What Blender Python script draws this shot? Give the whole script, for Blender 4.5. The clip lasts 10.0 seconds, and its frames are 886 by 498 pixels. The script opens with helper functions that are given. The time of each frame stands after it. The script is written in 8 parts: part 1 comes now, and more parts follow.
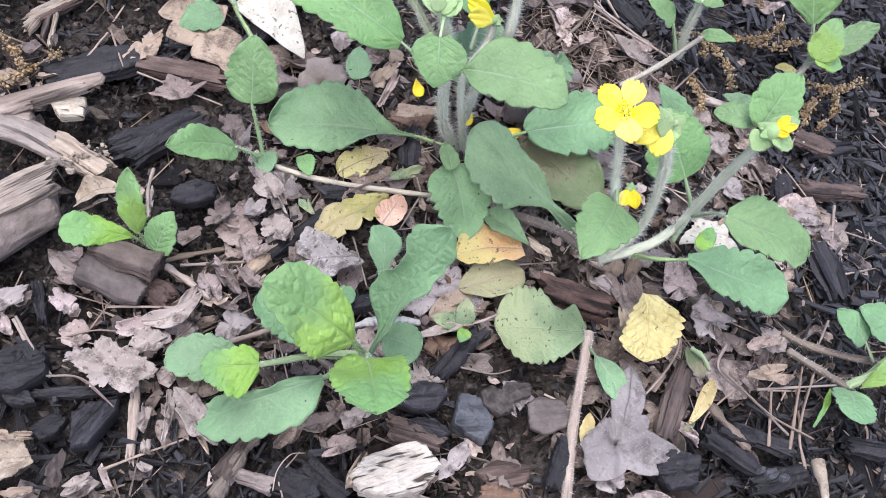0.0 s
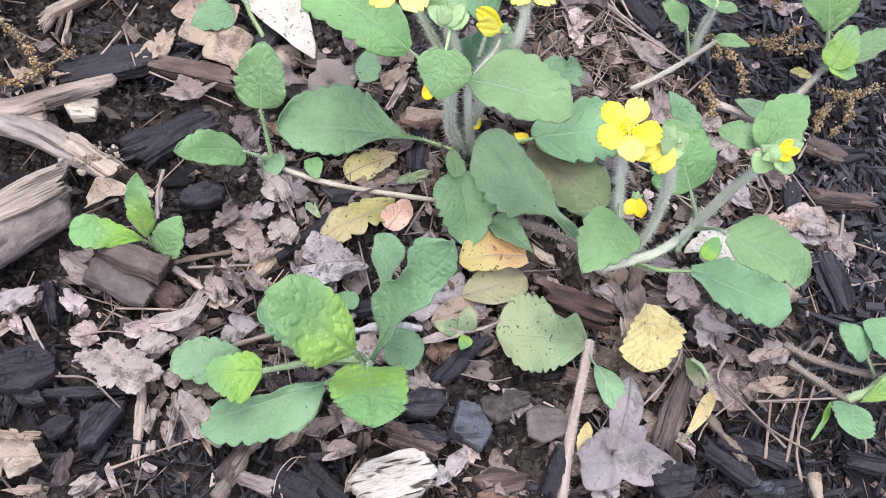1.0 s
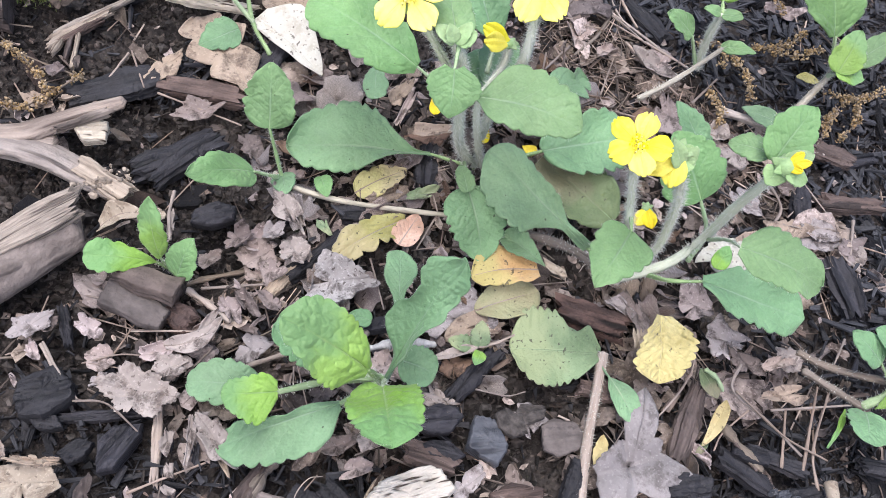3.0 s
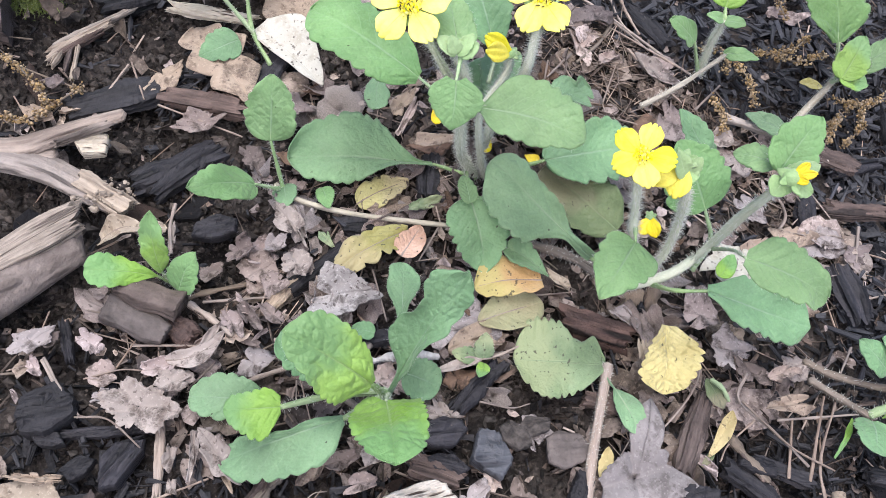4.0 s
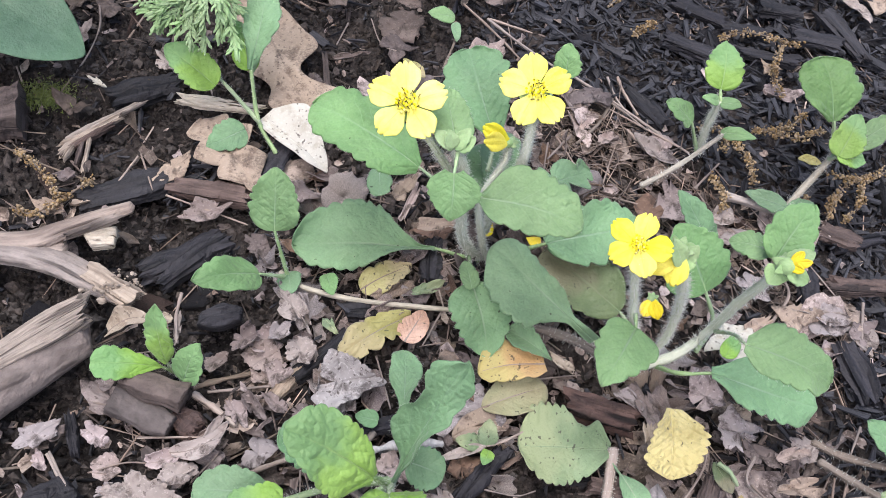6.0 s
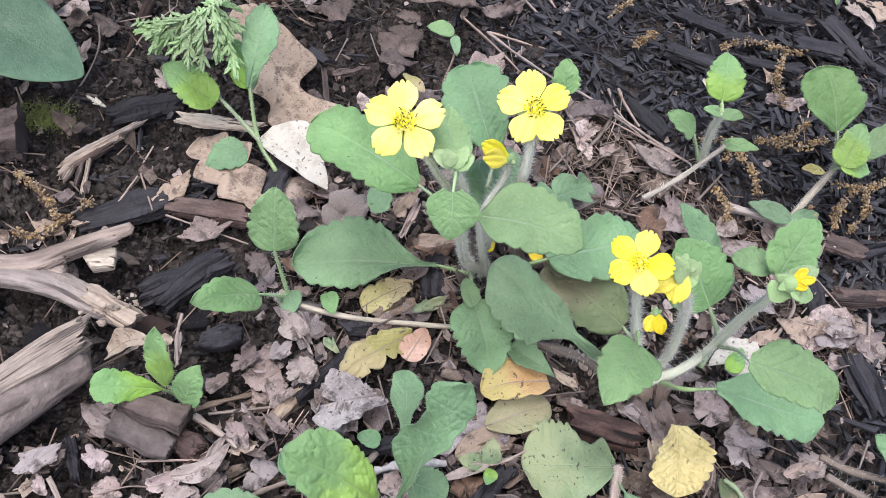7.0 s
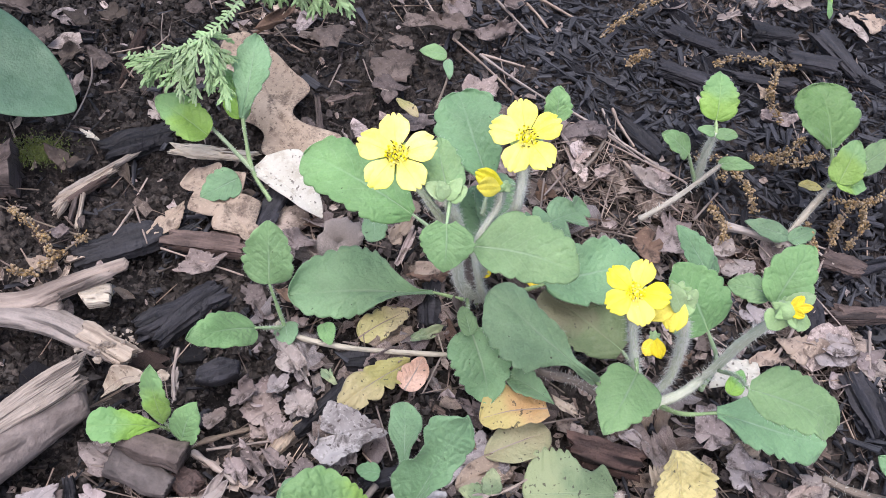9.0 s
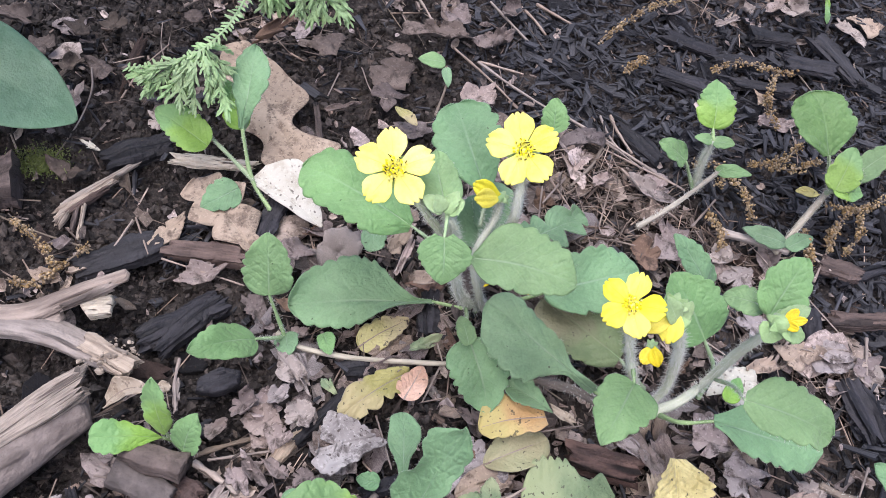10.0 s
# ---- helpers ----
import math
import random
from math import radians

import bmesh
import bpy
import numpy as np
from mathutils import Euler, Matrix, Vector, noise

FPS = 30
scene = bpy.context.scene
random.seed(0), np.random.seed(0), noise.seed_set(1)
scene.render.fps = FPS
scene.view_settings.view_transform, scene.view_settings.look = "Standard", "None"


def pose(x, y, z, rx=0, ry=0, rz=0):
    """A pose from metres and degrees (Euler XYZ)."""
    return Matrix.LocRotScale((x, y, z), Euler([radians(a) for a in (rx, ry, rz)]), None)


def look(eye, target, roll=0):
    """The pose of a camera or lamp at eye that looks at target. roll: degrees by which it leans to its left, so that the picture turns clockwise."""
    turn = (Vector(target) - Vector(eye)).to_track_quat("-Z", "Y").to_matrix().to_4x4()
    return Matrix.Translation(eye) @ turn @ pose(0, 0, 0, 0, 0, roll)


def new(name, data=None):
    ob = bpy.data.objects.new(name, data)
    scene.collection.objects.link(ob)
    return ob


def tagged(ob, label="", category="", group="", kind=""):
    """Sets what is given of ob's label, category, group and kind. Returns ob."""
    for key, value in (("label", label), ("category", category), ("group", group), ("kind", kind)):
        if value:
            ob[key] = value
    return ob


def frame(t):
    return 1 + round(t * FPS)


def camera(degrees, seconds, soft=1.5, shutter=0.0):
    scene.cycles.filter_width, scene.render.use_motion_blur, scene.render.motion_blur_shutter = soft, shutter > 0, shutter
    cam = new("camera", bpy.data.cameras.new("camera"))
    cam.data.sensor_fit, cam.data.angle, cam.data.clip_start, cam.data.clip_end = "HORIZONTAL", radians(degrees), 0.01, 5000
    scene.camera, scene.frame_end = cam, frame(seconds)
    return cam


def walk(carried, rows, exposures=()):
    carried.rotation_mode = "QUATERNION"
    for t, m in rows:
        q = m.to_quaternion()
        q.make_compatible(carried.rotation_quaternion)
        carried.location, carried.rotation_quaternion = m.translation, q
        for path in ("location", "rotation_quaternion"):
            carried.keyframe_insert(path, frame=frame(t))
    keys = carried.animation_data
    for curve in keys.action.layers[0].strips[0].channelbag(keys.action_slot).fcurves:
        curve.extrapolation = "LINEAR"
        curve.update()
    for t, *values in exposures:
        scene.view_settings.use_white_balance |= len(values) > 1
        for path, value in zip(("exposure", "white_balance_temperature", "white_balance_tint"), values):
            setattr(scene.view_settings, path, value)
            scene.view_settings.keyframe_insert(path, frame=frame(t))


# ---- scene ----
cam = camera(55.9, 10.0, soft=0.6)
PATH = [
    (0, (0.04138, 0.04190, 0.29902), (0.2100, 0.5418, -0.5505), 20.72),
    (0.5, (0.04471, 0.04976, 0.30611), (0.2025, 0.5290, -0.5572), 20.99),
    (1, (0.04595, 0.05241, 0.30954), (0.1941, 0.5235, -0.5600), 20.90),
    (1.5, (0.04565, 0.05670, 0.30884), (0.1946, 0.5210, -0.5642), 20.96),
    (2, (0.04448, 0.05951, 0.30920), (0.1950, 0.5183, -0.5665), 20.57),
    (2.5, (0.04318, 0.05570, 0.31211), (0.1880, 0.5261, -0.5584), 19.61),
    (4, (0.04200, 0.06155, 0.31199), (0.1830, 0.5361, -0.5569), 18.53),
    (4.5, (0.04481, 0.06201, 0.31525), (0.1752, 0.5396, -0.5536), 17.28),
    (5, (0.04616, 0.06533, 0.31666), (0.1719, 0.5461, -0.5511), 16.46),
    (5.5, (0.04473, 0.06695, 0.31899), (0.1687, 0.5889, -0.5249), 15.18),
    (7, (0.04832, 0.07428, 0.32208), (0.1590, 0.6163, -0.5109), 12.68),
    (7.5, (0.04689, 0.07666, 0.32228), (0.1619, 0.6180, -0.5106), 12.76),
    (8, (0.04941, 0.08122, 0.32424), (0.1594, 0.6166, -0.5132), 11.71),
    (8.5, (0.05093, 0.08168, 0.32719), (0.1577, 0.6258, -0.5050), 11.27),
    (9, (0.05041, 0.08189, 0.32570), (0.1592, 0.6325, -0.5019), 11.13),
    (9.5, (0.05094, 0.08427, 0.32833), (0.1596, 0.6311, -0.5018), 10.94),
    (10, (0.05142, 0.08523, 0.33099), (0.1580, 0.6326, -0.4991), 10.75),
]
EXPOSURE = [(0.0, 0.88, 6050, 16), (1.0, 0.88, 6120, 16), (2.5, 0.86, 6110, 15), (4.5, 0.79, 6220, 14), (5.5, 0.73, 6240, 15), (8.0, 0.71, 6180, 17), (10.0, 0.71, 6110, 19)]
walk(cam, [(t, look(eye, target, roll)) for t, eye, target, roll in PATH], EXPOSURE)

# ---- light: open shade under a bright overcast sky ----
world = bpy.data.worlds.new("overcast_sky")
scene.world = world
world.use_nodes = True
wn = world.node_tree
wn.nodes.clear()
sky = wn.nodes.new("ShaderNodeTexSky")
sky.sky_type = "NISHITA"
sky.sun_disc = False
sky.sun_elevation = radians(62)
sky.sun_rotation = radians(200)
sky.air_density, sky.dust_density, sky.ozone_density = 1.0, 4.0, 1.0
bg = wn.nodes.new("ShaderNodeBackground")
bg.inputs["Strength"].default_value = 0.14
wo = wn.nodes.new("ShaderNodeOutputWorld")
wn.links.new(sky.outputs[0], bg.inputs[0])
wn.links.new(bg.outputs[0], wo.inputs[0])
sun_data = bpy.data.lights.new("sun", "SUN")
sun_data.energy, sun_data.angle, sun_data.color = 2.1, radians(35), (1.0, 0.96, 0.9)
sun = new("sun", sun_data)
sun.matrix_world = look((-0.3, 1.2, 3.0), (0.1, 0.3, 0.0))


# ---- materials ----
class Nodes:
    """A small wrapper for node trees."""

    def __init__(self, name):
        self.m = bpy.data.materials.new(name)
        self.m.use_nodes = True
        self.t = self.m.node_tree
        self.t.nodes.clear()
        self.out = self.t.nodes.new("ShaderNodeOutputMaterial")

    def put(self, socket, value):
        if isinstance(value, bpy.types.NodeSocket):
            self.t.links.new(value, socket)
        elif isinstance(value, tuple) and len(value) == 3 and socket.type == "RGBA":
            socket.default_value = (*value, 1)
        else:
            socket.default_value = value

    def math(self, op, a, b=0.0, c=0.0, clamp=False):
        n = self.t.nodes.new("ShaderNodeMath")
        n.operation, n.use_clamp = op, clamp
        for s, v in zip(n.inputs, (a, b, c)):
            self.put(s, v)
        return n.outputs[0]

    def ramp(self, x, lo, hi, a=0.0, b=1.0):
        n = self.t.nodes.new("ShaderNodeMapRange")
        n.interpolation_type = "SMOOTHSTEP"
        for s, v in zip(n.inputs, (x, lo, hi, a, b)):
            self.put(s, v)
        return n.outputs[0]

    def mix(self, f, a, b, blend="MIX"):
        n = self.t.nodes.new("ShaderNodeMix")
        n.data_type, n.blend_type = "RGBA", blend
        self.put(n.inputs[0], f), self.put(n.inputs[6], a), self.put(n.inputs[7], b)
        return n.outputs[2]

    def coords(self, which):
        return self.t.nodes.new("ShaderNodeTexCoord").outputs[which]

    def scaled(self, vec, s):
        n = self.t.nodes.new("ShaderNodeMapping")
        self.put(n.inputs[0], vec)
        n.inputs["Scale"].default_value = s
        return n.outputs[0]

    def noise(self, vec, scale, detail=3.0, rough=0.55):
        n = self.t.nodes.new("ShaderNodeTexNoise")
        self.put(n.inputs["Vector"], vec)
        n.inputs["Scale"].default_value, n.inputs["Detail"].default_value, n.inputs["Roughness"].default_value = scale, detail, rough
        return n.outputs[0]

    def voronoi(self, vec, scale, feature="F1"):
        n = self.t.nodes.new("ShaderNodeTexVoronoi")
        n.feature = feature
        self.put(n.inputs["Vector"], vec)
        n.inputs["Scale"].default_value = scale
        return n.outputs[0]

    def split(self, vec):
        n = self.t.nodes.new("ShaderNodeSeparateXYZ")
        self.put(n.inputs[0], vec)
        return n.outputs

    def each(self):
        return self.t.nodes.new("ShaderNodeObjectInfo").outputs["Random"]

    def island(self):
        return self.t.nodes.new("ShaderNodeNewGeometry").outputs["Random Per Island"]

    def hsv(self, col, hue=0.5, sat=1.0, val=1.0):
        n = self.t.nodes.new("ShaderNodeHueSaturation")
        self.put(n.inputs["Hue"], hue), self.put(n.inputs["Saturation"], sat), self.put(n.inputs["Value"], val), self.put(n.inputs["Color"], col)
        return n.outputs[0]

    def bump(self, h, strength, dist):
        n = self.t.nodes.new("ShaderNodeBump")
        n.inputs["Strength"].default_value, n.inputs["Distance"].default_value = strength, dist
        self.put(n.inputs["Height"], h)
        return n.outputs[0]

    def done(self, col, rough, normal=None, thin=0.0, thin_col=None, spec=0.4, sheen=0.0):
        p = self.t.nodes.new("ShaderNodeBsdfPrincipled")
        self.put(p.inputs["Base Color"], col), self.put(p.inputs["Roughness"], rough)
        p.inputs["Specular IOR Level"].default_value = spec
        p.inputs["Sheen Weight"].default_value = sheen
        if normal is not None:
            self.put(p.inputs["Normal"], normal)
        last = p.outputs[0]
        if thin > 0:
            tr = self.t.nodes.new("ShaderNodeBsdfTranslucent")
            self.put(tr.inputs[0], thin_col if thin_col is not None else col)
            mx = self.t.nodes.new("ShaderNodeMixShader")
            mx.inputs[0].default_value = thin
            self.t.links.new(last, mx.inputs[1]), self.t.links.new(tr.outputs[0], mx.inputs[2])
            last = mx.outputs[0]
        self.t.links.new(last, self.out.inputs[0])
        return self.m


def green(name, dark, light, vein, thin=0.2, spots=0.0, veins=7.0, vein_amount=0.55, rough=0.55, end=None, sheen=0.2, relief=0.5):
    """A living leaf: blotched blade, pale midrib and side veins, fine net, specks, and an ageing end colour."""
    k = Nodes(name)
    u, v, _ = k.split(k.coords("UV"))
    a = k.math("ABSOLUTE", k.math("MULTIPLY_ADD", v, 2.0, -1.0))
    ob = k.coords("Object")
    wob = k.math("MULTIPLY", k.math("SUBTRACT", k.noise(ob, 90.0, 2.0), 0.5), 0.05)
    mid = k.ramp(k.math("ADD", a, k.math("MULTIPLY", wob, 0.15)), 0.012, 0.055, 1.0, 0.0)
    ph = k.math("FRACT", k.math("MULTIPLY", k.math("ADD", k.math("MULTIPLY_ADD", a, -0.34, u), wob), veins))
    side = k.ramp(k.math("ABSOLUTE", k.math("SUBTRACT", ph, 0.5)), 0.0, 0.07, 1.0, 0.0)
    side = k.math("MULTIPLY", side, k.ramp(a, 0.45, 0.98, 1.0, 0.0))
    wide = k.math("MULTIPLY", k.ramp(k.math("ABSOLUTE", k.math("SUBTRACT", ph, 0.5)), 0.0, 0.3, 1.0, 0.0), k.ramp(a, 0.6, 1.0, 1.0, 0.0))
    net = k.ramp(k.voronoi(ob, 480.0, "DISTANCE_TO_EDGE"), 0.0, 0.12, 1.0, 0.0)
    mid = k.math("MULTIPLY", mid, k.ramp(u, 0.3, 0.85, 1.0, 0.25))
    mask = k.math("MAXIMUM", mid, k.math("MULTIPLY", k.math("MAXIMUM", side, k.math("MULTIPLY", net, 0.25)), vein_amount))
    col = k.mix(k.ramp(k.noise(ob, 60.0, 4.0), 0.3, 0.7), dark, light)
    col = k.hsv(col, 0.5, 1.0, k.ramp(k.noise(ob, 34.0, 3.0), 0.3, 0.7, 0.84, 1.12))
    col = k.mix(k.math("MULTIPLY", k.ramp(k.noise(ob, 700.0, 2.0), 0.45, 0.75), 0.3), col, light)
    col = k.hsv(col, 0.5, 1.0, k.ramp(k.noise(ob, 1300.0, 2.0), 0.3, 0.7, 0.95, 1.05))
    if end is not None:
        col = k.mix(k.ramp(k.math("ADD", u, k.math("MULTIPLY", k.math("SUBTRACT", k.noise(ob, 70.0), 0.5), 0.9)), 0.35, 0.75), col, end)
    col = k.mix(k.math("MULTIPLY", mask, 0.7), col, vein)
    r = k.each()
    col = k.hsv(col, k.math("MULTIPLY_ADD", r, 0.008, 0.498), k.math("MULTIPLY_ADD", r, 0.14, 0.95), k.math("MULTIPLY_ADD", k.math("FRACT", k.math("MULTIPLY", r, 7.3)), 0.20, 0.91))
    if spots > 0:
        s = k.ramp(k.noise(ob, 480.0, 3.0, 0.5), 0.76 - 0.14 * spots, 0.80 - 0.12 * spots)
        col = k.mix(k.math("MULTIPLY", s, 0.8), col, (0.035, 0.03, 0.018))
    puff = k.math("SUBTRACT", k.ramp(k.voronoi(ob, 300.0, "DISTANCE_TO_EDGE"), 0.0, 0.35), k.math("MULTIPLY", k.math("MAXIMUM", mid, k.math("MULTIPLY", wide, 0.35)), 1.5))
    h = k.math("MULTIPLY_ADD", puff, relief, k.math("MULTIPLY", k.noise(ob, 900.0, 3.0), 0.5))
    return k.done(col, k.ramp(k.noise(ob, 200.0), 0.2, 0.8, rough - 0.12, rough + 0.1), k.bump(h, 0.65, 0.0011), thin, None, 0.45, sheen)


def dead(name, dark, light, blotch, thin=0.08, merged=False, rough=0.75, veins=6.0, specks=0.6, vary=1.0, dirt=0.75):
    """A dry fallen leaf: mottled, veined, speckled; pieces differ."""
    k = Nodes(name)
    u, v, _ = k.split(k.coords("UV"))
    a = k.math("ABSOLUTE", k.math("MULTIPLY_ADD", v, 2.0, -1.0))
    ob = k.coords("Object")
    col = k.mix(k.ramp(k.noise(ob, 45.0, 5.0), 0.3, 0.7), dark, light)
    col = k.mix(k.math("MULTIPLY", k.ramp(k.noise(ob, 160.0, 4.0), 0.5, 0.68), 0.8), col, blotch)
    ph = k.math("FRACT", k.math("MULTIPLY", k.math("MULTIPLY_ADD", a, -0.5, u), veins))
    side = k.math("MULTIPLY", k.ramp(k.math("ABSOLUTE", k.math("SUBTRACT", ph, 0.5)), 0.0, 0.05, 1.0, 0.0), k.ramp(k.noise(ob, 120.0, 2.0), 0.45, 0.7, 0.0, 0.3))
    mask = k.math("MAXIMUM", k.ramp(a, 0.01, 0.05, 1.0, 0.0), side)
    col = k.mix(k.math("MULTIPLY", mask, 0.22), col, blotch)
    col = k.mix(k.math("MULTIPLY", k.ramp(k.noise(ob, 520.0, 2.0, 0.4), 0.62, 0.70), specks), col, (0.05, 0.035, 0.03))
    col = k.mix(k.math("MULTIPLY", k.ramp(k.noise(ob, 850.0, 3.0, 0.5), 0.56, 0.68), 0.4), col, tuple(min(0.8, 1.25 * c) for c in light))
    grime = k.math("MULTIPLY", k.ramp(k.noise(k.coords("Object") if merged else ob, 95.0, 6.0, 0.7), 0.5, 0.62), k.ramp(k.noise(ob, 1100.0, 2.0, 0.6), 0.35, 0.6, 0.25, 0.8))
    col = k.mix(k.math("MULTIPLY", grime, dirt), col, (0.035, 0.028, 0.024))
    r = k.island() if merged else k.each()
    r2 = k.math("FRACT", k.math("MULTIPLY", r, 13.7))
    col = k.hsv(col, k.math("MULTIPLY_ADD", r2, 0.03 * vary, 0.5 - 0.015 * vary), k.math("MULTIPLY_ADD", r2, 0.4 * vary, 1.0 - 0.2 * vary), k.math("MULTIPLY_ADD", r, 0.92 * vary, 1.0 - 0.46 * vary))
    h = k.math("MULTIPLY_ADD", mask, 0.35, k.math("ADD", k.noise(ob, 420.0, 4.0), k.math("MULTIPLY", k.noise(ob, 130.0, 3.0), 1.6)))
    return k.done(col, rough, k.bump(h, 0.6, 0.0007), thin, None, 0.25)


def wood(name, dark, light, crack, along=60.0, across=900.0, merged=False, rough=0.75, spec=0.3, vary=0.5, cracks=0.7, thin=0.0, open_at=0.57):
    """Wood, bark or char, with fibres that run along the piece."""
    k = Nodes(name)
    uv = k.coords("UV")
    ob = k.coords("Object")
    fib = k.noise(k.scaled(uv, (along, across, 1.0)), 1.0, 4.0, 0.6)
    big = k.noise(ob, 55.0, 4.0)
    col = k.mix(k.ramp(k.math("ADD", k.math("MULTIPLY", fib, 0.6), k.math("MULTIPLY", big, 0.4)), 0.34, 0.66), dark, light)
    cr = k.ramp(k.noise(k.scaled(uv, (along * 0.35, across * 0.45, 1.0)), 1.0, 2.0), open_at, open_at + 0.09)
    col = k.mix(k.math("MULTIPLY", cr, cracks), col, crack)
    r = k.island() if merged else k.each()
    col = k.hsv(col, 0.5, k.math("MULTIPLY_ADD", k.math("FRACT", k.math("MULTIPLY", r, 9.1)), 0.5, 0.75), k.math("MULTIPLY_ADD", r, vary, 1.0 - vary * 0.5))
    h = k.math("SUBTRACT", k.math("ADD", fib, k.math("ADD", k.math("MULTIPLY", k.noise(ob, 600.0, 4.0), 0.5), k.math("MULTIPLY", k.noise(ob, 220.0, 3.0), 1.2))), cr)
    return k.done(col, k.ramp(big, 0.3, 0.7, rough - 0.12, rough + 0.1), k.bump(h, 0.8, 0.0012), thin, None, spec)


LEAF = green("leaf_green", (0.213, 0.376, 0.156), (0.290, 0.477, 0.213), (0.37, 0.53, 0.32), thin=0.38, vein_amount=0.36, relief=0.36, spots=0.2)
LEAF_DARK = green("leaf_dark_green", (0.163, 0.288, 0.140), (0.222, 0.37, 0.188), (0.3, 0.4, 0.26), thin=0.2, spots=0.4, vein_amount=0.27, relief=0.32)
LEAF_DULL = green("leaf_dull_green", (0.156, 0.284, 0.142), (0.21, 0.365, 0.188), (0.29, 0.41, 0.28), thin=0.24, spots=0.35, vein_amount=0.25, relief=0.3)
LEAF_FRESH = green("leaf_fresh_green", (0.12, 0.25, 0.068), (0.185, 0.34, 0.115), (0.25, 0.42, 0.17), thin=0.28, vein_amount=0.3, veins=5.0, relief=0.35)
LEAF_YOUNG = green("leaf_young_green", (0.245, 0.43, 0.072), (0.315, 0.51, 0.125), (0.34, 0.51, 0.2), thin=0.3, vein_amount=0.2, veins=6.0, relief=0.3, end=(0.22, 0.40, 0.155))
LEAF_TURN = green("leaf_young_and_dull_green", (0.235, 0.42, 0.065), (0.30, 0.50, 0.10), (0.32, 0.48, 0.17), thin=0.28, vein_amount=0.2, veins=6.0, relief=0.3, end=(0.19, 0.36, 0.13))
RIB_GREEN = wood("leaf_rib_green", (0.33, 0.48, 0.24), (0.40, 0.55, 0.30), (0.33, 0.48, 0.24), 30.0, 700.0, vary=0.1, cracks=0.1)
RIB_YOUNG = wood("leaf_rib_young", (0.36, 0.54, 0.17), (0.42, 0.60, 0.23), (0.36, 0.54, 0.17), 30.0, 700.0, vary=0.1, cracks=0.1)
RIB_DULL = wood("leaf_rib_dull", (0.22, 0.33, 0.17), (0.29, 0.41, 0.23), (0.22, 0.33, 0.17), 30.0, 700.0, vary=0.1, cracks=0.1)
STALK_GREEN = wood("leaf_stalk_green", (0.26, 0.36, 0.19), (0.36, 0.46, 0.27), (0.28, 0.36, 0.2), 30.0, 700.0, vary=0.15, cracks=0.2)
LEAF_OLD = green("leaf_fading_green", (0.15, 0.222, 0.108), (0.23, 0.312, 0.17), (0.33, 0.38, 0.22), thin=0.1, spots=0.95, vein_amount=0.15, relief=0.2, end=(0.265, 0.315, 0.165))
LEAF_OLIVE = green("leaf_olive_brown", (0.095, 0.14, 0.06), (0.165, 0.215, 0.10), (0.22, 0.25, 0.14), thin=0.1, spots=0.7, vein_amount=0.15, relief=0.2, end=(0.20, 0.195, 0.115))
LEAF_YELLOW = green("leaf_yellow", (0.52, 0.44, 0.15), (0.63, 0.57, 0.26), (0.44, 0.34, 0.13), thin=0.15, spots=0.6, vein_amount=0.4, relief=0.9, end=(0.60, 0.52, 0.2))
LEAF_LIME = green("leaf_yellow_green", (0.33, 0.31, 0.11), (0.46, 0.42, 0.18), (0.48, 0.40, 0.24), thin=0.15, spots=0.9, vein_amount=0.2, end=(0.42, 0.36, 0.2), relief=0.25)
LEAF_PEACH = green("leaf_olive_fading", (0.27, 0.245, 0.145), (0.235, 0.24, 0.135), (0.4, 0.34, 0.22), thin=0.12, spots=0.8, vein_amount=0.12, relief=0.15)
LEAF_ORANGE = green("leaf_faded_orange", (0.50, 0.30, 0.14), (0.58, 0.40, 0.22), (0.5, 0.36, 0.2), thin=0.1, spots=1.0, vein_amount=0.14, relief=0.15, end=(0.48, 0.40, 0.17))
LEAF_PINK = green("leaf_faded_pink", (0.48, 0.29, 0.21), (0.58, 0.40, 0.32), (0.5, 0.36, 0.28), thin=0.1, spots=0.7, vein_amount=0.25)
HOSTA = green("leaf_broad_smooth", (0.145, 0.265, 0.15), (0.19, 0.325, 0.195), (0.16, 0.275, 0.16), thin=0.12, vein_amount=0.1, veins=3.0, rough=0.3, sheen=0.05, relief=0.03)
FERN = green("fern_green", (0.40, 0.58, 0.28), (0.50, 0.68, 0.38), (0.52, 0.70, 0.40), thin=0.42, vein_amount=0.1, relief=0.1)
MOSS = green("moss_green", (0.08, 0.11, 0.02), (0.14, 0.175, 0.035), (0.17, 0.20, 0.07), thin=0.2, vein_amount=0.1)
STEM = wood("stem_green", (0.56, 0.61, 0.45), (0.71, 0.75, 0.60), (0.53, 0.57, 0.43), 30.0, 700.0, vary=0.15, cracks=0.2)
STEM_TAN = wood("stem_tan", (0.265, 0.222, 0.192), (0.42, 0.37, 0.328), (0.19, 0.148, 0.122), 40.0, 700.0, vary=0.2, cracks=0.4)
STEM_PALE = wood("stem_pale", (0.33, 0.305, 0.245), (0.49, 0.46, 0.385), (0.24, 0.2, 0.15), 40.0, 700.0, vary=0.1, cracks=0.4)
STEM_BROWN = wood("stem_brown", (0.122, 0.098, 0.077), (0.224, 0.188, 0.152), (0.057, 0.042, 0.033), 40.0, 700.0, vary=0.25)
HAIR = wood("plant_hair", (0.84, 0.86, 0.79), (0.92, 0.93, 0.88), (0.8, 0.82, 0.76), vary=0.1, cracks=0.0, thin=0.5)
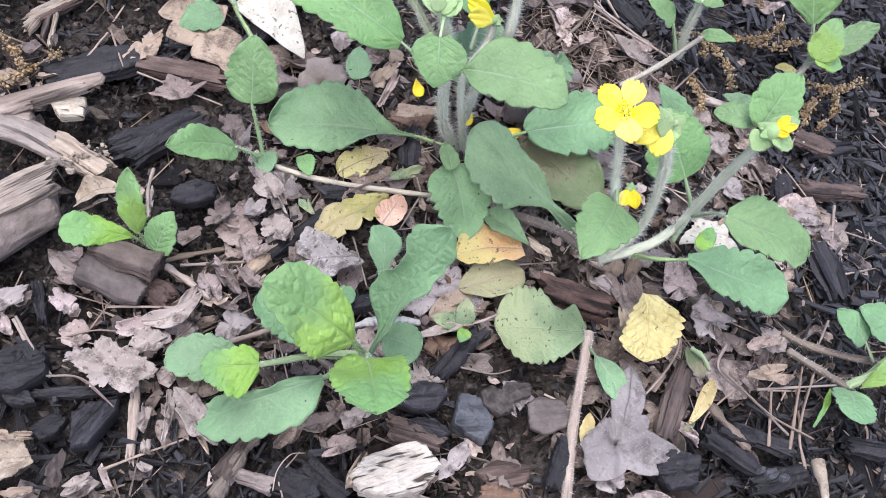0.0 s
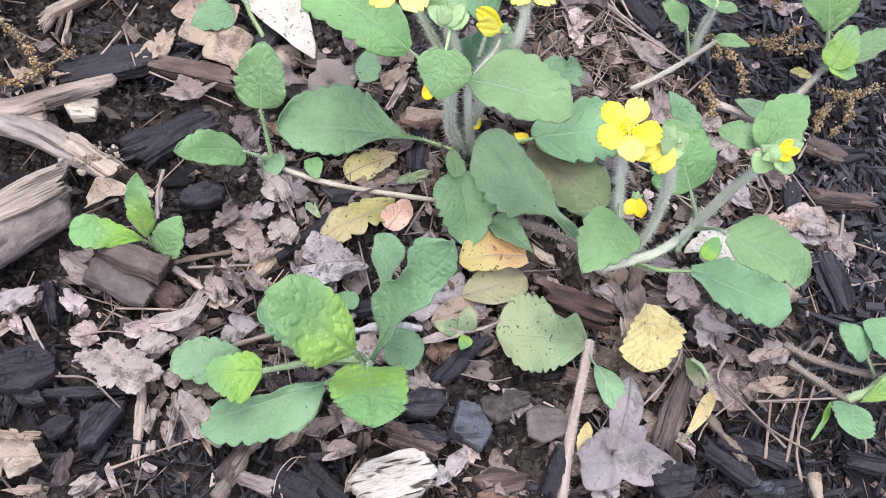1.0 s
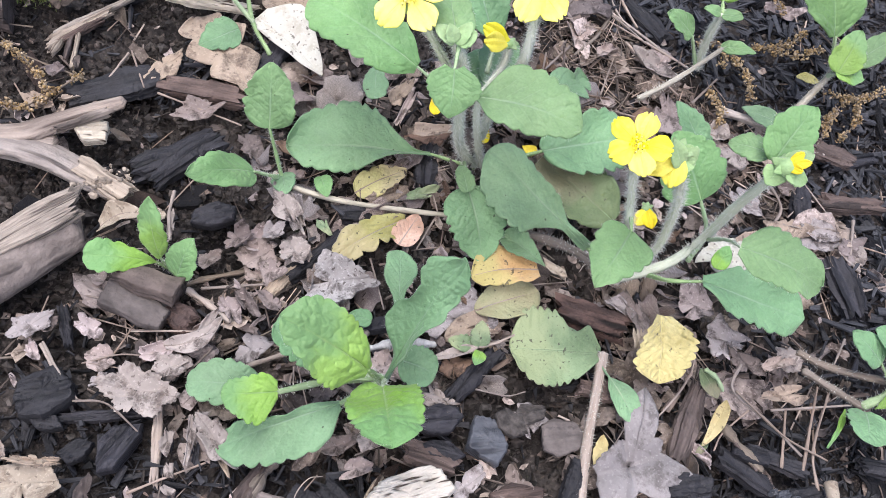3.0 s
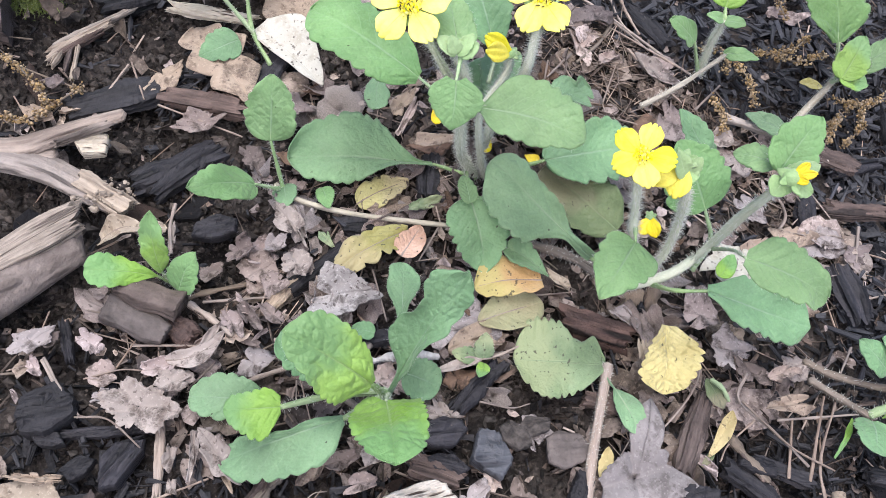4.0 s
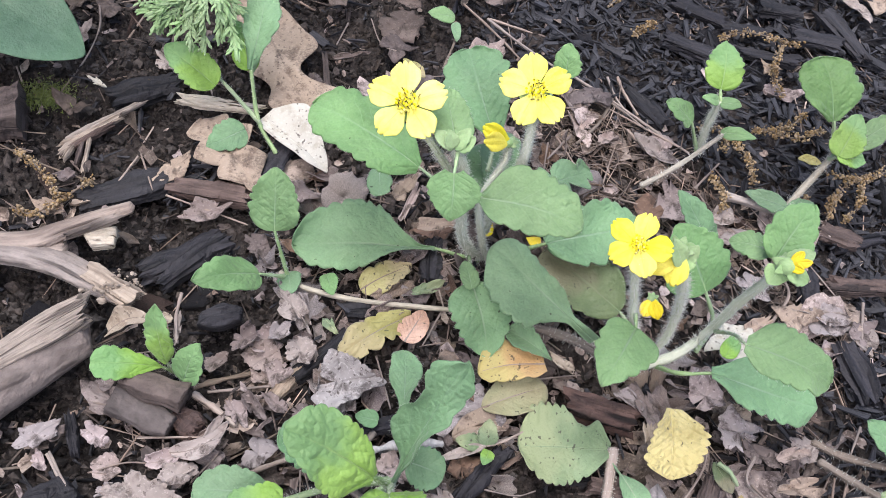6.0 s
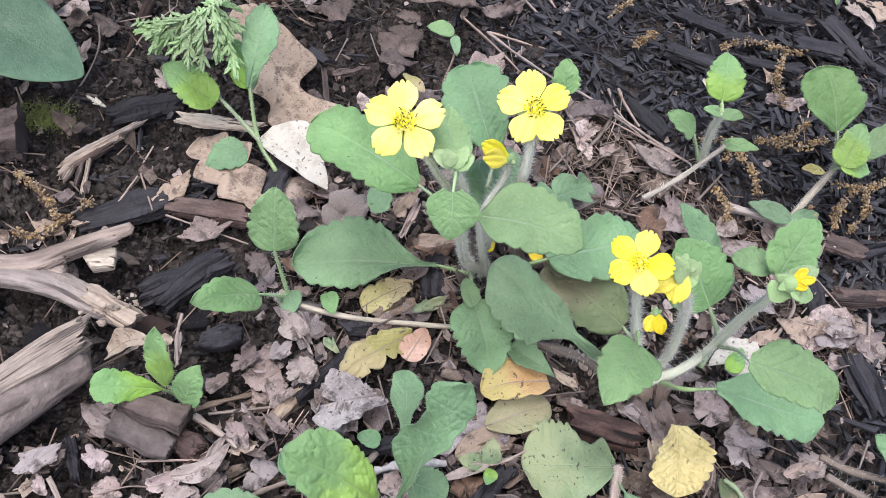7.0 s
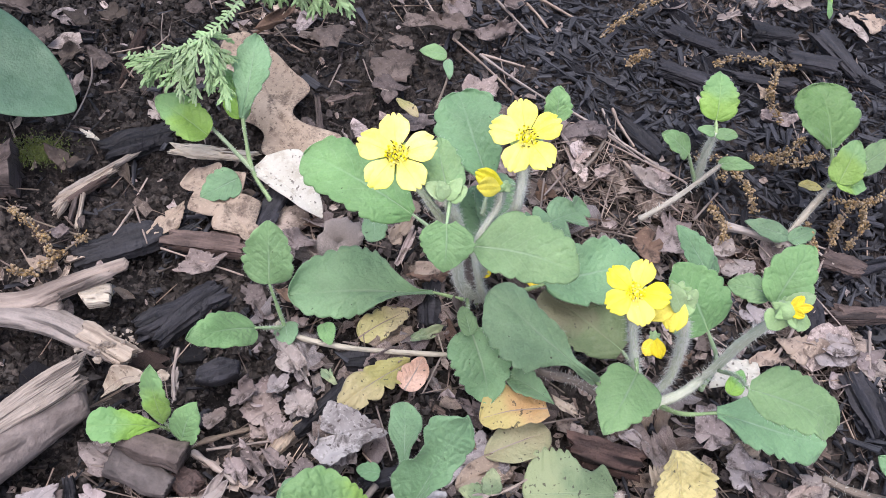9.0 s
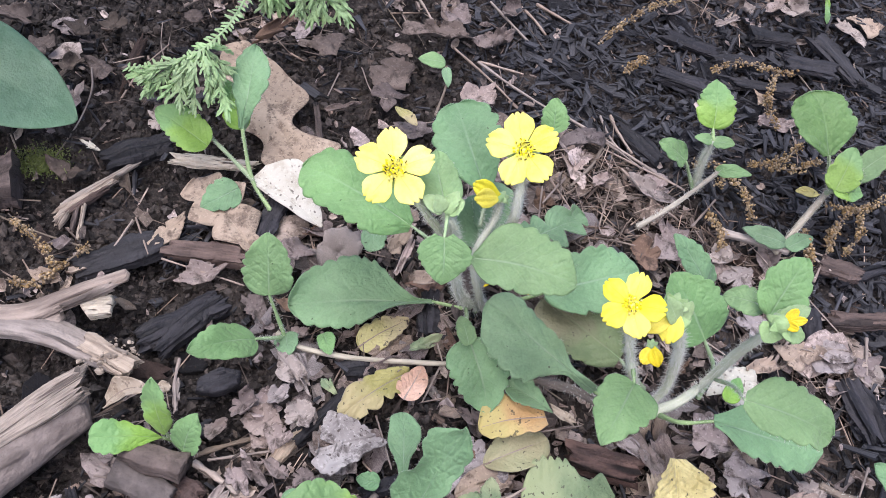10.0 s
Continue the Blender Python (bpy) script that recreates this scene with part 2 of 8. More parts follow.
# Yellow petal, with the upper flowers' overexposed paleness put into the colour.
PETAL = green("petal_yellow", (0.91, 0.85, 0.15), (0.95, 0.91, 0.28), (0.89, 0.80, 0.10), thin=0.25, veins=2.0, vein_amount=0.1, rough=0.5, relief=0.1)
PETAL_WARM = green("petal_warm_yellow", (0.89, 0.79, 0.06), (0.93, 0.85, 0.13), (0.86, 0.73, 0.04), thin=0.25, veins=2.0, vein_amount=0.1, rough=0.5, relief=0.1)
PETAL_DEEP = green("petal_deep_yellow", (0.85, 0.64, 0.01), (0.91, 0.74, 0.025), (0.8, 0.55, 0.005), thin=0.2, veins=2.0, vein_amount=0.1, rough=0.5, relief=0.1)
FLORET = wood("floret_gold", (0.92, 0.83, 0.07), (0.95, 0.90, 0.14), (0.86, 0.72, 0.05), vary=0.3, cracks=0.2, merged=True)
ANTHER = wood("anther_brown", (0.05, 0.035, 0.01), (0.11, 0.07, 0.015), (0.03, 0.02, 0.008), vary=0.5, merged=True)
BRACT = green("bract_pale_green", (0.28, 0.44, 0.18), (0.39, 0.55, 0.27), (0.42, 0.56, 0.32), thin=0.25, vein_amount=0.1, sheen=0.4, relief=0.06)
LITTER = dead("dry_leaf_brown", (0.195, 0.153, 0.140), (0.37, 0.312, 0.29), (0.085, 0.065, 0.057), vary=1.1)
LITTER_BITS = dead("dry_leaf_bits", (0.12, 0.095, 0.083), (0.40, 0.335, 0.30), (0.075, 0.055, 0.048), merged=True, vary=1.45)
LITTER_PALE = dead("dry_leaf_pale", (0.25, 0.214, 0.192), (0.39, 0.344, 0.314), (0.125, 0.097, 0.085), vary=0.4)
LITTER_GREY = dead("dry_leaf_grey_mauve", (0.25, 0.222, 0.215), (0.39, 0.355, 0.345), (0.11, 0.09, 0.085), vary=0.4)
LITTER_ASH = dead("dry_leaf_ash_grey", (0.175, 0.160, 0.158), (0.285, 0.264, 0.260), (0.11, 0.097, 0.093), vary=0.1, specks=0.25, dirt=0.25)
LITTER_TAN = dead("dry_leaf_tan", (0.29, 0.227, 0.173), (0.42, 0.338, 0.265), (0.15, 0.11, 0.086), vary=0.3, dirt=0.6)
LITTER_CREAM = dead("dry_leaf_cream", (0.49, 0.475, 0.405), (0.59, 0.575, 0.50), (0.43, 0.395, 0.32), vary=0.15, specks=0.75, veins=3.0, dirt=0.15)
# Darker litter: far-left shade put into the colour, plus one dark brown leaf.
LITTER_DARK_AND_SHADED = dead("dry_leaf_dark_and_shaded", (0.055, 0.043, 0.037), (0.135, 0.108, 0.094), (0.03, 0.023, 0.02), vary=1.2)
LITTER_BUFF = dead("dry_leaf_buff", (0.31, 0.26, 0.203), (0.46, 0.40, 0.32), (0.22, 0.17, 0.125), vary=0.15, specks=0.5, dirt=0.35)
LITTER_LICHEN = dead("dry_leaf_lichened", (0.20, 0.182, 0.174), (0.47, 0.445, 0.43), (0.11, 0.094, 0.09), vary=0.1, specks=0.8)
LITTER_GOLD = dead("dry_leaf_gold", (0.46, 0.37, 0.17), (0.60, 0.52, 0.28), (0.33, 0.26, 0.11), vary=0.15, dirt=0.35)
LITTER_RUST = dead("dry_leaf_rust", (0.135, 0.087, 0.062), (0.23, 0.153, 0.11), (0.07, 0.042, 0.03), vary=0.4)
CHAR = wood("charred_wood", (0.011, 0.0108, 0.0125), (0.034, 0.033, 0.038), (0.004, 0.004, 0.005), 50.0, 420.0, rough=0.7, spec=0.3, vary=0.7)
# Black mulch, its darks raised to put haze into the colour.
MULCH_HAZY = wood("black_mulch", (0.027, 0.0275, 0.031), (0.062, 0.064, 0.072), (0.012, 0.012, 0.014), 50.0, 600.0, merged=True, rough=0.74, spec=0.24, vary=0.6)
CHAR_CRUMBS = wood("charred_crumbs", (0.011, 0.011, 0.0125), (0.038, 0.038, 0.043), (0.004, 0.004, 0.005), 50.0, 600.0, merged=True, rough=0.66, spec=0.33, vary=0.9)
SLATE = wood("grey_char_block", (0.055, 0.058, 0.066), (0.11, 0.115, 0.128), (0.02, 0.02, 0.024), 40.0, 300.0, rough=0.6, vary=0.2)
BARK = wood("brown_bark", (0.05, 0.036, 0.031), (0.135, 0.10, 0.087), (0.02, 0.014, 0.012), 60.0, 500.0, vary=0.5)
BARK_BITS = wood("bark_shreds", (0.036, 0.028, 0.024), (0.20, 0.158, 0.134), (0.02, 0.014, 0.012), 60.0, 700.0, merged=True, vary=1.4)
BARK_RED = wood("red_brown_bark", (0.035, 0.021, 0.018), (0.13, 0.078, 0.062), (0.01, 0.007, 0.006), 60.0, 300.0, vary=0.2, cracks=0.95)
BARK_PINK = wood("mauve_bark", (0.125, 0.099, 0.087), (0.27, 0.218, 0.193), (0.03, 0.02, 0.018), 50.0, 260.0, vary=0.2, cracks=0.85)
BARK_SMOOTH = wood("smooth_brown_bark", (0.060, 0.049, 0.044), (0.14, 0.115, 0.104), (0.030, 0.024, 0.021), 130.0, 170.0, vary=0.1, cracks=0.45)
LOG_SIDE = wood("weathered_log_side", (0.12, 0.098, 0.086), (0.265, 0.222, 0.197), (0.07, 0.055, 0.047), 90.0, 130.0, vary=0.1, cracks=0.45, open_at=0.55)
DRIFT = wood("weathered_wood", (0.165, 0.137, 0.12), (0.37, 0.32, 0.28), (0.04, 0.032, 0.029), 40.0, 230.0, vary=0.1, cracks=0.8, open_at=0.56)
SPLIT = wood("split_pale_wood", (0.16, 0.124, 0.095), (0.43, 0.365, 0.29), (0.06, 0.043, 0.034), 35.0, 600.0, vary=0.3, cracks=0.9)
SPLIT_PALE = wood("split_cream_wood", (0.20, 0.155, 0.116), (0.43, 0.35, 0.268), (0.09, 0.065, 0.05), 70.0, 1500.0, vary=0.1, cracks=0.9)
WHITE = wood("bleached_wood", (0.50, 0.44, 0.35), (0.65, 0.60, 0.51), (0.07, 0.05, 0.035), 200.0, 1300.0, vary=0.1, cracks=1.0, open_at=0.55)
BIRCH = wood("lichened_twig", (0.36, 0.35, 0.34), (0.6, 0.59, 0.57), (0.12, 0.11, 0.1), 500.0, 300.0, vary=0.1)
STRAW = wood("straw", (0.19, 0.148, 0.122), (0.36, 0.30, 0.258), (0.141, 0.099, 0.075), 30.0, 900.0, vary=0.5, cracks=0.3)
STRAW_BITS = wood("straw_bits", (0.10, 0.076, 0.062), (0.36, 0.29, 0.24), (0.05, 0.036, 0.03), 30.0, 900.0, merged=True, vary=1.2)
CATKIN = wood("catkin_gold_brown", (0.19, 0.13, 0.07), (0.42, 0.32, 0.19), (0.18, 0.12, 0.06), 300.0, 300.0, merged=True, vary=0.7)


def soil():
    k = Nodes("dark_soil")
    ob = k.coords("Object")
    col = k.mix(k.ramp(k.noise(ob, 25.0, 5.0), 0.35, 0.65), (0.016, 0.0137, 0.0126), (0.054, 0.0460, 0.0415))
    col = k.mix(k.math("MULTIPLY", k.ramp(k.noise(ob, 380.0, 4.0), 0.52, 0.68), 0.7), col, (0.11, 0.092, 0.083))
    h = k.math("ADD", k.noise(ob, 140.0, 6.0, 0.65), k.math("MULTIPLY", k.voronoi(ob, 330.0), 0.6))
    return k.done(col, 0.85, k.bump(h, 1.0, 0.004), 0.0, None, 0.25)


SOIL = soil()
CRUMB = wood("soil_crumbs", (0.012, 0.0105, 0.0092), (0.066, 0.056, 0.049), (0.012, 0.01, 0.008), 300.0, 300.0, merged=True, rough=0.85, vary=1.6)
CLOD = wood("soil_clods", (0.021, 0.0182, 0.0165), (0.088, 0.076, 0.068), (0.010, 0.009, 0.008), 300.0, 300.0, merged=True, rough=0.85, vary=0.9)


# ---- geometry ----
V3 = np.array
UP = V3([0.0, 0.0, 1.0])
FACE = (-0.08, -0.22, 0.97)
ORIGIN = {}


def unit(a):
    return a / max(np.linalg.norm(a), 1e-12)


def grain(x, y, cell, seed=0):
    """Smooth value noise in 0..1 over the plane, for arrays."""
    x, y = np.asarray(x, float) / cell, np.asarray(y, float) / cell
    i, j = np.floor(x), np.floor(y)
    f, g = x - i, y - j
    f, g = f * f * (3 - 2 * f), g * g * (3 - 2 * g)

    def h(a, b):
        s = np.sin(a * 127.1 + b * 311.7 + seed * 74.7) * 43758.5453
        return s - np.floor(s)

    return (h(i, j) * (1 - f) + h(i + 1, j) * f) * (1 - g) + (h(i, j + 1) * (1 - f) + h(i + 1, j + 1) * f) * g


def build_mesh(name, v, f, uv, material, smooth=True):
    me = bpy.data.meshes.new(name)
    me.from_pydata(np.asarray(v).tolist(), [], f.tolist() if isinstance(f, np.ndarray) else f)
    if uv is not None:
        layer = me.uv_layers.new(name="UVMap")
        idx = np.empty(len(me.loops), dtype=np.int32)
        me.loops.foreach_get("vertex_index", idx)
        layer.data.foreach_set("uv", np.asarray(uv, dtype=np.float32)[idx].ravel())
    me.polygons.foreach_set("use_smooth", [smooth] * len(me.polygons))
    me.materials.append(material)
    me.update()
    return me


def thing(name, at, label, category, group="", kind=""):
    """An empty at its base that carries its parts."""
    ob = new(name)
    ob.location = at
    ob.empty_display_size = 0.01
    ORIGIN[ob.name] = V3(at, dtype=float)
    return tagged(ob, label, category, group, kind)


def part(name, geo, material, parent, label="", smooth=True):
    """One mesh, given in world places, under a thing or a part."""
    o = ORIGIN[parent.name]
    ob = new(name, build_mesh(name, V3(geo[0]) - o, geo[1], geo[2], material, smooth))
    ob.parent = parent
    ORIGIN[ob.name] = o
    return tagged(ob, label)


def single(name, geo, material, label, category, group="", kind="", smooth=True):
    """A thing that is one mesh, with its origin at its middle."""
    v = V3(geo[0])
    o = v.mean(0)
    ob = new(name, build_mesh(name, v - o, geo[1], geo[2], material, smooth))
    ob.location = o
    ORIGIN[ob.name] = o
    return tagged(ob, label, category, group, kind)


def join(*geos):
    vs, fs, us, n = [], [], [], 0
    for v, f, uv in geos:
        vs.append(V3(v)), us.append(V3(uv))
        fs += [[i + n for i in q] for q in (f.tolist() if isinstance(f, np.ndarray) else f)]
        n += len(v)
    return np.concatenate(vs), fs, np.concatenate(us)


def shell(g, uv, thick):
    """A closed thin sheet from a grid of places."""
    nu, nv = g.shape[:2]
    du, dv = np.gradient(g, axis=0), np.gradient(g, axis=1)
    n = np.cross(du, dv)
    n /= np.maximum(np.linalg.norm(n, axis=2, keepdims=True), 1e-12)
    top, low = g + n * thick / 2, g - n * thick / 2
    v = np.concatenate([top.reshape(-1, 3), low.reshape(-1, 3)])
    i = np.arange(nu * nv).reshape(nu, nv)
    a, b, c, d = i[:-1, :-1].ravel(), i[1:, :-1].ravel(), i[1:, 1:].ravel(), i[:-1, 1:].ravel()
    k = nu * nv
    f = [np.stack([a, b, c, d], 1), np.stack([d, c, b, a], 1) + k]
    edge = np.concatenate([i[:, 0], i[-1, 1:], i[-2::-1, -1], i[0, -2::-1]])
    p, q = edge[:-1], edge[1:]
    f.append(np.stack([q, p, p + k, q + k], 1))
    return v, np.concatenate(f), np.concatenate([uv.reshape(-1, 2)] * 2)


BETA = {"ovate": (0.42, 0.70), "spat": (1.15, 0.42), "round": (0.45, 0.42), "lance": (0.75, 0.75), "oak": (0.7, 0.5), "hosta": (0.6, 0.75), "strap": (0.3, 0.35), "ellip": (0.62, 0.48), "heart": (0.36, 0.82), "paddle": (0.6, 0.46), "obov": (0.85, 0.46)}


def cells(x, y, seed):
    """Gap to the nearest border between the cells of a jittered grid: 0 on a border."""
    ix, iy = np.floor(x), np.floor(y)
    near = np.full((2, *x.shape), 9.0)
    for a in (-1, 0, 1):
        for b in (-1, 0, 1):
            h = np.sin((ix + a) * 127.1 + (iy + b) * 311.7 + seed * 17.3) * 43758.5453
            k = np.sin((ix + a) * 269.5 + (iy + b) * 183.3 + seed * 9.1) * 28001.8384
            d = np.hypot(ix + a + 0.15 + 0.7 * (h - np.floor(h)) - x, iy + b + 0.15 + 0.7 * (k - np.floor(k)) - y)
            near[1] = np.where(d < near[0], near[0], np.minimum(near[1], d))
            near[0] = np.minimum(near[0], d)
    return near[1] - near[0]


def widths(table, u):
    """Half widths along a blade from a short table at even steps, with a rounded end."""
    x = np.linspace(0, 1, 241)
    y = np.interp(x, np.linspace(0, 1, len(table)), table)
    y = np.convolve(np.concatenate([np.full(9, y[0]), y, np.full(9, y[-1])]), np.ones(19) / 19, "valid")
    return np.interp(u, x, y) * np.sqrt(np.clip(1 - np.clip((u - 0.86) / 0.14, 0, 1) ** 2, 0.0004, 1))


def blade_grid(base, tip, width, style="ovate", face=FACE, bend=0.06, cup=0.08, teeth=7, depth=0.055, wrinkle=0.0085, back=0.0, twist=0.0, seed=1, nu=72, nv=25, droop=0.0, left=None, right=None, curve=0.0, bull=0.0, veins=7.0, plain=0.16):
    """The places of a leaf's blade from base to tip: a toothed edge, arched, puffed up between its veins.
    left and right: half widths along each side in place of a style; curve: how far the midrib bows sideways; bull: how quilted it is."""
    base, tip = V3(base, dtype=float), V3(tip, dtype=float)
    ax = tip - base
    length = np.linalg.norm(ax)
    x = ax / length
    n = V3(face, dtype=float)
    n = unit(n - x * (n @ x))
    s = np.cross(n, x)
    r = np.random.RandomState(seed)
    way = np.linspace(0, 1, nu)
    u, v = np.meshgrid(0.5 * way + 0.25 * (1 - np.cos(np.pi * way)), np.linspace(-1, 1, nv), indexing="ij")
    av = np.abs(v)
    a, b = BETA[style]
    peak = (a / (a + b)) ** a * (b / (a + b)) ** b
    uu = 0.004 + u * 0.992
    if left or right:
        half = width / 2 * np.where(v > 0, widths(left or right, u), widths(right or left, u))
    elif style == "paddle":
        far = np.clip((uu - 0.2) / 0.8, 0.0, 0.996)
        half = width / 2 * (far ** (a + 0.35) * (1 - far) ** b / peak + 0.10 * np.clip(1 - uu, 0, 1) * np.clip(uu * 12, 0.1, 1))
    else:
        half = width / 2 * uu ** a * (1 - uu) ** b / peak
    if style == "oak":
        half = half * (0.5 + 0.5 * np.abs(((uu * 3.3 + 0.06 * np.sign(v)) % 1.0) * 2 - 1) ** 0.8)
    elif teeth:
        count = (uu ** 0.9 * teeth + 0.3 * np.sin(uu * 7 + seed) + 0.2 * np.sign(v)) + 40
        ph = count % 1.0
        ph = np.where(ph < 0.66, ph / 0.66 * 0.5, 0.5 + (ph - 0.66) / 0.34 * 0.5)
        uneven = 0.45 + 1.1 * ((np.sin(np.floor(count) * 12.9 + seed * 3.7 + 5 * np.sign(v)) * 437.5) % 1.0)
        notch = 1 - np.abs(np.sin(np.pi * ph)) ** 0.9
        half = half * (1 - 2.4 * depth * uneven * notch * np.clip((u - plain) * 5, 0, 1))
        half = half * (1 + 0.25 * depth * (grain(u * 3 + 7 * (v > 0), u * 0 + seed, 0.07, seed) - 0.5))
    half = half * (1 + 0.05 * np.sin(u * 5 + r.rand() * 6) * np.sign(v))
    along = u * length - back * length * av ** 1.5 * np.exp(-u / 0.16)
    h = bend * length * 4 * u * (1 - u) - droop * length * u * u + cup * half * av ** 1.6
    ph = (u - 0.34 * av + 0.012 * np.sin(av * 9 + seed)) * veins
    dome = np.abs(np.sin((ph - 0.5) * np.pi)) ** 0.55
    size = max(0.0040, 0.13 * length)
    net = np.sqrt(np.clip(cells(u * length / size * 0.9 - av * half / size * 0.5, av * half / size + 9 * (v > 0), seed) * 1.5, 0, 1))
    rim = np.clip((1 - av) / 0.16, 0, 1) ** 0.7
    hill = (0.4 * dome + 0.8 * net) * np.clip(av / 0.2, 0, 1) ** 0.8 * np.clip((1 - u) / 0.12, 0, 1) * (0.35 + 1.1 * grain(u * 4 + 3 * (v > 0), av * 2, 0.8, seed))
    h += (wrinkle * 0.8 + bull) * length * hill * (0.25 + 0.75 * rim) * np.clip(half / (0.18 * length), 0, 1)
    h -= wrinkle * 1.0 * length * np.exp(-((v / 0.08) ** 2)) * (1 - u)
    k = r.rand(4) * 6
    h += length * 0.026 * (np.sin(u * 6 + k[0] + v * 1.7) + np.sin(u * 9 - v * 3 + k[1]) * 0.6 + 0.5 * np.sin(u * 17 + v * 2 + k[3]) * av ** 2) * (0.3 + 0.7 * av) * min(1.4, 0.4 + wrinkle / 0.012)
    side = v * half
    tw = np.radians(twist) * u
    sag = 0.02 * length * np.sin(u * np.pi) * np.sin(k[2]) + curve * length * 4 * u * (1 - u)
    g = base + x * along[..., None] + s * (side * np.cos(tw) + sag)[..., None] + n * (h + side * np.sin(tw))[..., None]
    return g, np.stack([u, v * 0.5 + 0.5], 2)


def rim_hairs(g, per_cm=16, length=0.0010, seed=1):
    """Fine hairs along the edge of a blade."""
    line = np.concatenate([g[3:-1, 0], g[-2:2:-1, -1]])
    inside = np.concatenate([g[3:-1, 2], g[-2:2:-1, -3]])
    out = line - inside
    out /= np.maximum(np.linalg.norm(out, axis=1, keepdims=True), 1e-9)
    size = np.linalg.norm(np.diff(line, axis=0), axis=1)
    rnd = np.random.RandomState(seed)
    n = int(size.sum() * 100 * per_cm)
    i = rnd.choice(len(size), n, p=size / size.sum())
    f = rnd.rand(n, 1)
    foot = line[i] * (1 - f) + line[i + 1] * f
    head = foot + (out[i] + rnd.randn(n, 3) * 0.35) * (length * (0.4 + rnd.rand(n, 1)))
    w = 0.00005
    v = np.stack([foot + UP * w, foot - UP * w + out[i] * w, foot - UP * w - out[i] * w, head], 1).reshape(-1, 3)
    k = np.arange(n)[:, None] * 4
    return v, np.concatenate([k + V3([0, 1, 3]), k + V3([1, 2, 3]), k + V3([2, 0, 3])]), np.zeros((len(v), 2))


def blade(base, tip, width, style="ovate", thick=0.0004, **how):
    return shell(*blade_grid(base, tip, width, style, **how), thick)


def course(points, n):
    """A smooth line through the points."""
    p = V3(points, dtype=float)
    if len(p) == 2:
        return p[0] + (p[1] - p[0]) * np.linspace(0, 1, n)[:, None]
    q = np.concatenate([[2 * p[0] - p[1]], p, [2 * p[-1] - p[-2]]])
    t = np.linspace(0, len(p) - 1 - 1e-6, n)
    i = t.astype(int)
    f = (t - i)[:, None]
    a, b, c, d = q[i], q[i + 1], q[i + 2], q[i + 3]
    return 0.5 * (2 * b + (c - a) * f + (2 * a - 5 * b + 4 * c - d) * f ** 2 + (3 * b - a - 3 * c + d) * f ** 3)


def frames_of(line):
    t = np.gradient(line, axis=0)
    t /= np.maximum(np.linalg.norm(t, axis=1, keepdims=True), 1e-12)
    ref = V3([0.31, 0.17, 0.93])
    s = np.cross(t, ref)
    s /= np.maximum(np.linalg.norm(s, axis=1, keepdims=True), 1e-9)
    return t, s, np.cross(s, t)


def tube(points, r0, r1=None, sides=9, n=18, rough=0.06, seed=1, flat=1.0, fibre=0.0):
    """A round stalk along a smooth line, closed at both ends, a little uneven."""
    r1 = r0 if r1 is None else r1
    line = course(points, n)
    rnd = np.random.RandomState(seed)
    t, s, b = frames_of(line)
    a = np.linspace(0, 2 * np.pi, sides, endpoint=False)
    rad = np.linspace(r0, r1, n)[:, None] * (1 + rough * (rnd.rand(n, sides) - 0.5) * 2 + rough * 1.5 * np.sin(np.linspace(0, 14, n) + rnd.rand() * 6)[:, None])
    if fibre:
        turn, way = np.meshgrid(np.minimum(a, 2 * np.pi - a) * 3.0 + (a > np.pi) * 0.2, np.linspace(0, 1, n))
        rad = rad * (1 + fibre * 2 * (grain(turn, way * 2.5, 0.6, seed) - 0.5) + fibre * (grain(turn, way * 6, 0.22, seed + 1) - 0.5) - fibre * 2.2 * (grain(turn, way * 1.6, 0.34, seed + 2) > 0.80))
    g = line[:, None] + s[:, None] * (np.cos(a) * rad)[..., None] + b[:, None] * (np.sin(a) * rad * flat)[..., None]
    v = np.concatenate([g.reshape(-1, 3), [line[0] - t[0] * r0 * 0.5], [line[-1] + t[-1] * r1 * 0.5]])
    i = np.arange(n * sides).reshape(n, sides)
    j = np.roll(i, -1, axis=1)
    f = np.stack([i[:-1].ravel(), j[:-1].ravel(), j[1:].ravel(), i[1:].ravel()], 1).tolist()
    k = n * sides
    f += [[k, j[0, m], i[0, m]] for m in range(sides)] + [[k + 1, i[-1, m], j[-1, m]] for m in range(sides)]
    run = np.concatenate([[0], np.cumsum(np.linalg.norm(np.diff(line, axis=0), axis=1))])
    uv = np.stack(np.broadcast_arrays(run[:, None], (a * r0)[None]), 2).reshape(-1, 2)
    return v, f, np.concatenate([uv, [[0, 0]], [[run[-1], 0]]])


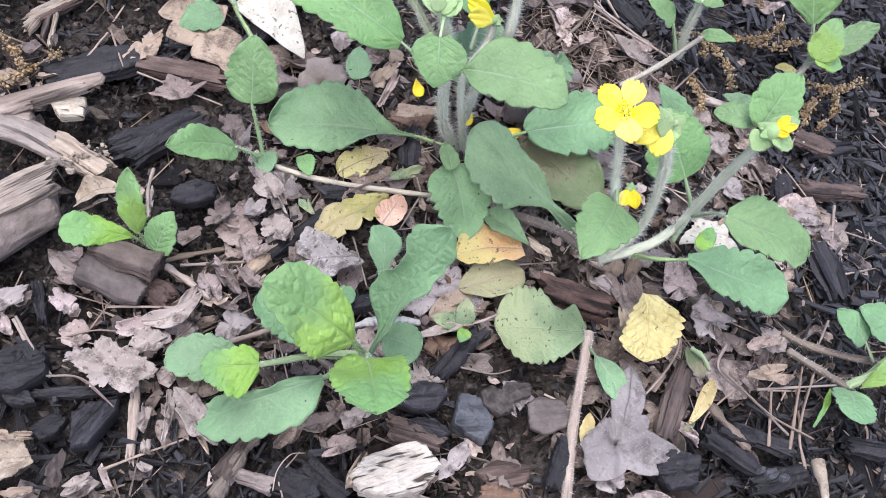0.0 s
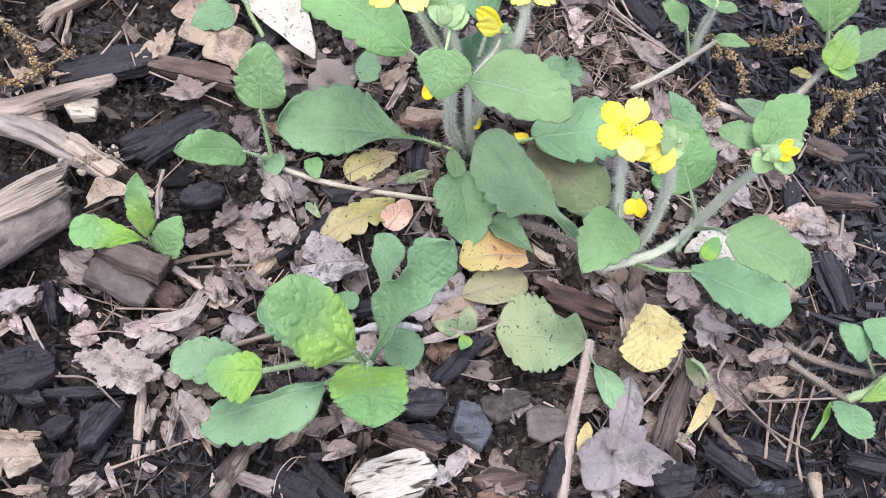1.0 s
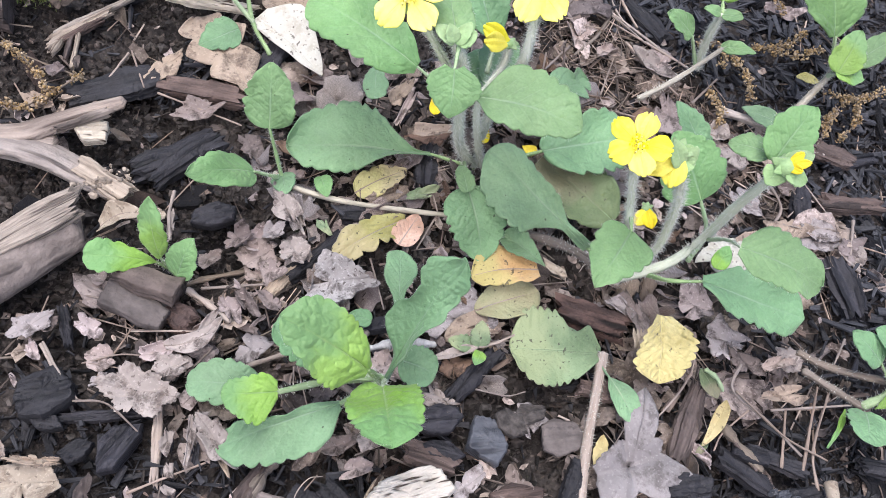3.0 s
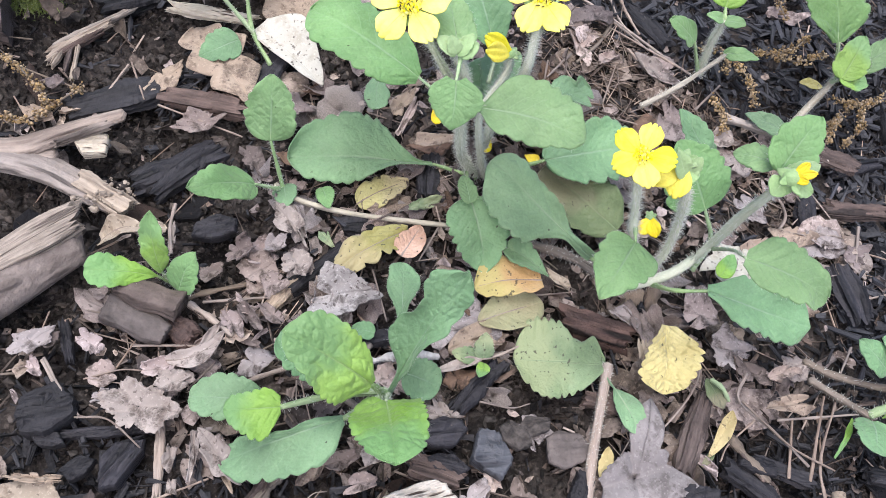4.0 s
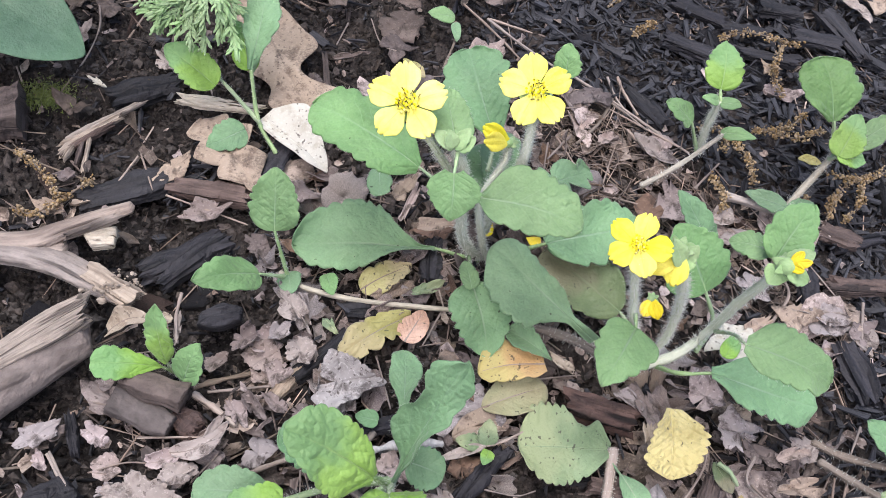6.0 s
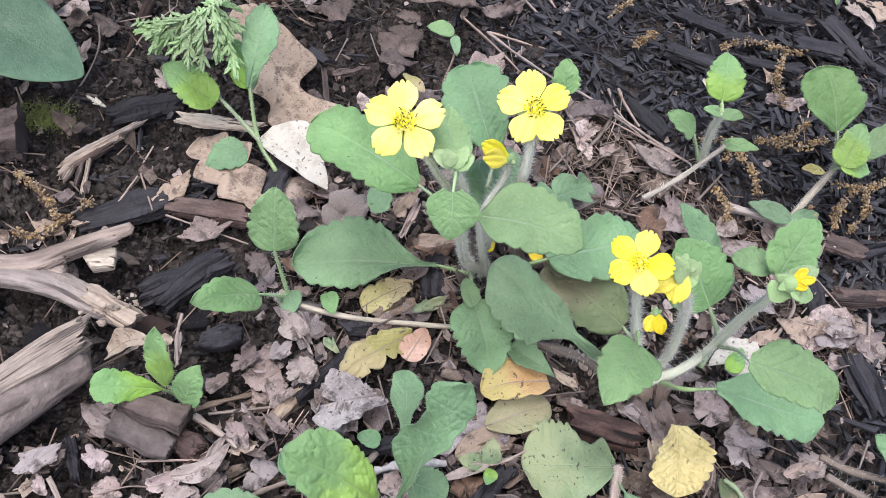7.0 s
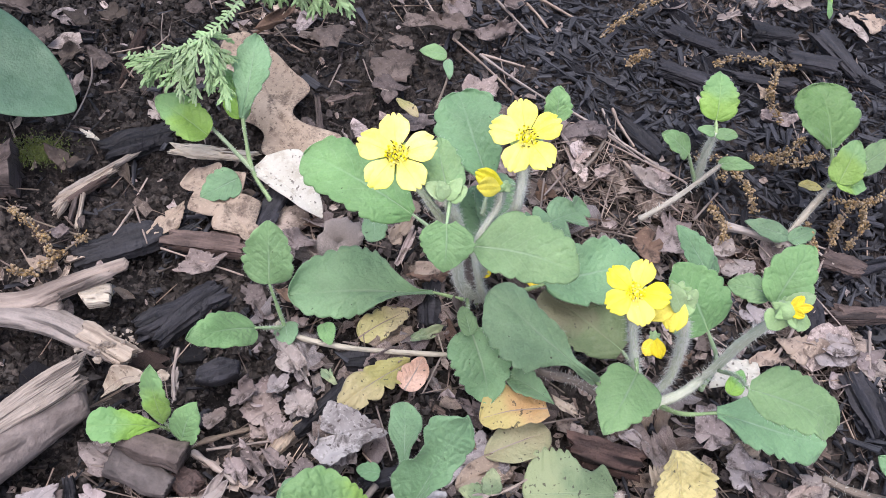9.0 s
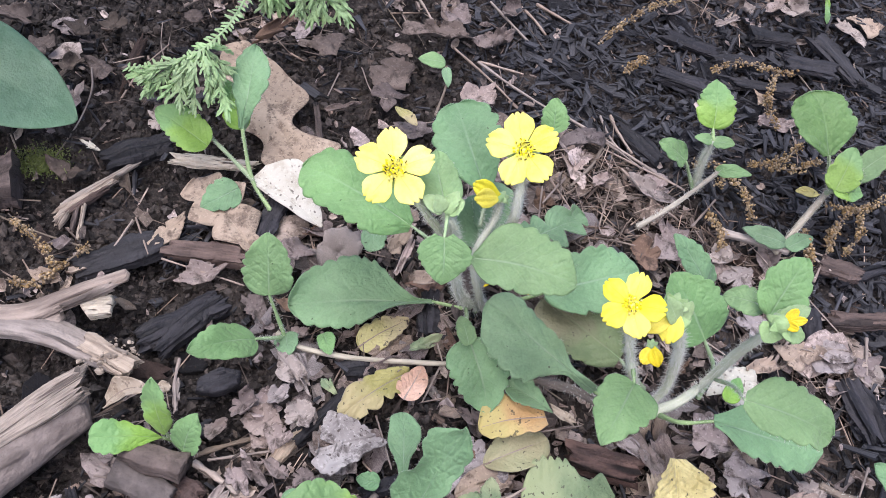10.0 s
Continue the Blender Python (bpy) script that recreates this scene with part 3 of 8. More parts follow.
def hairs(points, r0, r1, per_cm=60, length=0.0016, seed=1, w=0.0001):
    """Short white hairs that stand off a stalk: slim three-sided spikes."""
    line = course(points, 60)
    size = np.linalg.norm(np.diff(line, axis=0), axis=1).sum()
    n = int(size * 100 * per_cm)
    rnd = np.random.RandomState(seed)
    t, s, b = frames_of(line)
    i = rnd.randint(0, 60, n)
    a = rnd.rand(n) * 2 * np.pi
    out = s[i] * np.cos(a)[:, None] + b[i] * np.sin(a)[:, None]
    rad = (r0 + (r1 - r0) * i / 59.0)[:, None]
    foot = line[i] + t[i] * ((rnd.rand(n) - 0.5) * size / 60)[:, None] + out * rad * 0.9
    way = out + t[i] * (rnd.rand(n) * 0.7 - 0.25)[:, None] + rnd.randn(n, 3) * 0.15
    head = foot + way * (length * (0.5 + rnd.rand(n)))[:, None]
    c = np.cross(out, t[i])
    v = np.stack([foot + c * w, foot - c * w * 0.5 + t[i] * w * 0.87, foot - c * w * 0.5 - t[i] * w * 0.87, head], 1).reshape(-1, 3)
    k = np.arange(n)[:, None] * 4
    f = np.concatenate([k + V3([0, 1, 3]), k + V3([1, 2, 3]), k + V3([2, 0, 3])])
    return v, f, np.zeros((len(v), 2))


def chip(a, b, width, high, seed=1, taper=0.25, ragged=0.08, sides=14, n=16, roll=0.0, groove=0.12):
    """A split piece of wood, bark or char: flat-sided, grooved along the grain, ragged at the ends."""
    a, b = V3(a, dtype=float), V3(b, dtype=float)
    r = np.random.RandomState(seed)
    length = np.linalg.norm(b - a)
    x = (b - a) / length
    up = unit(UP - x * (UP @ x))
    s = np.cross(x, up)
    c, d = np.cos(np.radians(roll)), np.sin(np.radians(roll))
    s, up = s * c + up * d, up * c - s * d
    th = np.linspace(0, 2 * np.pi, sides, endpoint=False) + 0.11
    e = 3.0 + 4 * r.rand()
    sq = (np.abs(np.cos(th)) ** e + np.abs(np.sin(th)) ** e) ** (-1 / e)
    gro = 1 + groove * (r.rand(sides) - 0.5) * 2
    u = np.linspace(0, 1, n)
    wave = 1 + 0.10 * np.sin(u * (4 + 5 * r.rand()) + r.rand() * 6) + 0.4 * groove * (r.rand(n) - 0.5)
    fade = wave * (1 - taper * np.abs(u - r.rand()) ** 1.5)
    rag0, rag1 = ((r.rand(sides) - 0.5) * 2 + (r.rand() - 0.5) * 2 * np.cos(th)) * ragged * length, ((r.rand(sides) - 0.5) * 2 + (r.rand() - 0.5) * 2 * np.cos(th)) * ragged * length
    xx = u[:, None] * length + rag0 * (1 - u[:, None]) ** 4 + rag1 * u[:, None] ** 4
    rad = fade[:, None] * (sq * gro)[None] * (1 + 0.6 * groove * (r.rand(n, sides) - 0.5)) * (1 - groove * 1.1 * np.clip(np.sin(th * 3 + r.rand() * 6)[None] + np.sin(th * 7 + r.rand() * 6)[None] * 0.6 + 0.7 * np.sin(u * 4 + r.rand() * 6)[:, None], 0, 1))
    turn, way = np.meshgrid(np.abs(th - np.pi) * 2.0, u * length / width)
    rad = rad * (1 + 1.6 * groove * (grain(turn, way * 0.35, 0.45, seed) - 0.5) + 1.2 * groove * (grain(turn + 9, way, 0.28, seed + 3) - 0.5))
    off = 0.05 * width * np.sin(u * 3.1 + r.rand() * 6)
    g = a + x * xx[..., None] + s * (np.cos(th) * rad * width / 2 + off[:, None])[..., None] + up * (np.sin(th) * rad * high / 2)[..., None]
    v = np.concatenate([g.reshape(-1, 3), [g[0].mean(0) + x * 0.01 * length], [g[-1].mean(0) - x * 0.01 * length]])
    i = np.arange(n * sides).reshape(n, sides)
    j = np.roll(i, -1, axis=1)
    f = np.stack([i[:-1].ravel(), j[:-1].ravel(), j[1:].ravel(), i[1:].ravel()], 1).tolist()
    k = n * sides
    f += [[k, j[0, m], i[0, m]] for m in range(sides)] + [[k + 1, i[-1, m], j[-1, m]] for m in range(sides)]
    uv = np.stack(np.broadcast_arrays(xx + r.rand(), (th * (width + high) / 4)[None] + r.rand()), 2).reshape(-1, 2)
    return v, f, np.concatenate([uv, uv[:1], uv[-1:]])


def slab(a, b, width, high, seed=1, corners=7, nt=44, nr=9, slope=0.12, step=0.25):
    """A flat broken plate of wood, bark or char: cornered outline, worn rim, low ridges along its grain."""
    a, b = V3(a, dtype=float), V3(b, dtype=float)
    r = np.random.RandomState(seed)
    length = np.linalg.norm(b - a)
    x = (b - a) / length
    up = unit(UP - x * (UP @ x))
    s = np.cross(up, x)
    th = np.linspace(0, 2 * np.pi, nt, endpoint=False)
    turn = (np.arange(corners) + r.uniform(-0.28, 0.28, corners)) / corners * 2 * np.pi + r.rand()
    far = r.uniform(0.92, 1.16, corners)
    cx, cy = far * np.cos(turn), far * np.sin(turn)
    out = np.ones(nt)
    for i in range(corners):
        j = (i + 1) % corners
        on = ((th - turn[i]) % (2 * np.pi)) <= (turn[j] - turn[i]) % (2 * np.pi)
        ex, ey = cx[j] - cx[i], cy[j] - cy[i]
        out[on] = (cx[i] * ey - cy[i] * ex) / (np.cos(th[on]) * ey - np.sin(th[on]) * ex + 1e-9)
    out = out * (1 + 0.035 * (r.rand(nt) - 0.5) * 2)
    rho = np.sqrt(np.linspace(0.0004, 1, nr))[:, None]
    px, py = rho * out * np.cos(th), rho * out * np.sin(th)
    ridge = (grain(px * length / width * 0.3 + 31, py + 5, 0.16, seed) - 0.5) * np.clip(rho * 3, 0, 1)
    worn = np.clip((1 - rho) / 0.09, 0, 1) ** 0.5
    top = high * (0.5 + slope * (px * r.uniform(-1, 1) + py * r.uniform(-1, 1)) + step * (py > r.uniform(-0.2, 0.5)) * r.uniform(-0.5, 0.5) + 0.16 * ridge + 0.10 * (grain(px * length / width + 7, py + 9, 0.3, seed + 5) - 0.5)) - high * 0.22 * (1 - worn)
    g = (a + b) / 2 + x * (px * length / 2)[..., None] + s * (py * width / 2)[..., None] + up * top[..., None]
    low = (a + b) / 2 + x * (px[-1] * length * 0.47)[:, None] + s * (py[-1] * width * 0.47)[:, None] - up * high * 0.5
    v = np.concatenate([g.reshape(-1, 3), low, [low.mean(0)]])
    i = np.arange((nr + 1) * nt).reshape(nr + 1, nt)
    j = np.roll(i, -1, axis=1)
    f = np.stack([i[:-1].ravel(), i[1:].ravel(), j[1:].ravel(), j[:-1].ravel()], 1).tolist()
    f += [[j[-1, m], i[-1, m], (nr + 1) * nt] for m in range(nt)] + [list(i[0])]
    uv = np.concatenate([np.stack([px * length / 2, py * width / 2], 2).reshape(-1, 2), np.stack([px[-1] * length / 2, py[-1] * width / 2 + 0.01], 1), [[0, 0]]]) + r.rand(2)
    return v, f, uv


def flake(a, b, width, seed=1, lobes=0, lobe=0.22, rag=0.07, curl=0.34, fold=0.12, nt=50, nr=6, thick=0.0003, tilt=0.0, roll=None, arms=(), core=0.62):
    """A dry leaf or a torn piece of one: ragged outline with bites, crumpled, and rolled up along its length."""
    a, b = V3(a, dtype=float), V3(b, dtype=float)
    r = np.random.RandomState(seed)
    length = np.linalg.norm(b - a)
    x = (b - a) / length
    n = unit(UP - x * (UP @ x))
    s = np.cross(n, x)
    c, d = np.cos(np.radians(tilt)), np.sin(np.radians(tilt))
    s, n = s * c + n * d, n * c - s * d
    th = np.linspace(0, 2 * np.pi, nt + 1)
    p = r.rand(8) * 6.28
    out = np.ones(nt + 1)
    if arms:
        out = np.full(nt + 1, core)
        for way, far, half in arms:
            gap = np.abs((th - np.radians(way) + np.pi) % (2 * np.pi) - np.pi) / np.radians(half)
            out = np.maximum(out, far * (1 - np.clip(gap, 0, 1) * 0.5) * (gap < 1))
    elif lobes:
        out += lobe * (np.abs(np.cos(lobes * th / 2 + p[0])) ** 1.5 * 2 - 1) + lobe * 0.4 * np.cos((lobes * 2 + 1) * th + p[1])
    else:
        m = r.randint(5, 9)
        corner = (np.arange(m) + r.uniform(-0.42, 0.42, m)) / m * 2 * np.pi + r.rand()
        corner = np.sort(corner % (2 * np.pi))
        far = r.uniform(0.6, 1.25, m)
        cx, cy = far * np.cos(corner), far * np.sin(corner)
        for i in range(len(corner)):
            j = (i + 1) % len(corner)
            span = (corner[j] - corner[i]) % (2 * np.pi)
            if span > 2.4:
                continue
            on = ((th - corner[i]) % (2 * np.pi)) <= span
            ex, ey = cx[j] - cx[i], cy[j] - cy[i]
            out[on] = ((cx[i] * ey - cy[i] * ex) / (np.cos(th[on]) * ey - np.sin(th[on]) * ex + 1e-9))
        out = np.clip(out, 0.3, 1.3)
    for k in () if arms else (2, 3, 4, 5, 7):
        out += r.uniform(0.2, 1.0) * 0.07 / k * np.cos(k * th + r.rand() * 6.28)
    for k in range(0 if arms else r.randint(1, 6)):
        gap = np.abs((th - r.rand() * 6.28 + np.pi) % (2 * np.pi) - np.pi)
        out -= r.uniform(0.15, 0.6) * np.clip(1 - gap / r.uniform(0.08, 0.3), 0, 1)
    body = np.clip(1 + 0.75 * (np.convolve(np.concatenate([out[-9:-1], out[:-1], out[:9]]), np.ones(9) / 9, "valid")[4:4 + nt + 1] - 1), 0.4, 1.2) if nt > 20 else out.copy()
    body[-1] = body[0]
    jag = np.where(r.rand(nt + 1) < 0.12, -0.8 * r.rand(nt + 1), 0.6 * (r.rand(nt + 1) - 0.5))
    out += 2 * rag * jag
    out[-1] = out[0]
    far = 1.0 if arms else np.percentile(out, 85)
    out, body = np.clip(out / far, 0.2, 1.25), np.clip(body / far, 0.2, 1.25)
    rho = np.linspace(0.02, 1, nr)[:, None]
    edge = rho ** 9
    reach = rho * (np.minimum(body, out + 0.06) * (1 - edge) + out * edge)
    px, py = reach * np.cos(th), reach * np.sin(th)
    q = np.sqrt(px ** 2 + py ** 2)
    h = curl * q ** 2.2 * (0.45 + np.sin(th * 2 + p[3]) * 0.6 + np.sin(th * 3 + p[4]) * 0.3) + fold * np.abs(py)
    h += 0.11 * np.abs(np.sin(px * 3 + py * 2.4 + p[5])) + 0.08 * np.abs(np.sin(px * 2.4 - py * 5 + p[6])) + 0.03 * np.abs(np.sin(px * 8 + p[1] + py * 5)) + 0.008 * rho * r.randn(*px.shape)
    bend = r.uniform(-1.3, 1.3) if roll is None else roll
    ang = py * bend if abs(bend) > 0.05 else py * 0.05
    k = bend if abs(bend) > 0.05 else 0.05
    yy, zz = np.sin(ang) / k, (1 - np.cos(ang)) / k
    side = width / 2
    g = (a + b) / 2 + x * (px * length / 2)[..., None] + s * (yy * side - np.sin(ang) * h * side)[..., None] + n * (zz * side + (h - 0.08) * np.cos(ang) * (length + width) / 4)[..., None]
    low = (g @ n - ((a + b) / 2) @ n).min()
    g = g - n * min(low + 0.002, 0.0) * 0.7
    return shell(g, np.stack([px * 0.5 + 0.5, py * 0.5 + 0.5], 2), thick)


def petal_grid(base, way, face, length, width, rise, curl, seed=1):
    """One ray petal: narrow foot, broad end with three notched lobes, shallow grooves along it."""
    base = V3(base, dtype=float)
    x, n = unit(V3(way, dtype=float)), V3(face, dtype=float)
    n = unit(n - x * (n @ x))
    s = np.cross(n, x)
    r = np.random.RandomState(seed)
    u, v = np.meshgrid(np.linspace(0, 1, 20), np.linspace(-1, 1, 27), indexing="ij")
    k = np.clip(u / 0.55, 0, 1)
    half = width / 2 * (0.30 + 0.70 * (k * k * (3 - 2 * k))) * (1 - 0.42 * np.clip((u - 0.68) / 0.32, 0, 1) ** 2)
    notch = np.exp(-(((np.abs(v) - r.uniform(0.32, 0.42)) / 0.13) ** 2)) * r.uniform(0.7, 1.3)
    along = length * u * (1 - (0.07 * v ** 2 + 0.16 * v ** 6 + 0.085 * notch) * u ** 5)
    h = length * (rise * u + curl * u * u + 0.06 * np.abs(v) ** 2 * u + 0.018 * np.cos(v * 9.4) * u + 0.02 * np.sin(u * 5 + v * 2 + r.rand() * 6))
    g = base + x * along[..., None] + s * (v * half)[..., None] + n * h[..., None]
    return shell(g, np.stack([u, v * 0.5 + 0.5], 2), 0.0004)


ICO = []
_g = (1 + 5 ** 0.5) / 2
for _a in (-1, 1):
    for _b in (-_g, _g):
        ICO += [(0, _a, _b), (_a, _b, 0), (_b, 0, _a)]
ICO = V3(ICO) / (1 + _g * _g) ** 0.5
ICO_FACES = [(i, j, k) for i in range(12) for j in range(i + 1, 12) for k in range(j + 1, 12)
             if max(np.linalg.norm(ICO[i] - ICO[j]), np.linalg.norm(ICO[j] - ICO[k]), np.linalg.norm(ICO[i] - ICO[k])) < 1.1]
ICO_FACES = V3([(i, j, k) if np.cross(ICO[j] - ICO[i], ICO[k] - ICO[i]) @ ICO[i] > 0 else (i, k, j) for i, j, k in ICO_FACES])


OCT = V3([(1, 0, 0), (-1, 0, 0), (0, 1, 0), (0, -1, 0), (0, 0, 1), (0, 0, -1)], dtype=float)
OCT_FACES = V3([(0, 2, 4), (2, 1, 4), (1, 3, 4), (3, 0, 4), (2, 0, 5), (1, 2, 5), (3, 1, 5), (0, 3, 5)])


def grains(centres, sizes, seed=1, jitter=0.45):
    """Very many tiny angular crumbs in one mesh."""
    r = np.random.RandomState(seed)
    c, z = V3(centres), V3(sizes).reshape(-1, 1, 1)
    turn = r.randn(len(c), 3, 3)
    turn /= np.linalg.norm(turn, axis=2, keepdims=True)
    v = c[:, None] + np.einsum("kj,njl->nkl", OCT, turn) * z * (1 + jitter * (r.rand(len(c), 6, 1) - 0.5) * 2)
    f = (np.arange(len(c))[:, None, None] * 6 + OCT_FACES[None]).reshape(-1, 3)
    return v.reshape(-1, 3), f, (v[..., :2]).reshape(-1, 2)


def lumps(centres, sizes, seed=1, jitter=0.3):
    """Many small uneven grains in one mesh."""
    r = np.random.RandomState(seed)
    c, z = V3(centres), V3(sizes).reshape(-1, 1, 1)
    v = c[:, None] + ICO[None] * z * (1 + jitter * (r.rand(len(c), 12, 1) - 0.5) * 2) * (0.75 + 0.5 * r.rand(len(c), 1, 3))
    f = (np.arange(len(c))[:, None, None] * 12 + ICO_FACES[None]).reshape(-1, 3)
    return v.reshape(-1, 3), f, (v[..., :2]).reshape(-1, 2)


CUBE = V3([(x, y, z) for x in (-0.5, 0.5) for y in (-0.5, 0.5) for z in (-0.5, 0.5)])
CUBE_FACES = V3([(0, 1, 3, 2), (4, 6, 7, 5), (0, 4, 5, 1), (2, 3, 7, 6), (0, 2, 6, 4), (1, 5, 7, 3)])


def slivers(centres, lengths, widths, highs, seed=1, pitch=0.25, heading=None):
    """Many small split shreds in one mesh, lying at random."""
    r = np.random.RandomState(seed)
    n = len(centres)
    dims = np.stack([lengths, widths, highs], 1)[:, None]
    loc = CUBE[None] * dims * (1 + 0.5 * (r.rand(n, 8, 3) - 0.5))
    loc[:, :, 2] += (loc[:, :, 0] / np.maximum(dims[:, :, 0], 1e-9)) ** 2 * dims[:, :, 0] * (r.rand(n, 1) - 0.5) * 0.4
    end = 1 - (1 - r.uniform(0.1, 1.0, (n, 1))) * (CUBE[None, :, 0] > 0)
    loc[:, :, 1] = loc[:, :, 1] * end + dims[:, :, 1] * (r.rand(n, 1) - 0.5) * (CUBE[None, :, 0] > 0)
    loc[:, :, 2] *= 0.4 + 0.6 * end
    yaw = r.rand(n) * 2 * np.pi if heading is None else heading
    pt = r.randn(n) * pitch
    x = np.stack([np.cos(yaw) * np.cos(pt), np.sin(yaw) * np.cos(pt), np.sin(pt)], 1)
    y = np.stack([-np.sin(yaw), np.cos(yaw), r.randn(n) * 0.3], 1)
    y -= x * (x * y).sum(1, keepdims=True)
    y /= np.linalg.norm(y, axis=1, keepdims=True)
    z = np.cross(x, y)
    v = V3(centres)[:, None] + loc[..., :1] * x[:, None] + loc[..., 1:2] * y[:, None] + loc[..., 2:] * z[:, None]
    f = (np.arange(n)[:, None, None] * 8 + CUBE_FACES[None]).reshape(-1, 4)
    uv = np.stack([loc[..., 0] + r.rand(n, 1), loc[..., 1] + loc[..., 2] + r.rand(n, 1)], 2)
    return v.reshape(-1, 3), f, uv.reshape(-1, 2)


# ---- kinds of things ----
STALK = {m: RIB_GREEN if m == "leaf_green" else STALK_GREEN for m in ("leaf_green", "leaf_fresh_green", "leaf_young_green", "leaf_young_and_dull_green", "leaf_dark_green", "leaf_dull_green", "leaf_olive_brown", "leaf_fading_green")}
RIB = {"leaf_green": RIB_GREEN, "leaf_fresh_green": RIB_DULL, "leaf_young_green": RIB_YOUNG, "leaf_young_and_dull_green": RIB_YOUNG, "leaf_dark_green": RIB_DULL, "leaf_dull_green": RIB_DULL, "leaf_olive_brown": RIB_DULL, "leaf_fading_green": LEAF_OLD, "leaf_yellow": LEAF_YELLOW, "leaf_broad_smooth": LEAF_DULL, "dry_leaf_cream": LITTER_CREAM, "dry_leaf_tan": LITTER_TAN, "bract_pale_green": BRACT}


def leaf(plant, base, tip, width, style="ovate", material=LEAF, stalk=None, r=0.0008, stalk_material=None, hairy=True, label="", **how):
    """A leaf of a plant, with its own stalk where that shows."""
    how.setdefault("seed", len(ORIGIN))
    if width < 0.013:
        how.setdefault("nu", 44), how.setdefault("nv", 13)
    g, uv = blade_grid(base, tip, width, style, **how)
    ob = part("leaf", shell(g, uv, 0.0004), material, plant, label)
    if width > 0.008:
        rib = min(0.0005, width * 0.018)
        n = g.shape[0]
        part("midrib", tube(g[1:n * 7 // 10:6, g.shape[1] // 2] - V3([0, 0, rib * 0.3]), rib, rib * 0.12, 7, 26, 0.04), RIB.get(material.name, STALK_GREEN), ob)
        if hairy:
            part("edge_fuzz", rim_hairs(g, seed=len(ORIGIN)), HAIR, ob)
    if stalk:
        line = [*stalk, base]
        part("leaf_stalk", tube(line, r * 1.1, r * 0.6, seed=len(ORIGIN)), stalk_material or STALK.get(material.name, STEM), ob)
        if hairy:
            part("fuzz", hairs(line, r, r, 50, 0.0011, len(ORIGIN), 0.00006), HAIR, ob)
    return ob


def stem(plant, points, r0, r1, material=STEM, hairy=230, label="", n=26, length=0.0020):
    ob = part("stem", tube(points, r0 * 1.15, r1 * 1.15, 12, n, seed=len(ORIGIN)), material, plant, label)
    if hairy:
        part("fuzz", hairs(points, r0, r1, hairy, length, len(ORIGIN)), HAIR, ob, "fine white hairs")
    return ob


def flower(plant, centre, normal, size, spin=0.0, rise=0.12, curl=-0.08, dark=1.0, material=PETAL):
    """An open flower head: five notched ray petals, a disc of small florets, dark anthers, green bracts behind."""
    c, n = V3(centre, dtype=float), unit(V3(normal, dtype=float))
    s = unit(np.cross(n, V3([0.3, 1.0, 0.1])))
    t = np.cross(n, s)
    rnd = np.random.RandomState(len(ORIGIN))
    head = part("flower_head", lumps([c - n * size * 0.05], [size * 0.09], 3, 0.1), BRACT, plant, "open yellow flower with five petals")
    for k in range(5):
        a = np.radians(spin + 72 * k + rnd.uniform(-5, 5))
        way = s * np.cos(a) + t * np.sin(a)
        part("petal", petal_grid(c + way * size * 0.055, way, n, size * 0.455, size * rnd.uniform(0.365, 0.415), rise + rnd.uniform(-0.08, 0.08), curl, k + 5), material, head)
        a += np.radians(36)
        way = s * np.cos(a) + t * np.sin(a)
        part("bract", blade(c - n * size * 0.07, c - n * size * 0.06 + way * size * 0.22, size * 0.12, "ovate", face=n, teeth=0, nu=10, nv=5), BRACT, head)
    k = np.arange(34)
    ang, rad = k * 2.39996, np.sqrt((k + 0.5) / 34) * size * 0.145
    pts = [c + (s * np.cos(p) + t * np.sin(p)) * q + n * size * 0.02 for p, q in zip(ang, rad)]
    part("disc", join(lumps([c], [size * 0.075], 2, 0.15), *[tube([p, p + n * size * rnd.uniform(0.03, 0.06) + rnd.randn(3) * size * 0.008], size * 0.008, size * 0.017, 6, 4) for p in pts]), FLORET, head)
    sel = [p for p in pts if rnd.rand() < 0.5 * dark]
    if sel:
        part("anther_cluster", join(*[tube([p + n * size * 0.04, p + n * size * rnd.uniform(0.09, 0.13) + rnd.randn(3) * size * 0.018], size * 0.007, size * 0.006, 5, 4) for p in sel]), ANTHER, head)
    return head


def side_petals(plant, centre, tips, face, width, cup=0.22, material=PETAL, calyx=0.003):
    """A closing flower seen from its side: a few petals that hang out of a small cup of bracts."""
    c = V3(centre, dtype=float)
    head = part("flower_bud", lumps([c], [calyx], 4, 0.2), BRACT, plant, "closing yellow flower seen from its side")
    for i, tip in enumerate(tips):
        way = V3(tip) - c
        part("petal", petal_grid(c, way, face, np.linalg.norm(way), width, 0.05, -cup, i + 3), material, head)
    for k in range(5):
        w = unit(-(V3(tips).mean(0) - c)) * 0.5 + V3([np.cos(k * 1.26), np.sin(k * 1.26), 0.3])
        part("bract", blade(c - unit(w) * calyx * 0.3, c + unit(w) * calyx * 1.7, calyx * 1.1, "ovate", face=face, teeth=0, nu=12, nv=7), BRACT, head)
    return head


COUNT = [0]


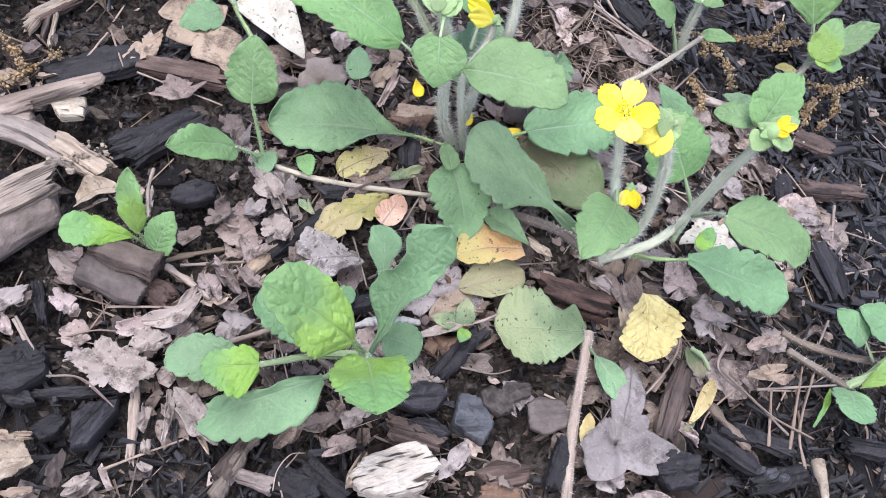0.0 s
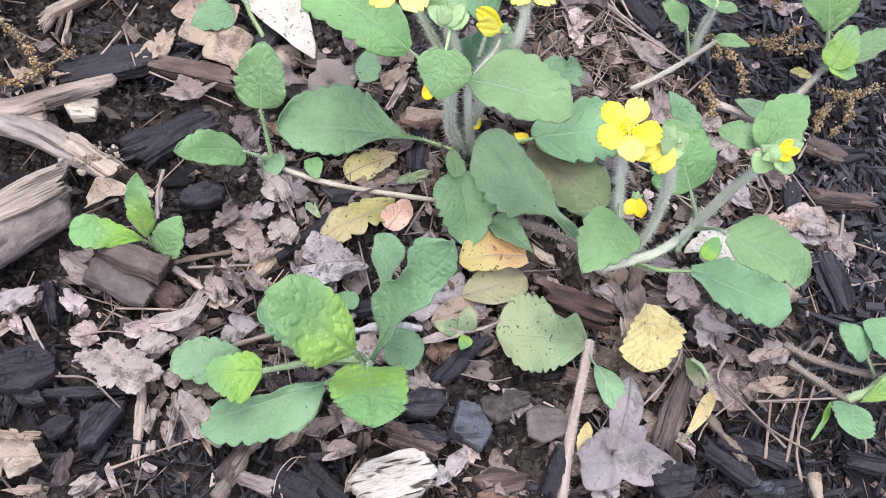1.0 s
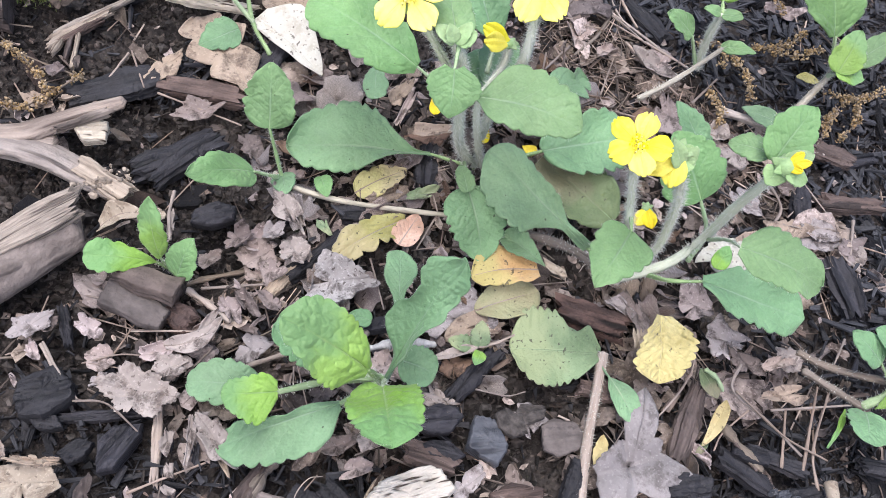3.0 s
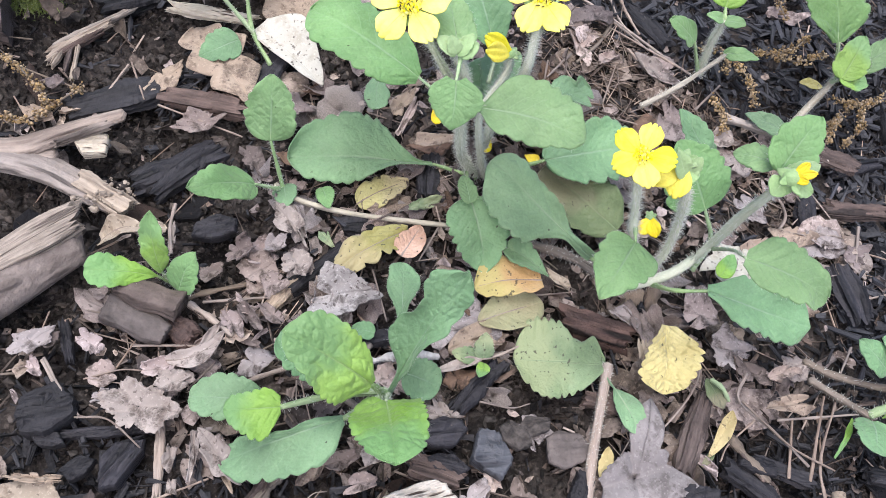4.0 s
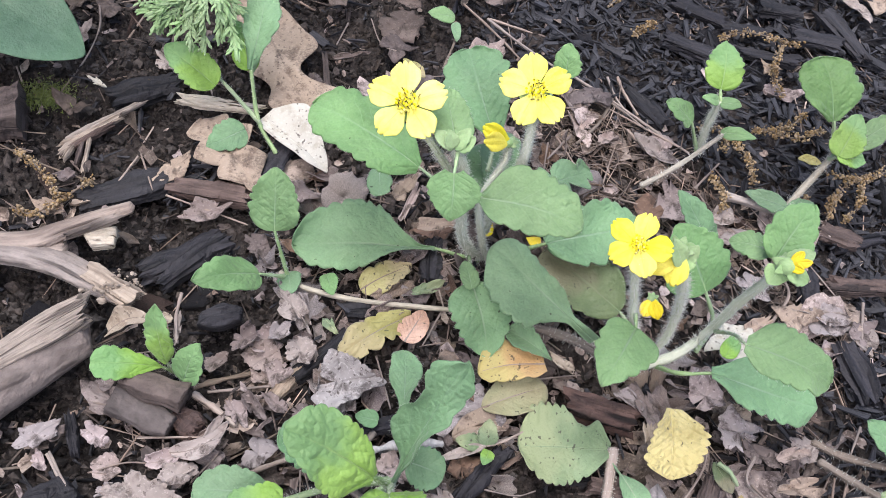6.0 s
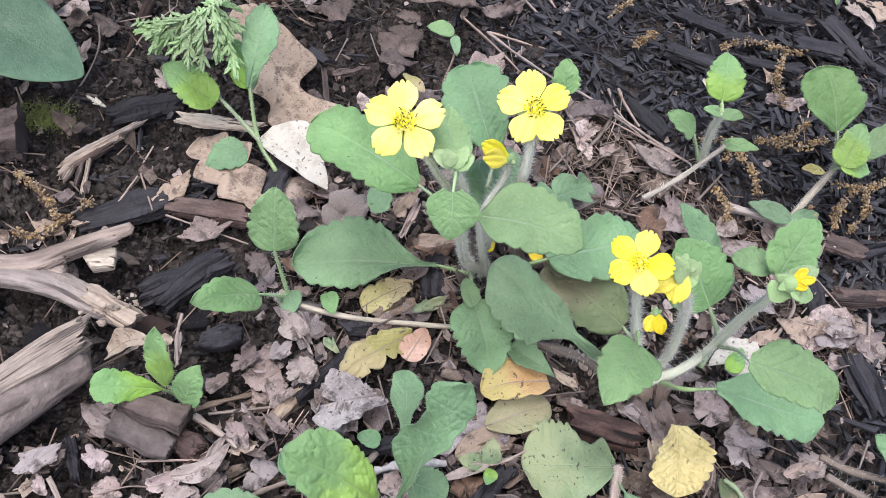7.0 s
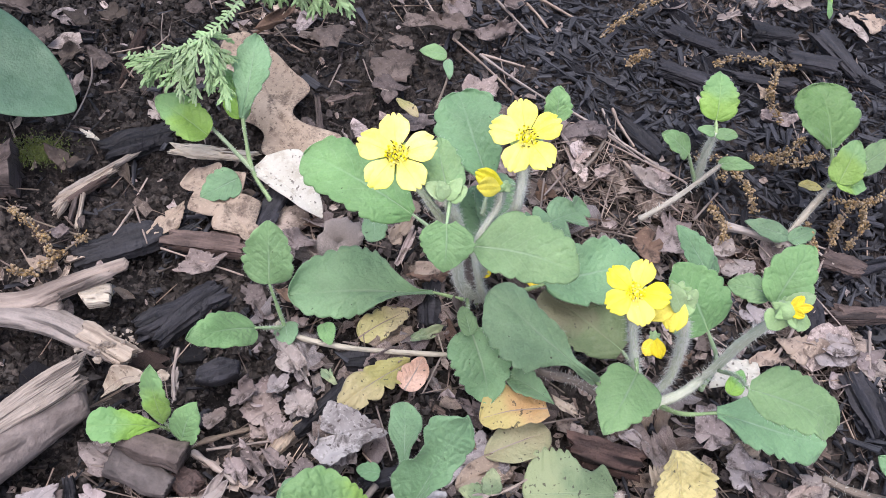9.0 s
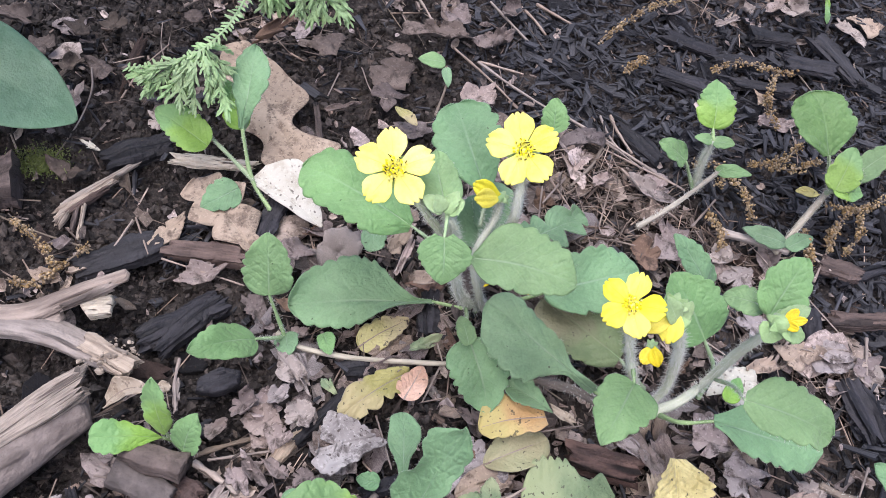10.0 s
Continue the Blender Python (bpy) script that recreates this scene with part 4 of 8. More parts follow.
def fallen(a, b, width, material=LITTER, label="dry curled brown leaf piece on the soil", name="dead_leaf", category="dead leaf", style=None, group="fallen leaves", **how):
    """A fallen leaf: a torn flake, or a whole blade where a style is given."""
    COUNT[0] += 1
    how.setdefault("seed", COUNT[0])
    if not style:
        return single(name, flake(a, b, width, **how), material, label, category, group)
    g, uv = blade_grid(a, b, width, style, **{"face": (0, 0, 1), "cup": 0.12, **how})
    ob = single(name, shell(g, uv, 0.0004), material, label, category, group)
    if width > 0.009 and name == "dead_leaf":
        part("midrib", tube(g[0:-4:8, g.shape[1] // 2], 0.0006, 0.0002, 6, 20, 0.08), RIB.get(material.name, STRAW), ob)
    return ob


def piece(a, b, width, high, material=CHAR, label="black charred wood chip on the soil", name="wood_chip", category="wood chip", group="wood chips", flat=False, **how):
    COUNT[0] += 1
    how.setdefault("seed", COUNT[0])
    if not flat:
        how.setdefault("sides", 24), how.setdefault("n", 24)
    return single(name, (slab if flat else chip)(a, b, width, high, **how), material, label, category, group, smooth=False)


def twig(points, r0, r1=None, material=STRAW, label="thin dry tan straw on the ground", name="straw", category="straw", group="straws and twigs", sides=8, n=22, rough=0.09):
    COUNT[0] += 1
    return single(name, tube(points, r0, r1, sides, n, rough, COUNT[0]), material, label, category, group)


def catkin(points, density=130, spread=0.0017, size=0.00078):
    """A dry fallen catkin: a thread with small golden-brown tufts."""
    COUNT[0] += 1
    r = np.random.RandomState(COUNT[0])
    ob = thing("catkin", points[0], "dry golden-brown tree catkin on black mulch", "catkin", "fallen catkins")
    part("thread", tube(points, 0.0004, 0.0003, 5, 20, 0.2, COUNT[0]), STEM_BROWN, ob)
    line = course(points, 80) + r.randn(80, 3) * 0.0004
    size_all = np.linalg.norm(np.diff(line, axis=0), axis=1).sum()
    n = int(size_all * 100 * density / 4)
    knots = r.rand(max(3, int(size_all * 330)))
    i = np.clip((knots[r.randint(0, len(knots), n)] + r.randn(n) * 0.012) * 79, 0, 79).astype(int)
    part("tassel", lumps(line[i] + r.randn(n, 3) * spread * 0.6, size * (0.35 + 0.65 * r.rand(n)), COUNT[0], 0.5), CATKIN, ob)
    return ob


def fern(foot, spine, tassels, r=0.0007):
    """A crested fern frond: a toothed spine, and side pinnae that fork into curly tassels."""
    ob = thing("fern_frond", foot, "light green crested fern frond with curly tassels", "fern", "fern fronds")
    part("spine", tube(spine, r, r * 0.6, 7, 24), FERN, ob)
    rnd = np.random.RandomState(77 + len(ORIGIN))
    line = course(spine, 46)
    t, s, b = frames_of(line)
    for i in range(1, 46):
        for k in (-1, 1):
            way = unit(s[i] * k + t[i] * 0.5 + UP * 0.1 + rnd.randn(3) * 0.25)
            part("leaflet", blade(line[i], line[i] + way * rnd.uniform(0.0026, 0.0046), 0.0014, "lance", seed=i, nu=10, nv=5, teeth=3, depth=0.25), FERN, ob)
    for start, end in tassels:
        a, e = V3(start), V3(end)
        path = course([a, (a + e) / 2 + rnd.randn(3) * 0.0015 + UP * 0.0015, e], 12)
        geos = [tube(path, 0.0005, 0.0003, 5, 10)]
        for i in range(2, 12):
            d = unit(path[i] - path[i - 1])
            for k in range(3 if i < 10 else 5):
                w = unit(d * 1.1 + rnd.randn(3) * V3([0.5, 0.4, 0.2]))
                ln = rnd.uniform(0.0035, 0.0078)
                geos.append(blade(path[i], path[i] + w * ln, ln * 0.27, "lance", face=(-0.1, -0.5, 0.85), seed=i * 7 + k, nu=10, nv=5, teeth=4, depth=0.3, plain=0.0, wrinkle=0.02, bend=rnd.uniform(-0.15, 0.15)))
        part("pinna", join(*geos), FERN, ob)
    return ob


# ---- ground ----
# Open soil; far-left entries thin the pale litter to stand in for shade.
BARE_AND_SHADED = [(0.000, 0.400, 0.050), (-0.030, 0.345, 0.026), (-0.040, 0.410, 0.045), (0.045, 0.365, 0.030), (0.069, 0.393, 0.055), (-0.022, 0.275, 0.040), (-0.133, 0.447, 0.040), (-0.072, 0.385, 0.038), (-0.006, 0.232, 0.035), (-0.068, 0.448, 0.034), (-0.038, 0.253, 0.030), (-0.084, 0.333, 0.030), (-0.043, 0.441, 0.030), (-0.093, 0.364, 0.030), (-0.037, 0.142, 0.030), (-0.111, 0.349, 0.030), (0.069, 0.449, 0.030), (0.091, 0.420, 0.030), (0.046, 0.457, 0.030), (-0.050, 0.299, 0.026), (0.002, 0.282, 0.025), (-0.056, 0.367, 0.025), (0.121, 0.154, 0.022), (-0.015, 0.373, 0.022), (-0.098, 0.304, 0.022), (-0.075, 0.253, 0.020), (-0.050, 0.166, 0.018), (0.133, 0.167, 0.015), (0.138, 0.133, 0.012)]
# Spots of black mulch; the last two darken the left in place of shade.
CHARRED_AND_SHADED = [(0.042, 0.122, 0.022), (0.013, 0.119, 0.020), (0.215, 0.136, 0.030), (0.247, 0.137, 0.030), (0.279, 0.143, 0.030), (-0.050, 0.147, 0.020), (-0.027, 0.137, 0.020), (0.088, 0.148, 0.014), (0.058, 0.119, 0.020), (-0.026, 0.306, 0.016), (0.008, 0.332, 0.014)]

BROWN = [(0.182, 0.345, 0.020), (0.166, 0.361, 0.020), (0.200, 0.326, 0.022), (0.220, 0.310, 0.020), (0.156, 0.323, 0.024), (0.240, 0.295, 0.020), (0.256, 0.258, 0.022), (0.272, 0.244, 0.020)]


def mulch_mask(x, y):
    """How much black mulch lies at a place: the bed's far side, and spots, two for shade."""
    e = (x - 0.165) * 0.8 + (y - 0.33) * 0.45 + 0.05 * (grain(x, y, 0.06, 3) - 0.5)
    far = np.clip((y - 0.475) / 0.03, 0, 1)
    out = np.clip(e / 0.05, 0, 1) * (1 - 0.5 * far)
    for a, b, r in BROWN:
        out = out * (1 - np.clip(2.2 - 1.6 * np.hypot(x - a, y - b) / r, 0, 1))
    for a, b, r in CHARRED_AND_SHADED:
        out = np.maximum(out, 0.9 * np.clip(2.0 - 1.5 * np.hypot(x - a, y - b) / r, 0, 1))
    return out


def land(x, y):
    """The height of the bare soil."""
    r = np.hypot(x - 0.12, y - 0.3)
    near = np.clip(1.6 - r, 0.0, 1.0)
    z = -0.008 + 0.012 * (grain(x, y, 0.075, 1) - 0.5) + near * (0.007 * (grain(x, y, 0.022, 2) - 0.5) + 0.004 * (grain(x, y, 0.008, 4) - 0.5) + 0.0025 * (grain(x, y, 0.0035, 5) - 0.5))
    return z + 0.3 * np.clip(r - 3.0, 0, 30) / 30 * (grain(x, y, 6.0, 6) - 0.5)


def ground():
    core = np.arange(-0.30, 0.3001, 0.003)
    step, at, tail = 0.004, 0.30, []
    while at < 400:
        at += step
        tail.append(at)
        step *= 1.22
    line = np.concatenate([-V3(tail)[::-1], core, V3(tail)])
    x, y = np.meshgrid(line + 0.12, line + 0.31, indexing="ij")
    n = len(line)
    v = np.stack([x, y, land(x, y)], 2).reshape(-1, 3)
    i = np.arange(n * n).reshape(n, n)
    f = np.stack([i[:-1, :-1].ravel(), i[1:, :-1].ravel(), i[1:, 1:].ravel(), i[:-1, 1:].ravel()], 1)
    ob = new("ground", build_mesh("ground", v, f, v[:, :2], SOIL))
    return tagged(ob, "dark crumbly garden soil under leaf litter and mulch", "ground", "", "structure")


ground()


# ---- things, each at its place ----

plant = thing("flowering_plant", (0.1065, 0.2697, 0.0020), "hairy green plant with two open yellow flowers", "flower", "flowering plants")
stem(plant, [(0.1070, 0.2700, 0.0020), (0.0970, 0.2650, 0.0240), (0.0920, 0.2600, 0.0500), (0.0880, 0.2580, 0.0800), (0.0830, 0.2600, 0.0920)], 0.00200, 0.00160)
stem(plant, [(0.1110, 0.2700, 0.0030), (0.1060, 0.2680, 0.0200), (0.1000, 0.2680, 0.0500), (0.1080, 0.2790, 0.0610), (0.1092, 0.2838, 0.0668)], 0.00160, 0.00085)
stem(plant, [(0.1072, 0.2733, 0.0200), (0.1080, 0.2715, 0.0500), (0.1115, 0.2674, 0.0760), (0.1116, 0.2711, 0.0940), (0.1126, 0.2785, 0.0990)], 0.00174, 0.00149)
stem(plant, [(0.0870, 0.2610, 0.0700), (0.0790, 0.2610, 0.0840), (0.0720, 0.2640, 0.0940), (0.0660, 0.2700, 0.1000)], 0.00140, 0.00120)
flower(plant, (0.0648, 0.2685, 0.1030), (-0.12, -0.42, 0.9), 0.0290, spin=-2)
flower(plant, (0.1112, 0.2785, 0.1040), (-0.05, -0.5, 0.86), 0.0275, spin=6)
side_petals(plant, (0.1093, 0.2840, 0.0680), [(0.0972, 0.2841, 0.0760), (0.0981, 0.2785, 0.0740)], (-0.1728, -0.5939, 0.7858), 0.0078, cup=0.1, material=PETAL_WARM, calyx=0.0022)
leaf(plant, (0.0740, 0.2760, 0.0580), (0.0300, 0.3010, 0.0620), 0.0279, "obov", LEAF, r=0.0009, teeth=9, depth=0.05, bend=0.07, left=(0.12, 0.66, 0.95, 1, 1, 1, 0.94, 0.84, 0.6), right=(0.12, 0.6, 0.9, 1, 1, 1, 0.94, 0.8, 0.55), curve=-0.03, stalk=[(0.0910, 0.2660, 0.0500), (0.0820, 0.2720, 0.0540)])
leaf(plant, (0.1058, 0.2928, 0.0580), (0.0931, 0.3304, 0.0720), 0.0300, "obov", LEAF_DULL, depth=0.05, stalk=[(0.1020, 0.2769, 0.0580)], r=0.00094, teeth=9)
leaf(plant, (0.0830, 0.2490, 0.0900), (0.0830, 0.2370, 0.0780), 0.0200, "heart", LEAF, r=0.00081, bend=0.07, teeth=6, depth=0.03, wrinkle=0.002, back=0.09, left=(0.3, 0.78, 0.96, 1, 0.93, 0.78, 0.58, 0.36, 0.12), stalk=[(0.0843, 0.2575, 0.0920)])
leaf(plant, (0.0950, 0.2510, 0.0740), (0.1320, 0.2380, 0.0770), 0.0326, "ovate", LEAF, r=0.00100, teeth=7, depth=0.05, bend=0.06, cup=0.05, left=(0.12, 0.7, 1, 1, 0.97, 0.9, 0.8, 0.65, 0.4), right=(0.12, 0.5, 0.64, 0.66, 0.62, 0.58, 0.5, 0.42, 0.3), curve=0.03, stalk=[(0.0910, 0.2540, 0.0700)])
leaf(plant, (0.1340, 0.2671, 0.0220), (0.1803, 0.2806, 0.0200), 0.0307, "round", LEAF_DULL, stalk=[(0.1143, 0.2691, 0.0050)], r=0.00123, teeth=8, depth=0.06)
leaf(plant, (0.1238, 0.2877, 0.0260), (0.1588, 0.3092, 0.0220), 0.0215, "round", LEAF_DULL, teeth=5, depth=0.25)
leaf(plant, (0.1071, 0.2885, 0.0240), (0.1075, 0.3109, 0.0340), 0.0228, "round", LEAF_DULL, teeth=5)
leaf(plant, (0.1135, 0.2790, 0.0300), (0.1120, 0.3120, 0.0420), 0.0190, "obov", LEAF_DULL, teeth=6, depth=0.05)
leaf(plant, (0.0838, 0.2593, 0.0930), (0.0797, 0.2822, 0.0970), 0.0160, "ovate", LEAF, teeth=5)
leaf(plant, (0.1264, 0.2970, 0.0930), (0.1269, 0.3068, 0.1020), 0.0113, "ovate", LEAF, stalk=[(0.1144, 0.2794, 0.0920)], r=0.00065, teeth=5)
leaf(plant, (0.0827, 0.2580, 0.0940), (0.0750, 0.2602, 0.0980), 0.0073, "ovate", BRACT, teeth=3)
leaf(plant, (0.0836, 0.2575, 0.0940), (0.0897, 0.2593, 0.0980), 0.0077, "ovate", BRACT, teeth=3)
leaf(plant, (0.0600, 0.3050, 0.0220), (0.0600, 0.2880, 0.0200), 0.0117, "obov", LEAF_DULL, teeth=4, depth=0.05)
leaf(plant, (0.0828, 0.2570, 0.0940), (0.0875, 0.2617, 0.1000), 0.0061, "ovate", BRACT, teeth=3)
leaf(plant, (0.0823, 0.2568, 0.0950), (0.0795, 0.2601, 0.1000), 0.0057, "ovate", BRACT, teeth=3)
leaf(plant, (0.0870, 0.2700, 0.0080), (0.0240, 0.2650, 0.0120), 0.0443, "paddle", LEAF_DARK, r=0.00101, teeth=13, depth=0.035, bend=0.05, right=(0.06, 0.07, 0.35, 0.9, 1, 0.97, 0.84, 0.62, 0.35), left=(0.06, 0.07, 0.12, 0.24, 0.42, 0.54, 0.52, 0.48, 0.3), stalk=[(0.1073, 0.2680, 0.0030)])
leaf(plant, (0.0995, 0.2414, 0.0280), (0.1083, 0.2160, 0.0120), 0.0264, "ovate", LEAF_DARK, stalk=[(0.1020, 0.2688, 0.0080)], r=0.00092, teeth=7, bend=0.05)
leaf(plant, (0.0990, 0.2376, 0.0300), (0.0964, 0.2516, 0.0280), 0.0081, "ovate", LEAF, teeth=4)

plant = thing("flowering_plant", (0.1698, 0.2178, 0.0030), "hairy green plant with one yellow flower and buds", "flower", "flowering plants")
stem(plant, [(0.1699, 0.2173, 0.0040), (0.1633, 0.2162, 0.0320), (0.1519, 0.2137, 0.0660), (0.1435, 0.2132, 0.0920), (0.1443, 0.2194, 0.0950)], 0.00136, 0.00122)
stem(plant, [(0.1692, 0.2167, 0.0030), (0.1767, 0.2178, 0.0280), (0.1738, 0.2179, 0.0520), (0.1673, 0.2149, 0.0740), (0.1633, 0.2150, 0.0860)], 0.00146, 0.00112)
stem(plant, [(0.1684, 0.2161, 0.0050), (0.1858, 0.2178, 0.0180), (0.1945, 0.2210, 0.0360), (0.1923, 0.2170, 0.0660), (0.1878, 0.2087, 0.1000), (0.1882, 0.2072, 0.1100)], 0.00182, 0.00136, hairy=110, length=0.002)
flower(plant, (0.1434, 0.2187, 0.0980), (-0.1, -0.3, 0.95), 0.0228, spin=46, dark=0.25, material=PETAL_WARM)
side_petals(plant, (0.1609, 0.2221, 0.0920), [(0.1493, 0.2141, 0.0900), (0.1576, 0.2102, 0.0880)], (-0.3891, -0.5369, 0.7486), 0.0089, material=PETAL_WARM)
leaf(plant, (0.1615, 0.2171, 0.0900), (0.1563, 0.2222, 0.0980), 0.0072, "ovate", BRACT, teeth=3)
leaf(plant, (0.1625, 0.2182, 0.0900), (0.1657, 0.2215, 0.0960), 0.0057, "ovate", BRACT, teeth=3)
leaf(plant, (0.1619, 0.2172, 0.0900), (0.1658, 0.2174, 0.0920), 0.0054, "ovate", BRACT, teeth=2)
side_petals(plant, (0.1791, 0.2426, 0.0220), [(0.1741, 0.2344, 0.0220), (0.1791, 0.2326, 0.0240)], (-0.3634, -0.4886, 0.7933), 0.0063, material=PETAL_DEEP, calyx=0.0018)
side_petals(plant, (0.1860, 0.2052, 0.1120), [(0.1883, 0.2066, 0.1180), (0.1898, 0.2030, 0.1180), (0.1875, 0.2012, 0.1160)], (-0.4939, -0.5009, 0.7108), 0.0030, material=PETAL_DEEP, calyx=0.0032)
leaf(plant, (0.1548, 0.2089, 0.0580), (0.1400, 0.1868, 0.0540), 0.0227, "heart", LEAF, stalk=[(0.1538, 0.2128, 0.0620)], r=0.00083, teeth=5, depth=0.05, bend=0.08)
leaf(plant, (0.1914, 0.2332, 0.0460), (0.1776, 0.2554, 0.0600), 0.0300, "ovate", LEAF, stalk=[(0.1963, 0.2204, 0.0180), (0.1989, 0.2268, 0.0320)], r=0.00113, teeth=7)
leaf(plant, (0.1857, 0.2110, 0.1060), (0.1982, 0.2272, 0.1160), 0.0171, "ovate", LEAF, teeth=6)
leaf(plant, (0.1870, 0.2153, 0.1040), (0.1762, 0.2235, 0.0980), 0.0108, "ovate", LEAF, teeth=4)
leaf(plant, (0.1844, 0.2058, 0.1100), (0.1814, 0.2018, 0.1060), 0.0082, "ovate", BRACT, teeth=3)
leaf(plant, (0.1854, 0.2037, 0.1120), (0.1925, 0.2009, 0.1100), 0.0078, "ovate", BRACT, teeth=3)
leaf(plant, (0.1850, 0.2057, 0.1120), (0.1963, 0.2111, 0.1120), 0.0063, "ovate", BRACT, teeth=3)
leaf(plant, (0.1840, 0.1930, 0.0800), (0.2140, 0.1820, 0.0760), 0.0235, "ellip", LEAF, r=0.00077, teeth=7, depth=0.05, left=(0.25, 0.75, 1, 1, 1, 0.95, 0.85, 0.7, 0.5), right=(0.2, 0.5, 0.7, 0.75, 0.75, 0.75, 0.7, 0.65, 0.45), stalk=[(0.1950, 0.2188, 0.0400), (0.1904, 0.2062, 0.0620)])
leaf(plant, (0.1970, 0.2070, 0.0260), (0.2440, 0.1970, 0.0180), 0.0255, "ellip", LEAF_DULL, r=0.00109, teeth=8, depth=0.06, left=(0.2, 0.5, 0.9, 1, 1, 1, 0.95, 0.8, 0.5), right=(0.15, 0.4, 0.75, 0.86, 0.9, 0.9, 0.86, 0.75, 0.5), stalk=[(0.1798, 0.2182, 0.0080), (0.1837, 0.2073, 0.0240)])
leaf(plant, (0.1530, 0.2240, 0.0160), (0.1070, 0.2540, 0.0380), 0.0398, "paddle", LEAF_DARK, r=0.0013, teeth=9, depth=0.04, bend=0.05, left=(0.08, 0.09, 0.11, 0.4, 0.95, 1, 0.98, 0.8, 0.5), right=(0.08, 0.09, 0.12, 0.36, 0.42, 0.42, 0.45, 0.46, 0.4), stalk=[(0.1666, 0.2176, 0.0060)])
leaf(plant, (0.2118, 0.2212, 0.0120), (0.2185, 0.2310, 0.0150), 0.0082, "ovate", LEAF_YOUNG, teeth=3)
leaf(plant, (0.1690, 0.2430, 0.0080), (0.1350, 0.2690, 0.0120), 0.0308, "round", LEAF_OLIVE, r=0.0012, teeth=6, depth=0.05, cup=0.12, left=(0.3, 0.65, 0.85, 0.95, 1, 1, 1, 0.95, 0.8), stalk=[(0.1788, 0.2298, 0.0050)])
leaf(plant, (0.1350, 0.2160, 0.0120), (0.1160, 0.2270, 0.0160), 0.0114, "spat", LEAF_DARK, teeth=4, cup=0.7)
stem(plant, [(0.1659, 0.2186, 0.0040), (0.1470, 0.2265, 0.0100), (0.1231, 0.2347, 0.0080)], 0.00195, 0.00171, hairy=60, material=STEM_BROWN)

plant = thing("young_plant", (0.0225, 0.2522, 0.0030), "young green plant with three toothed leaves", "plant", "young plants")
leaf(plant, (0.0183, 0.2555, 0.0360), (0.0179, 0.2720, 0.0560), 0.0210, "ovate", LEAF, stalk=[(0.0234, 0.2518, 0.0060)], r=0.00091, teeth=6)
leaf(plant, (0.0135, 0.2403, 0.0270), (-0.0092, 0.2271, 0.0420), 0.0163, "ovate", LEAF, stalk=[(0.0227, 0.2518, 0.0060)], r=0.00090, teeth=6)
leaf(plant, (0.0235, 0.2529, 0.0080), (0.0258, 0.2428, 0.0080), 0.0109, "ovate", LEAF_DULL, teeth=4)
leaf(plant, (0.0395, 0.2532, 0.0080), (0.0428, 0.2426, 0.0090), 0.0081, "ovate", LEAF, teeth=4)
stem(plant, [(0.0197, 0.2539, 0.0060), (0.0297, 0.2473, 0.0060), (0.0490, 0.2436, 0.0050), (0.0707, 0.2418, 0.0050), (0.0945, 0.2403, 0.0060)], 0.00109, 0.00097, hairy=0, material=STEM_PALE)

plant = thing("seedling", (-0.0164, 0.2064, 0.0040), "small seedling with three bright green leaves", "plant", "young plants")
leaf(plant, (-0.0185, 0.2058, 0.0140), (-0.0214, 0.2168, 0.0400), 0.0106, "lance", LEAF_YOUNG, stalk=[(-0.0162, 0.2058, 0.0050)], r=0.00085, teeth=6, depth=0.05)
leaf(plant, (-0.0202, 0.2048, 0.0120), (-0.0449, 0.2015, 0.0200), 0.0140, "spat", LEAF_YOUNG, stalk=[(-0.0162, 0.2058, 0.0050)], r=0.00085, teeth=7, depth=0.05)
leaf(plant, (-0.0116, 0.1993, 0.0120), (-0.0052, 0.2087, 0.0260), 0.0131, "ovate", LEAF, stalk=[(-0.0162, 0.2058, 0.0050)], r=0.00085, teeth=5, depth=0.05)

plant = thing("young_plant", (0.0699, 0.1663, 0.0040), "low rosette plant with bright and dull green leaves", "plant", "young plants")
leaf(plant, (0.0610, 0.1560, 0.0400), (0.0310, 0.1640, 0.0620), 0.0258, "round", LEAF_TURN, r=0.0016, teeth=11, depth=0.04, bull=0.017, nu=110, nv=61, veins=5.0, plain=0.1, right=(0.2, 0.5, 0.75, 0.9, 0.95, 0.98, 0.97, 0.8, 0.5), left=(0.2, 0.6, 0.95, 1, 0.95, 0.85, 0.7, 0.55, 0.4), stalk=[(0.0690, 0.1607, 0.0140)])
leaf(plant, (0.0518, 0.1637, 0.0220), (0.0282, 0.1758, 0.0300), 0.0179, "round", LEAF_DULL, teeth=7)
leaf(plant, (0.0680, 0.1590, 0.0120), (0.0900, 0.1880, 0.0660), 0.0236, "spat", LEAF_DULL, r=0.0018, teeth=9, depth=0.05, plain=0.4, nu=96, nv=31, left=(0.06, 0.07, 0.08, 0.12, 0.3, 0.78, 1, 0.92, 0.6, 0.56, 0.85, 0.95, 0.6), right=(0.06, 0.07, 0.08, 0.12, 0.24, 0.2, 0.2, 0.4, 0.66, 0.62, 0.68, 0.6, 0.35), stalk=[(0.0695, 0.1641, 0.0080)])
leaf(plant, (0.0710, 0.1780, 0.0400), (0.0720, 0.2080, 0.0300), 0.0127, "ellip", LEAF_DULL, teeth=4, depth=0.05, left=(0.2, 0.25, 0.4, 0.75, 0.97, 1, 0.95, 0.8, 0.5))
leaf(plant, (0.0640, 0.1880, 0.0080), (0.0550, 0.1900, 0.0080), 0.0075, "ovate", LEAF_DULL, teeth=3)
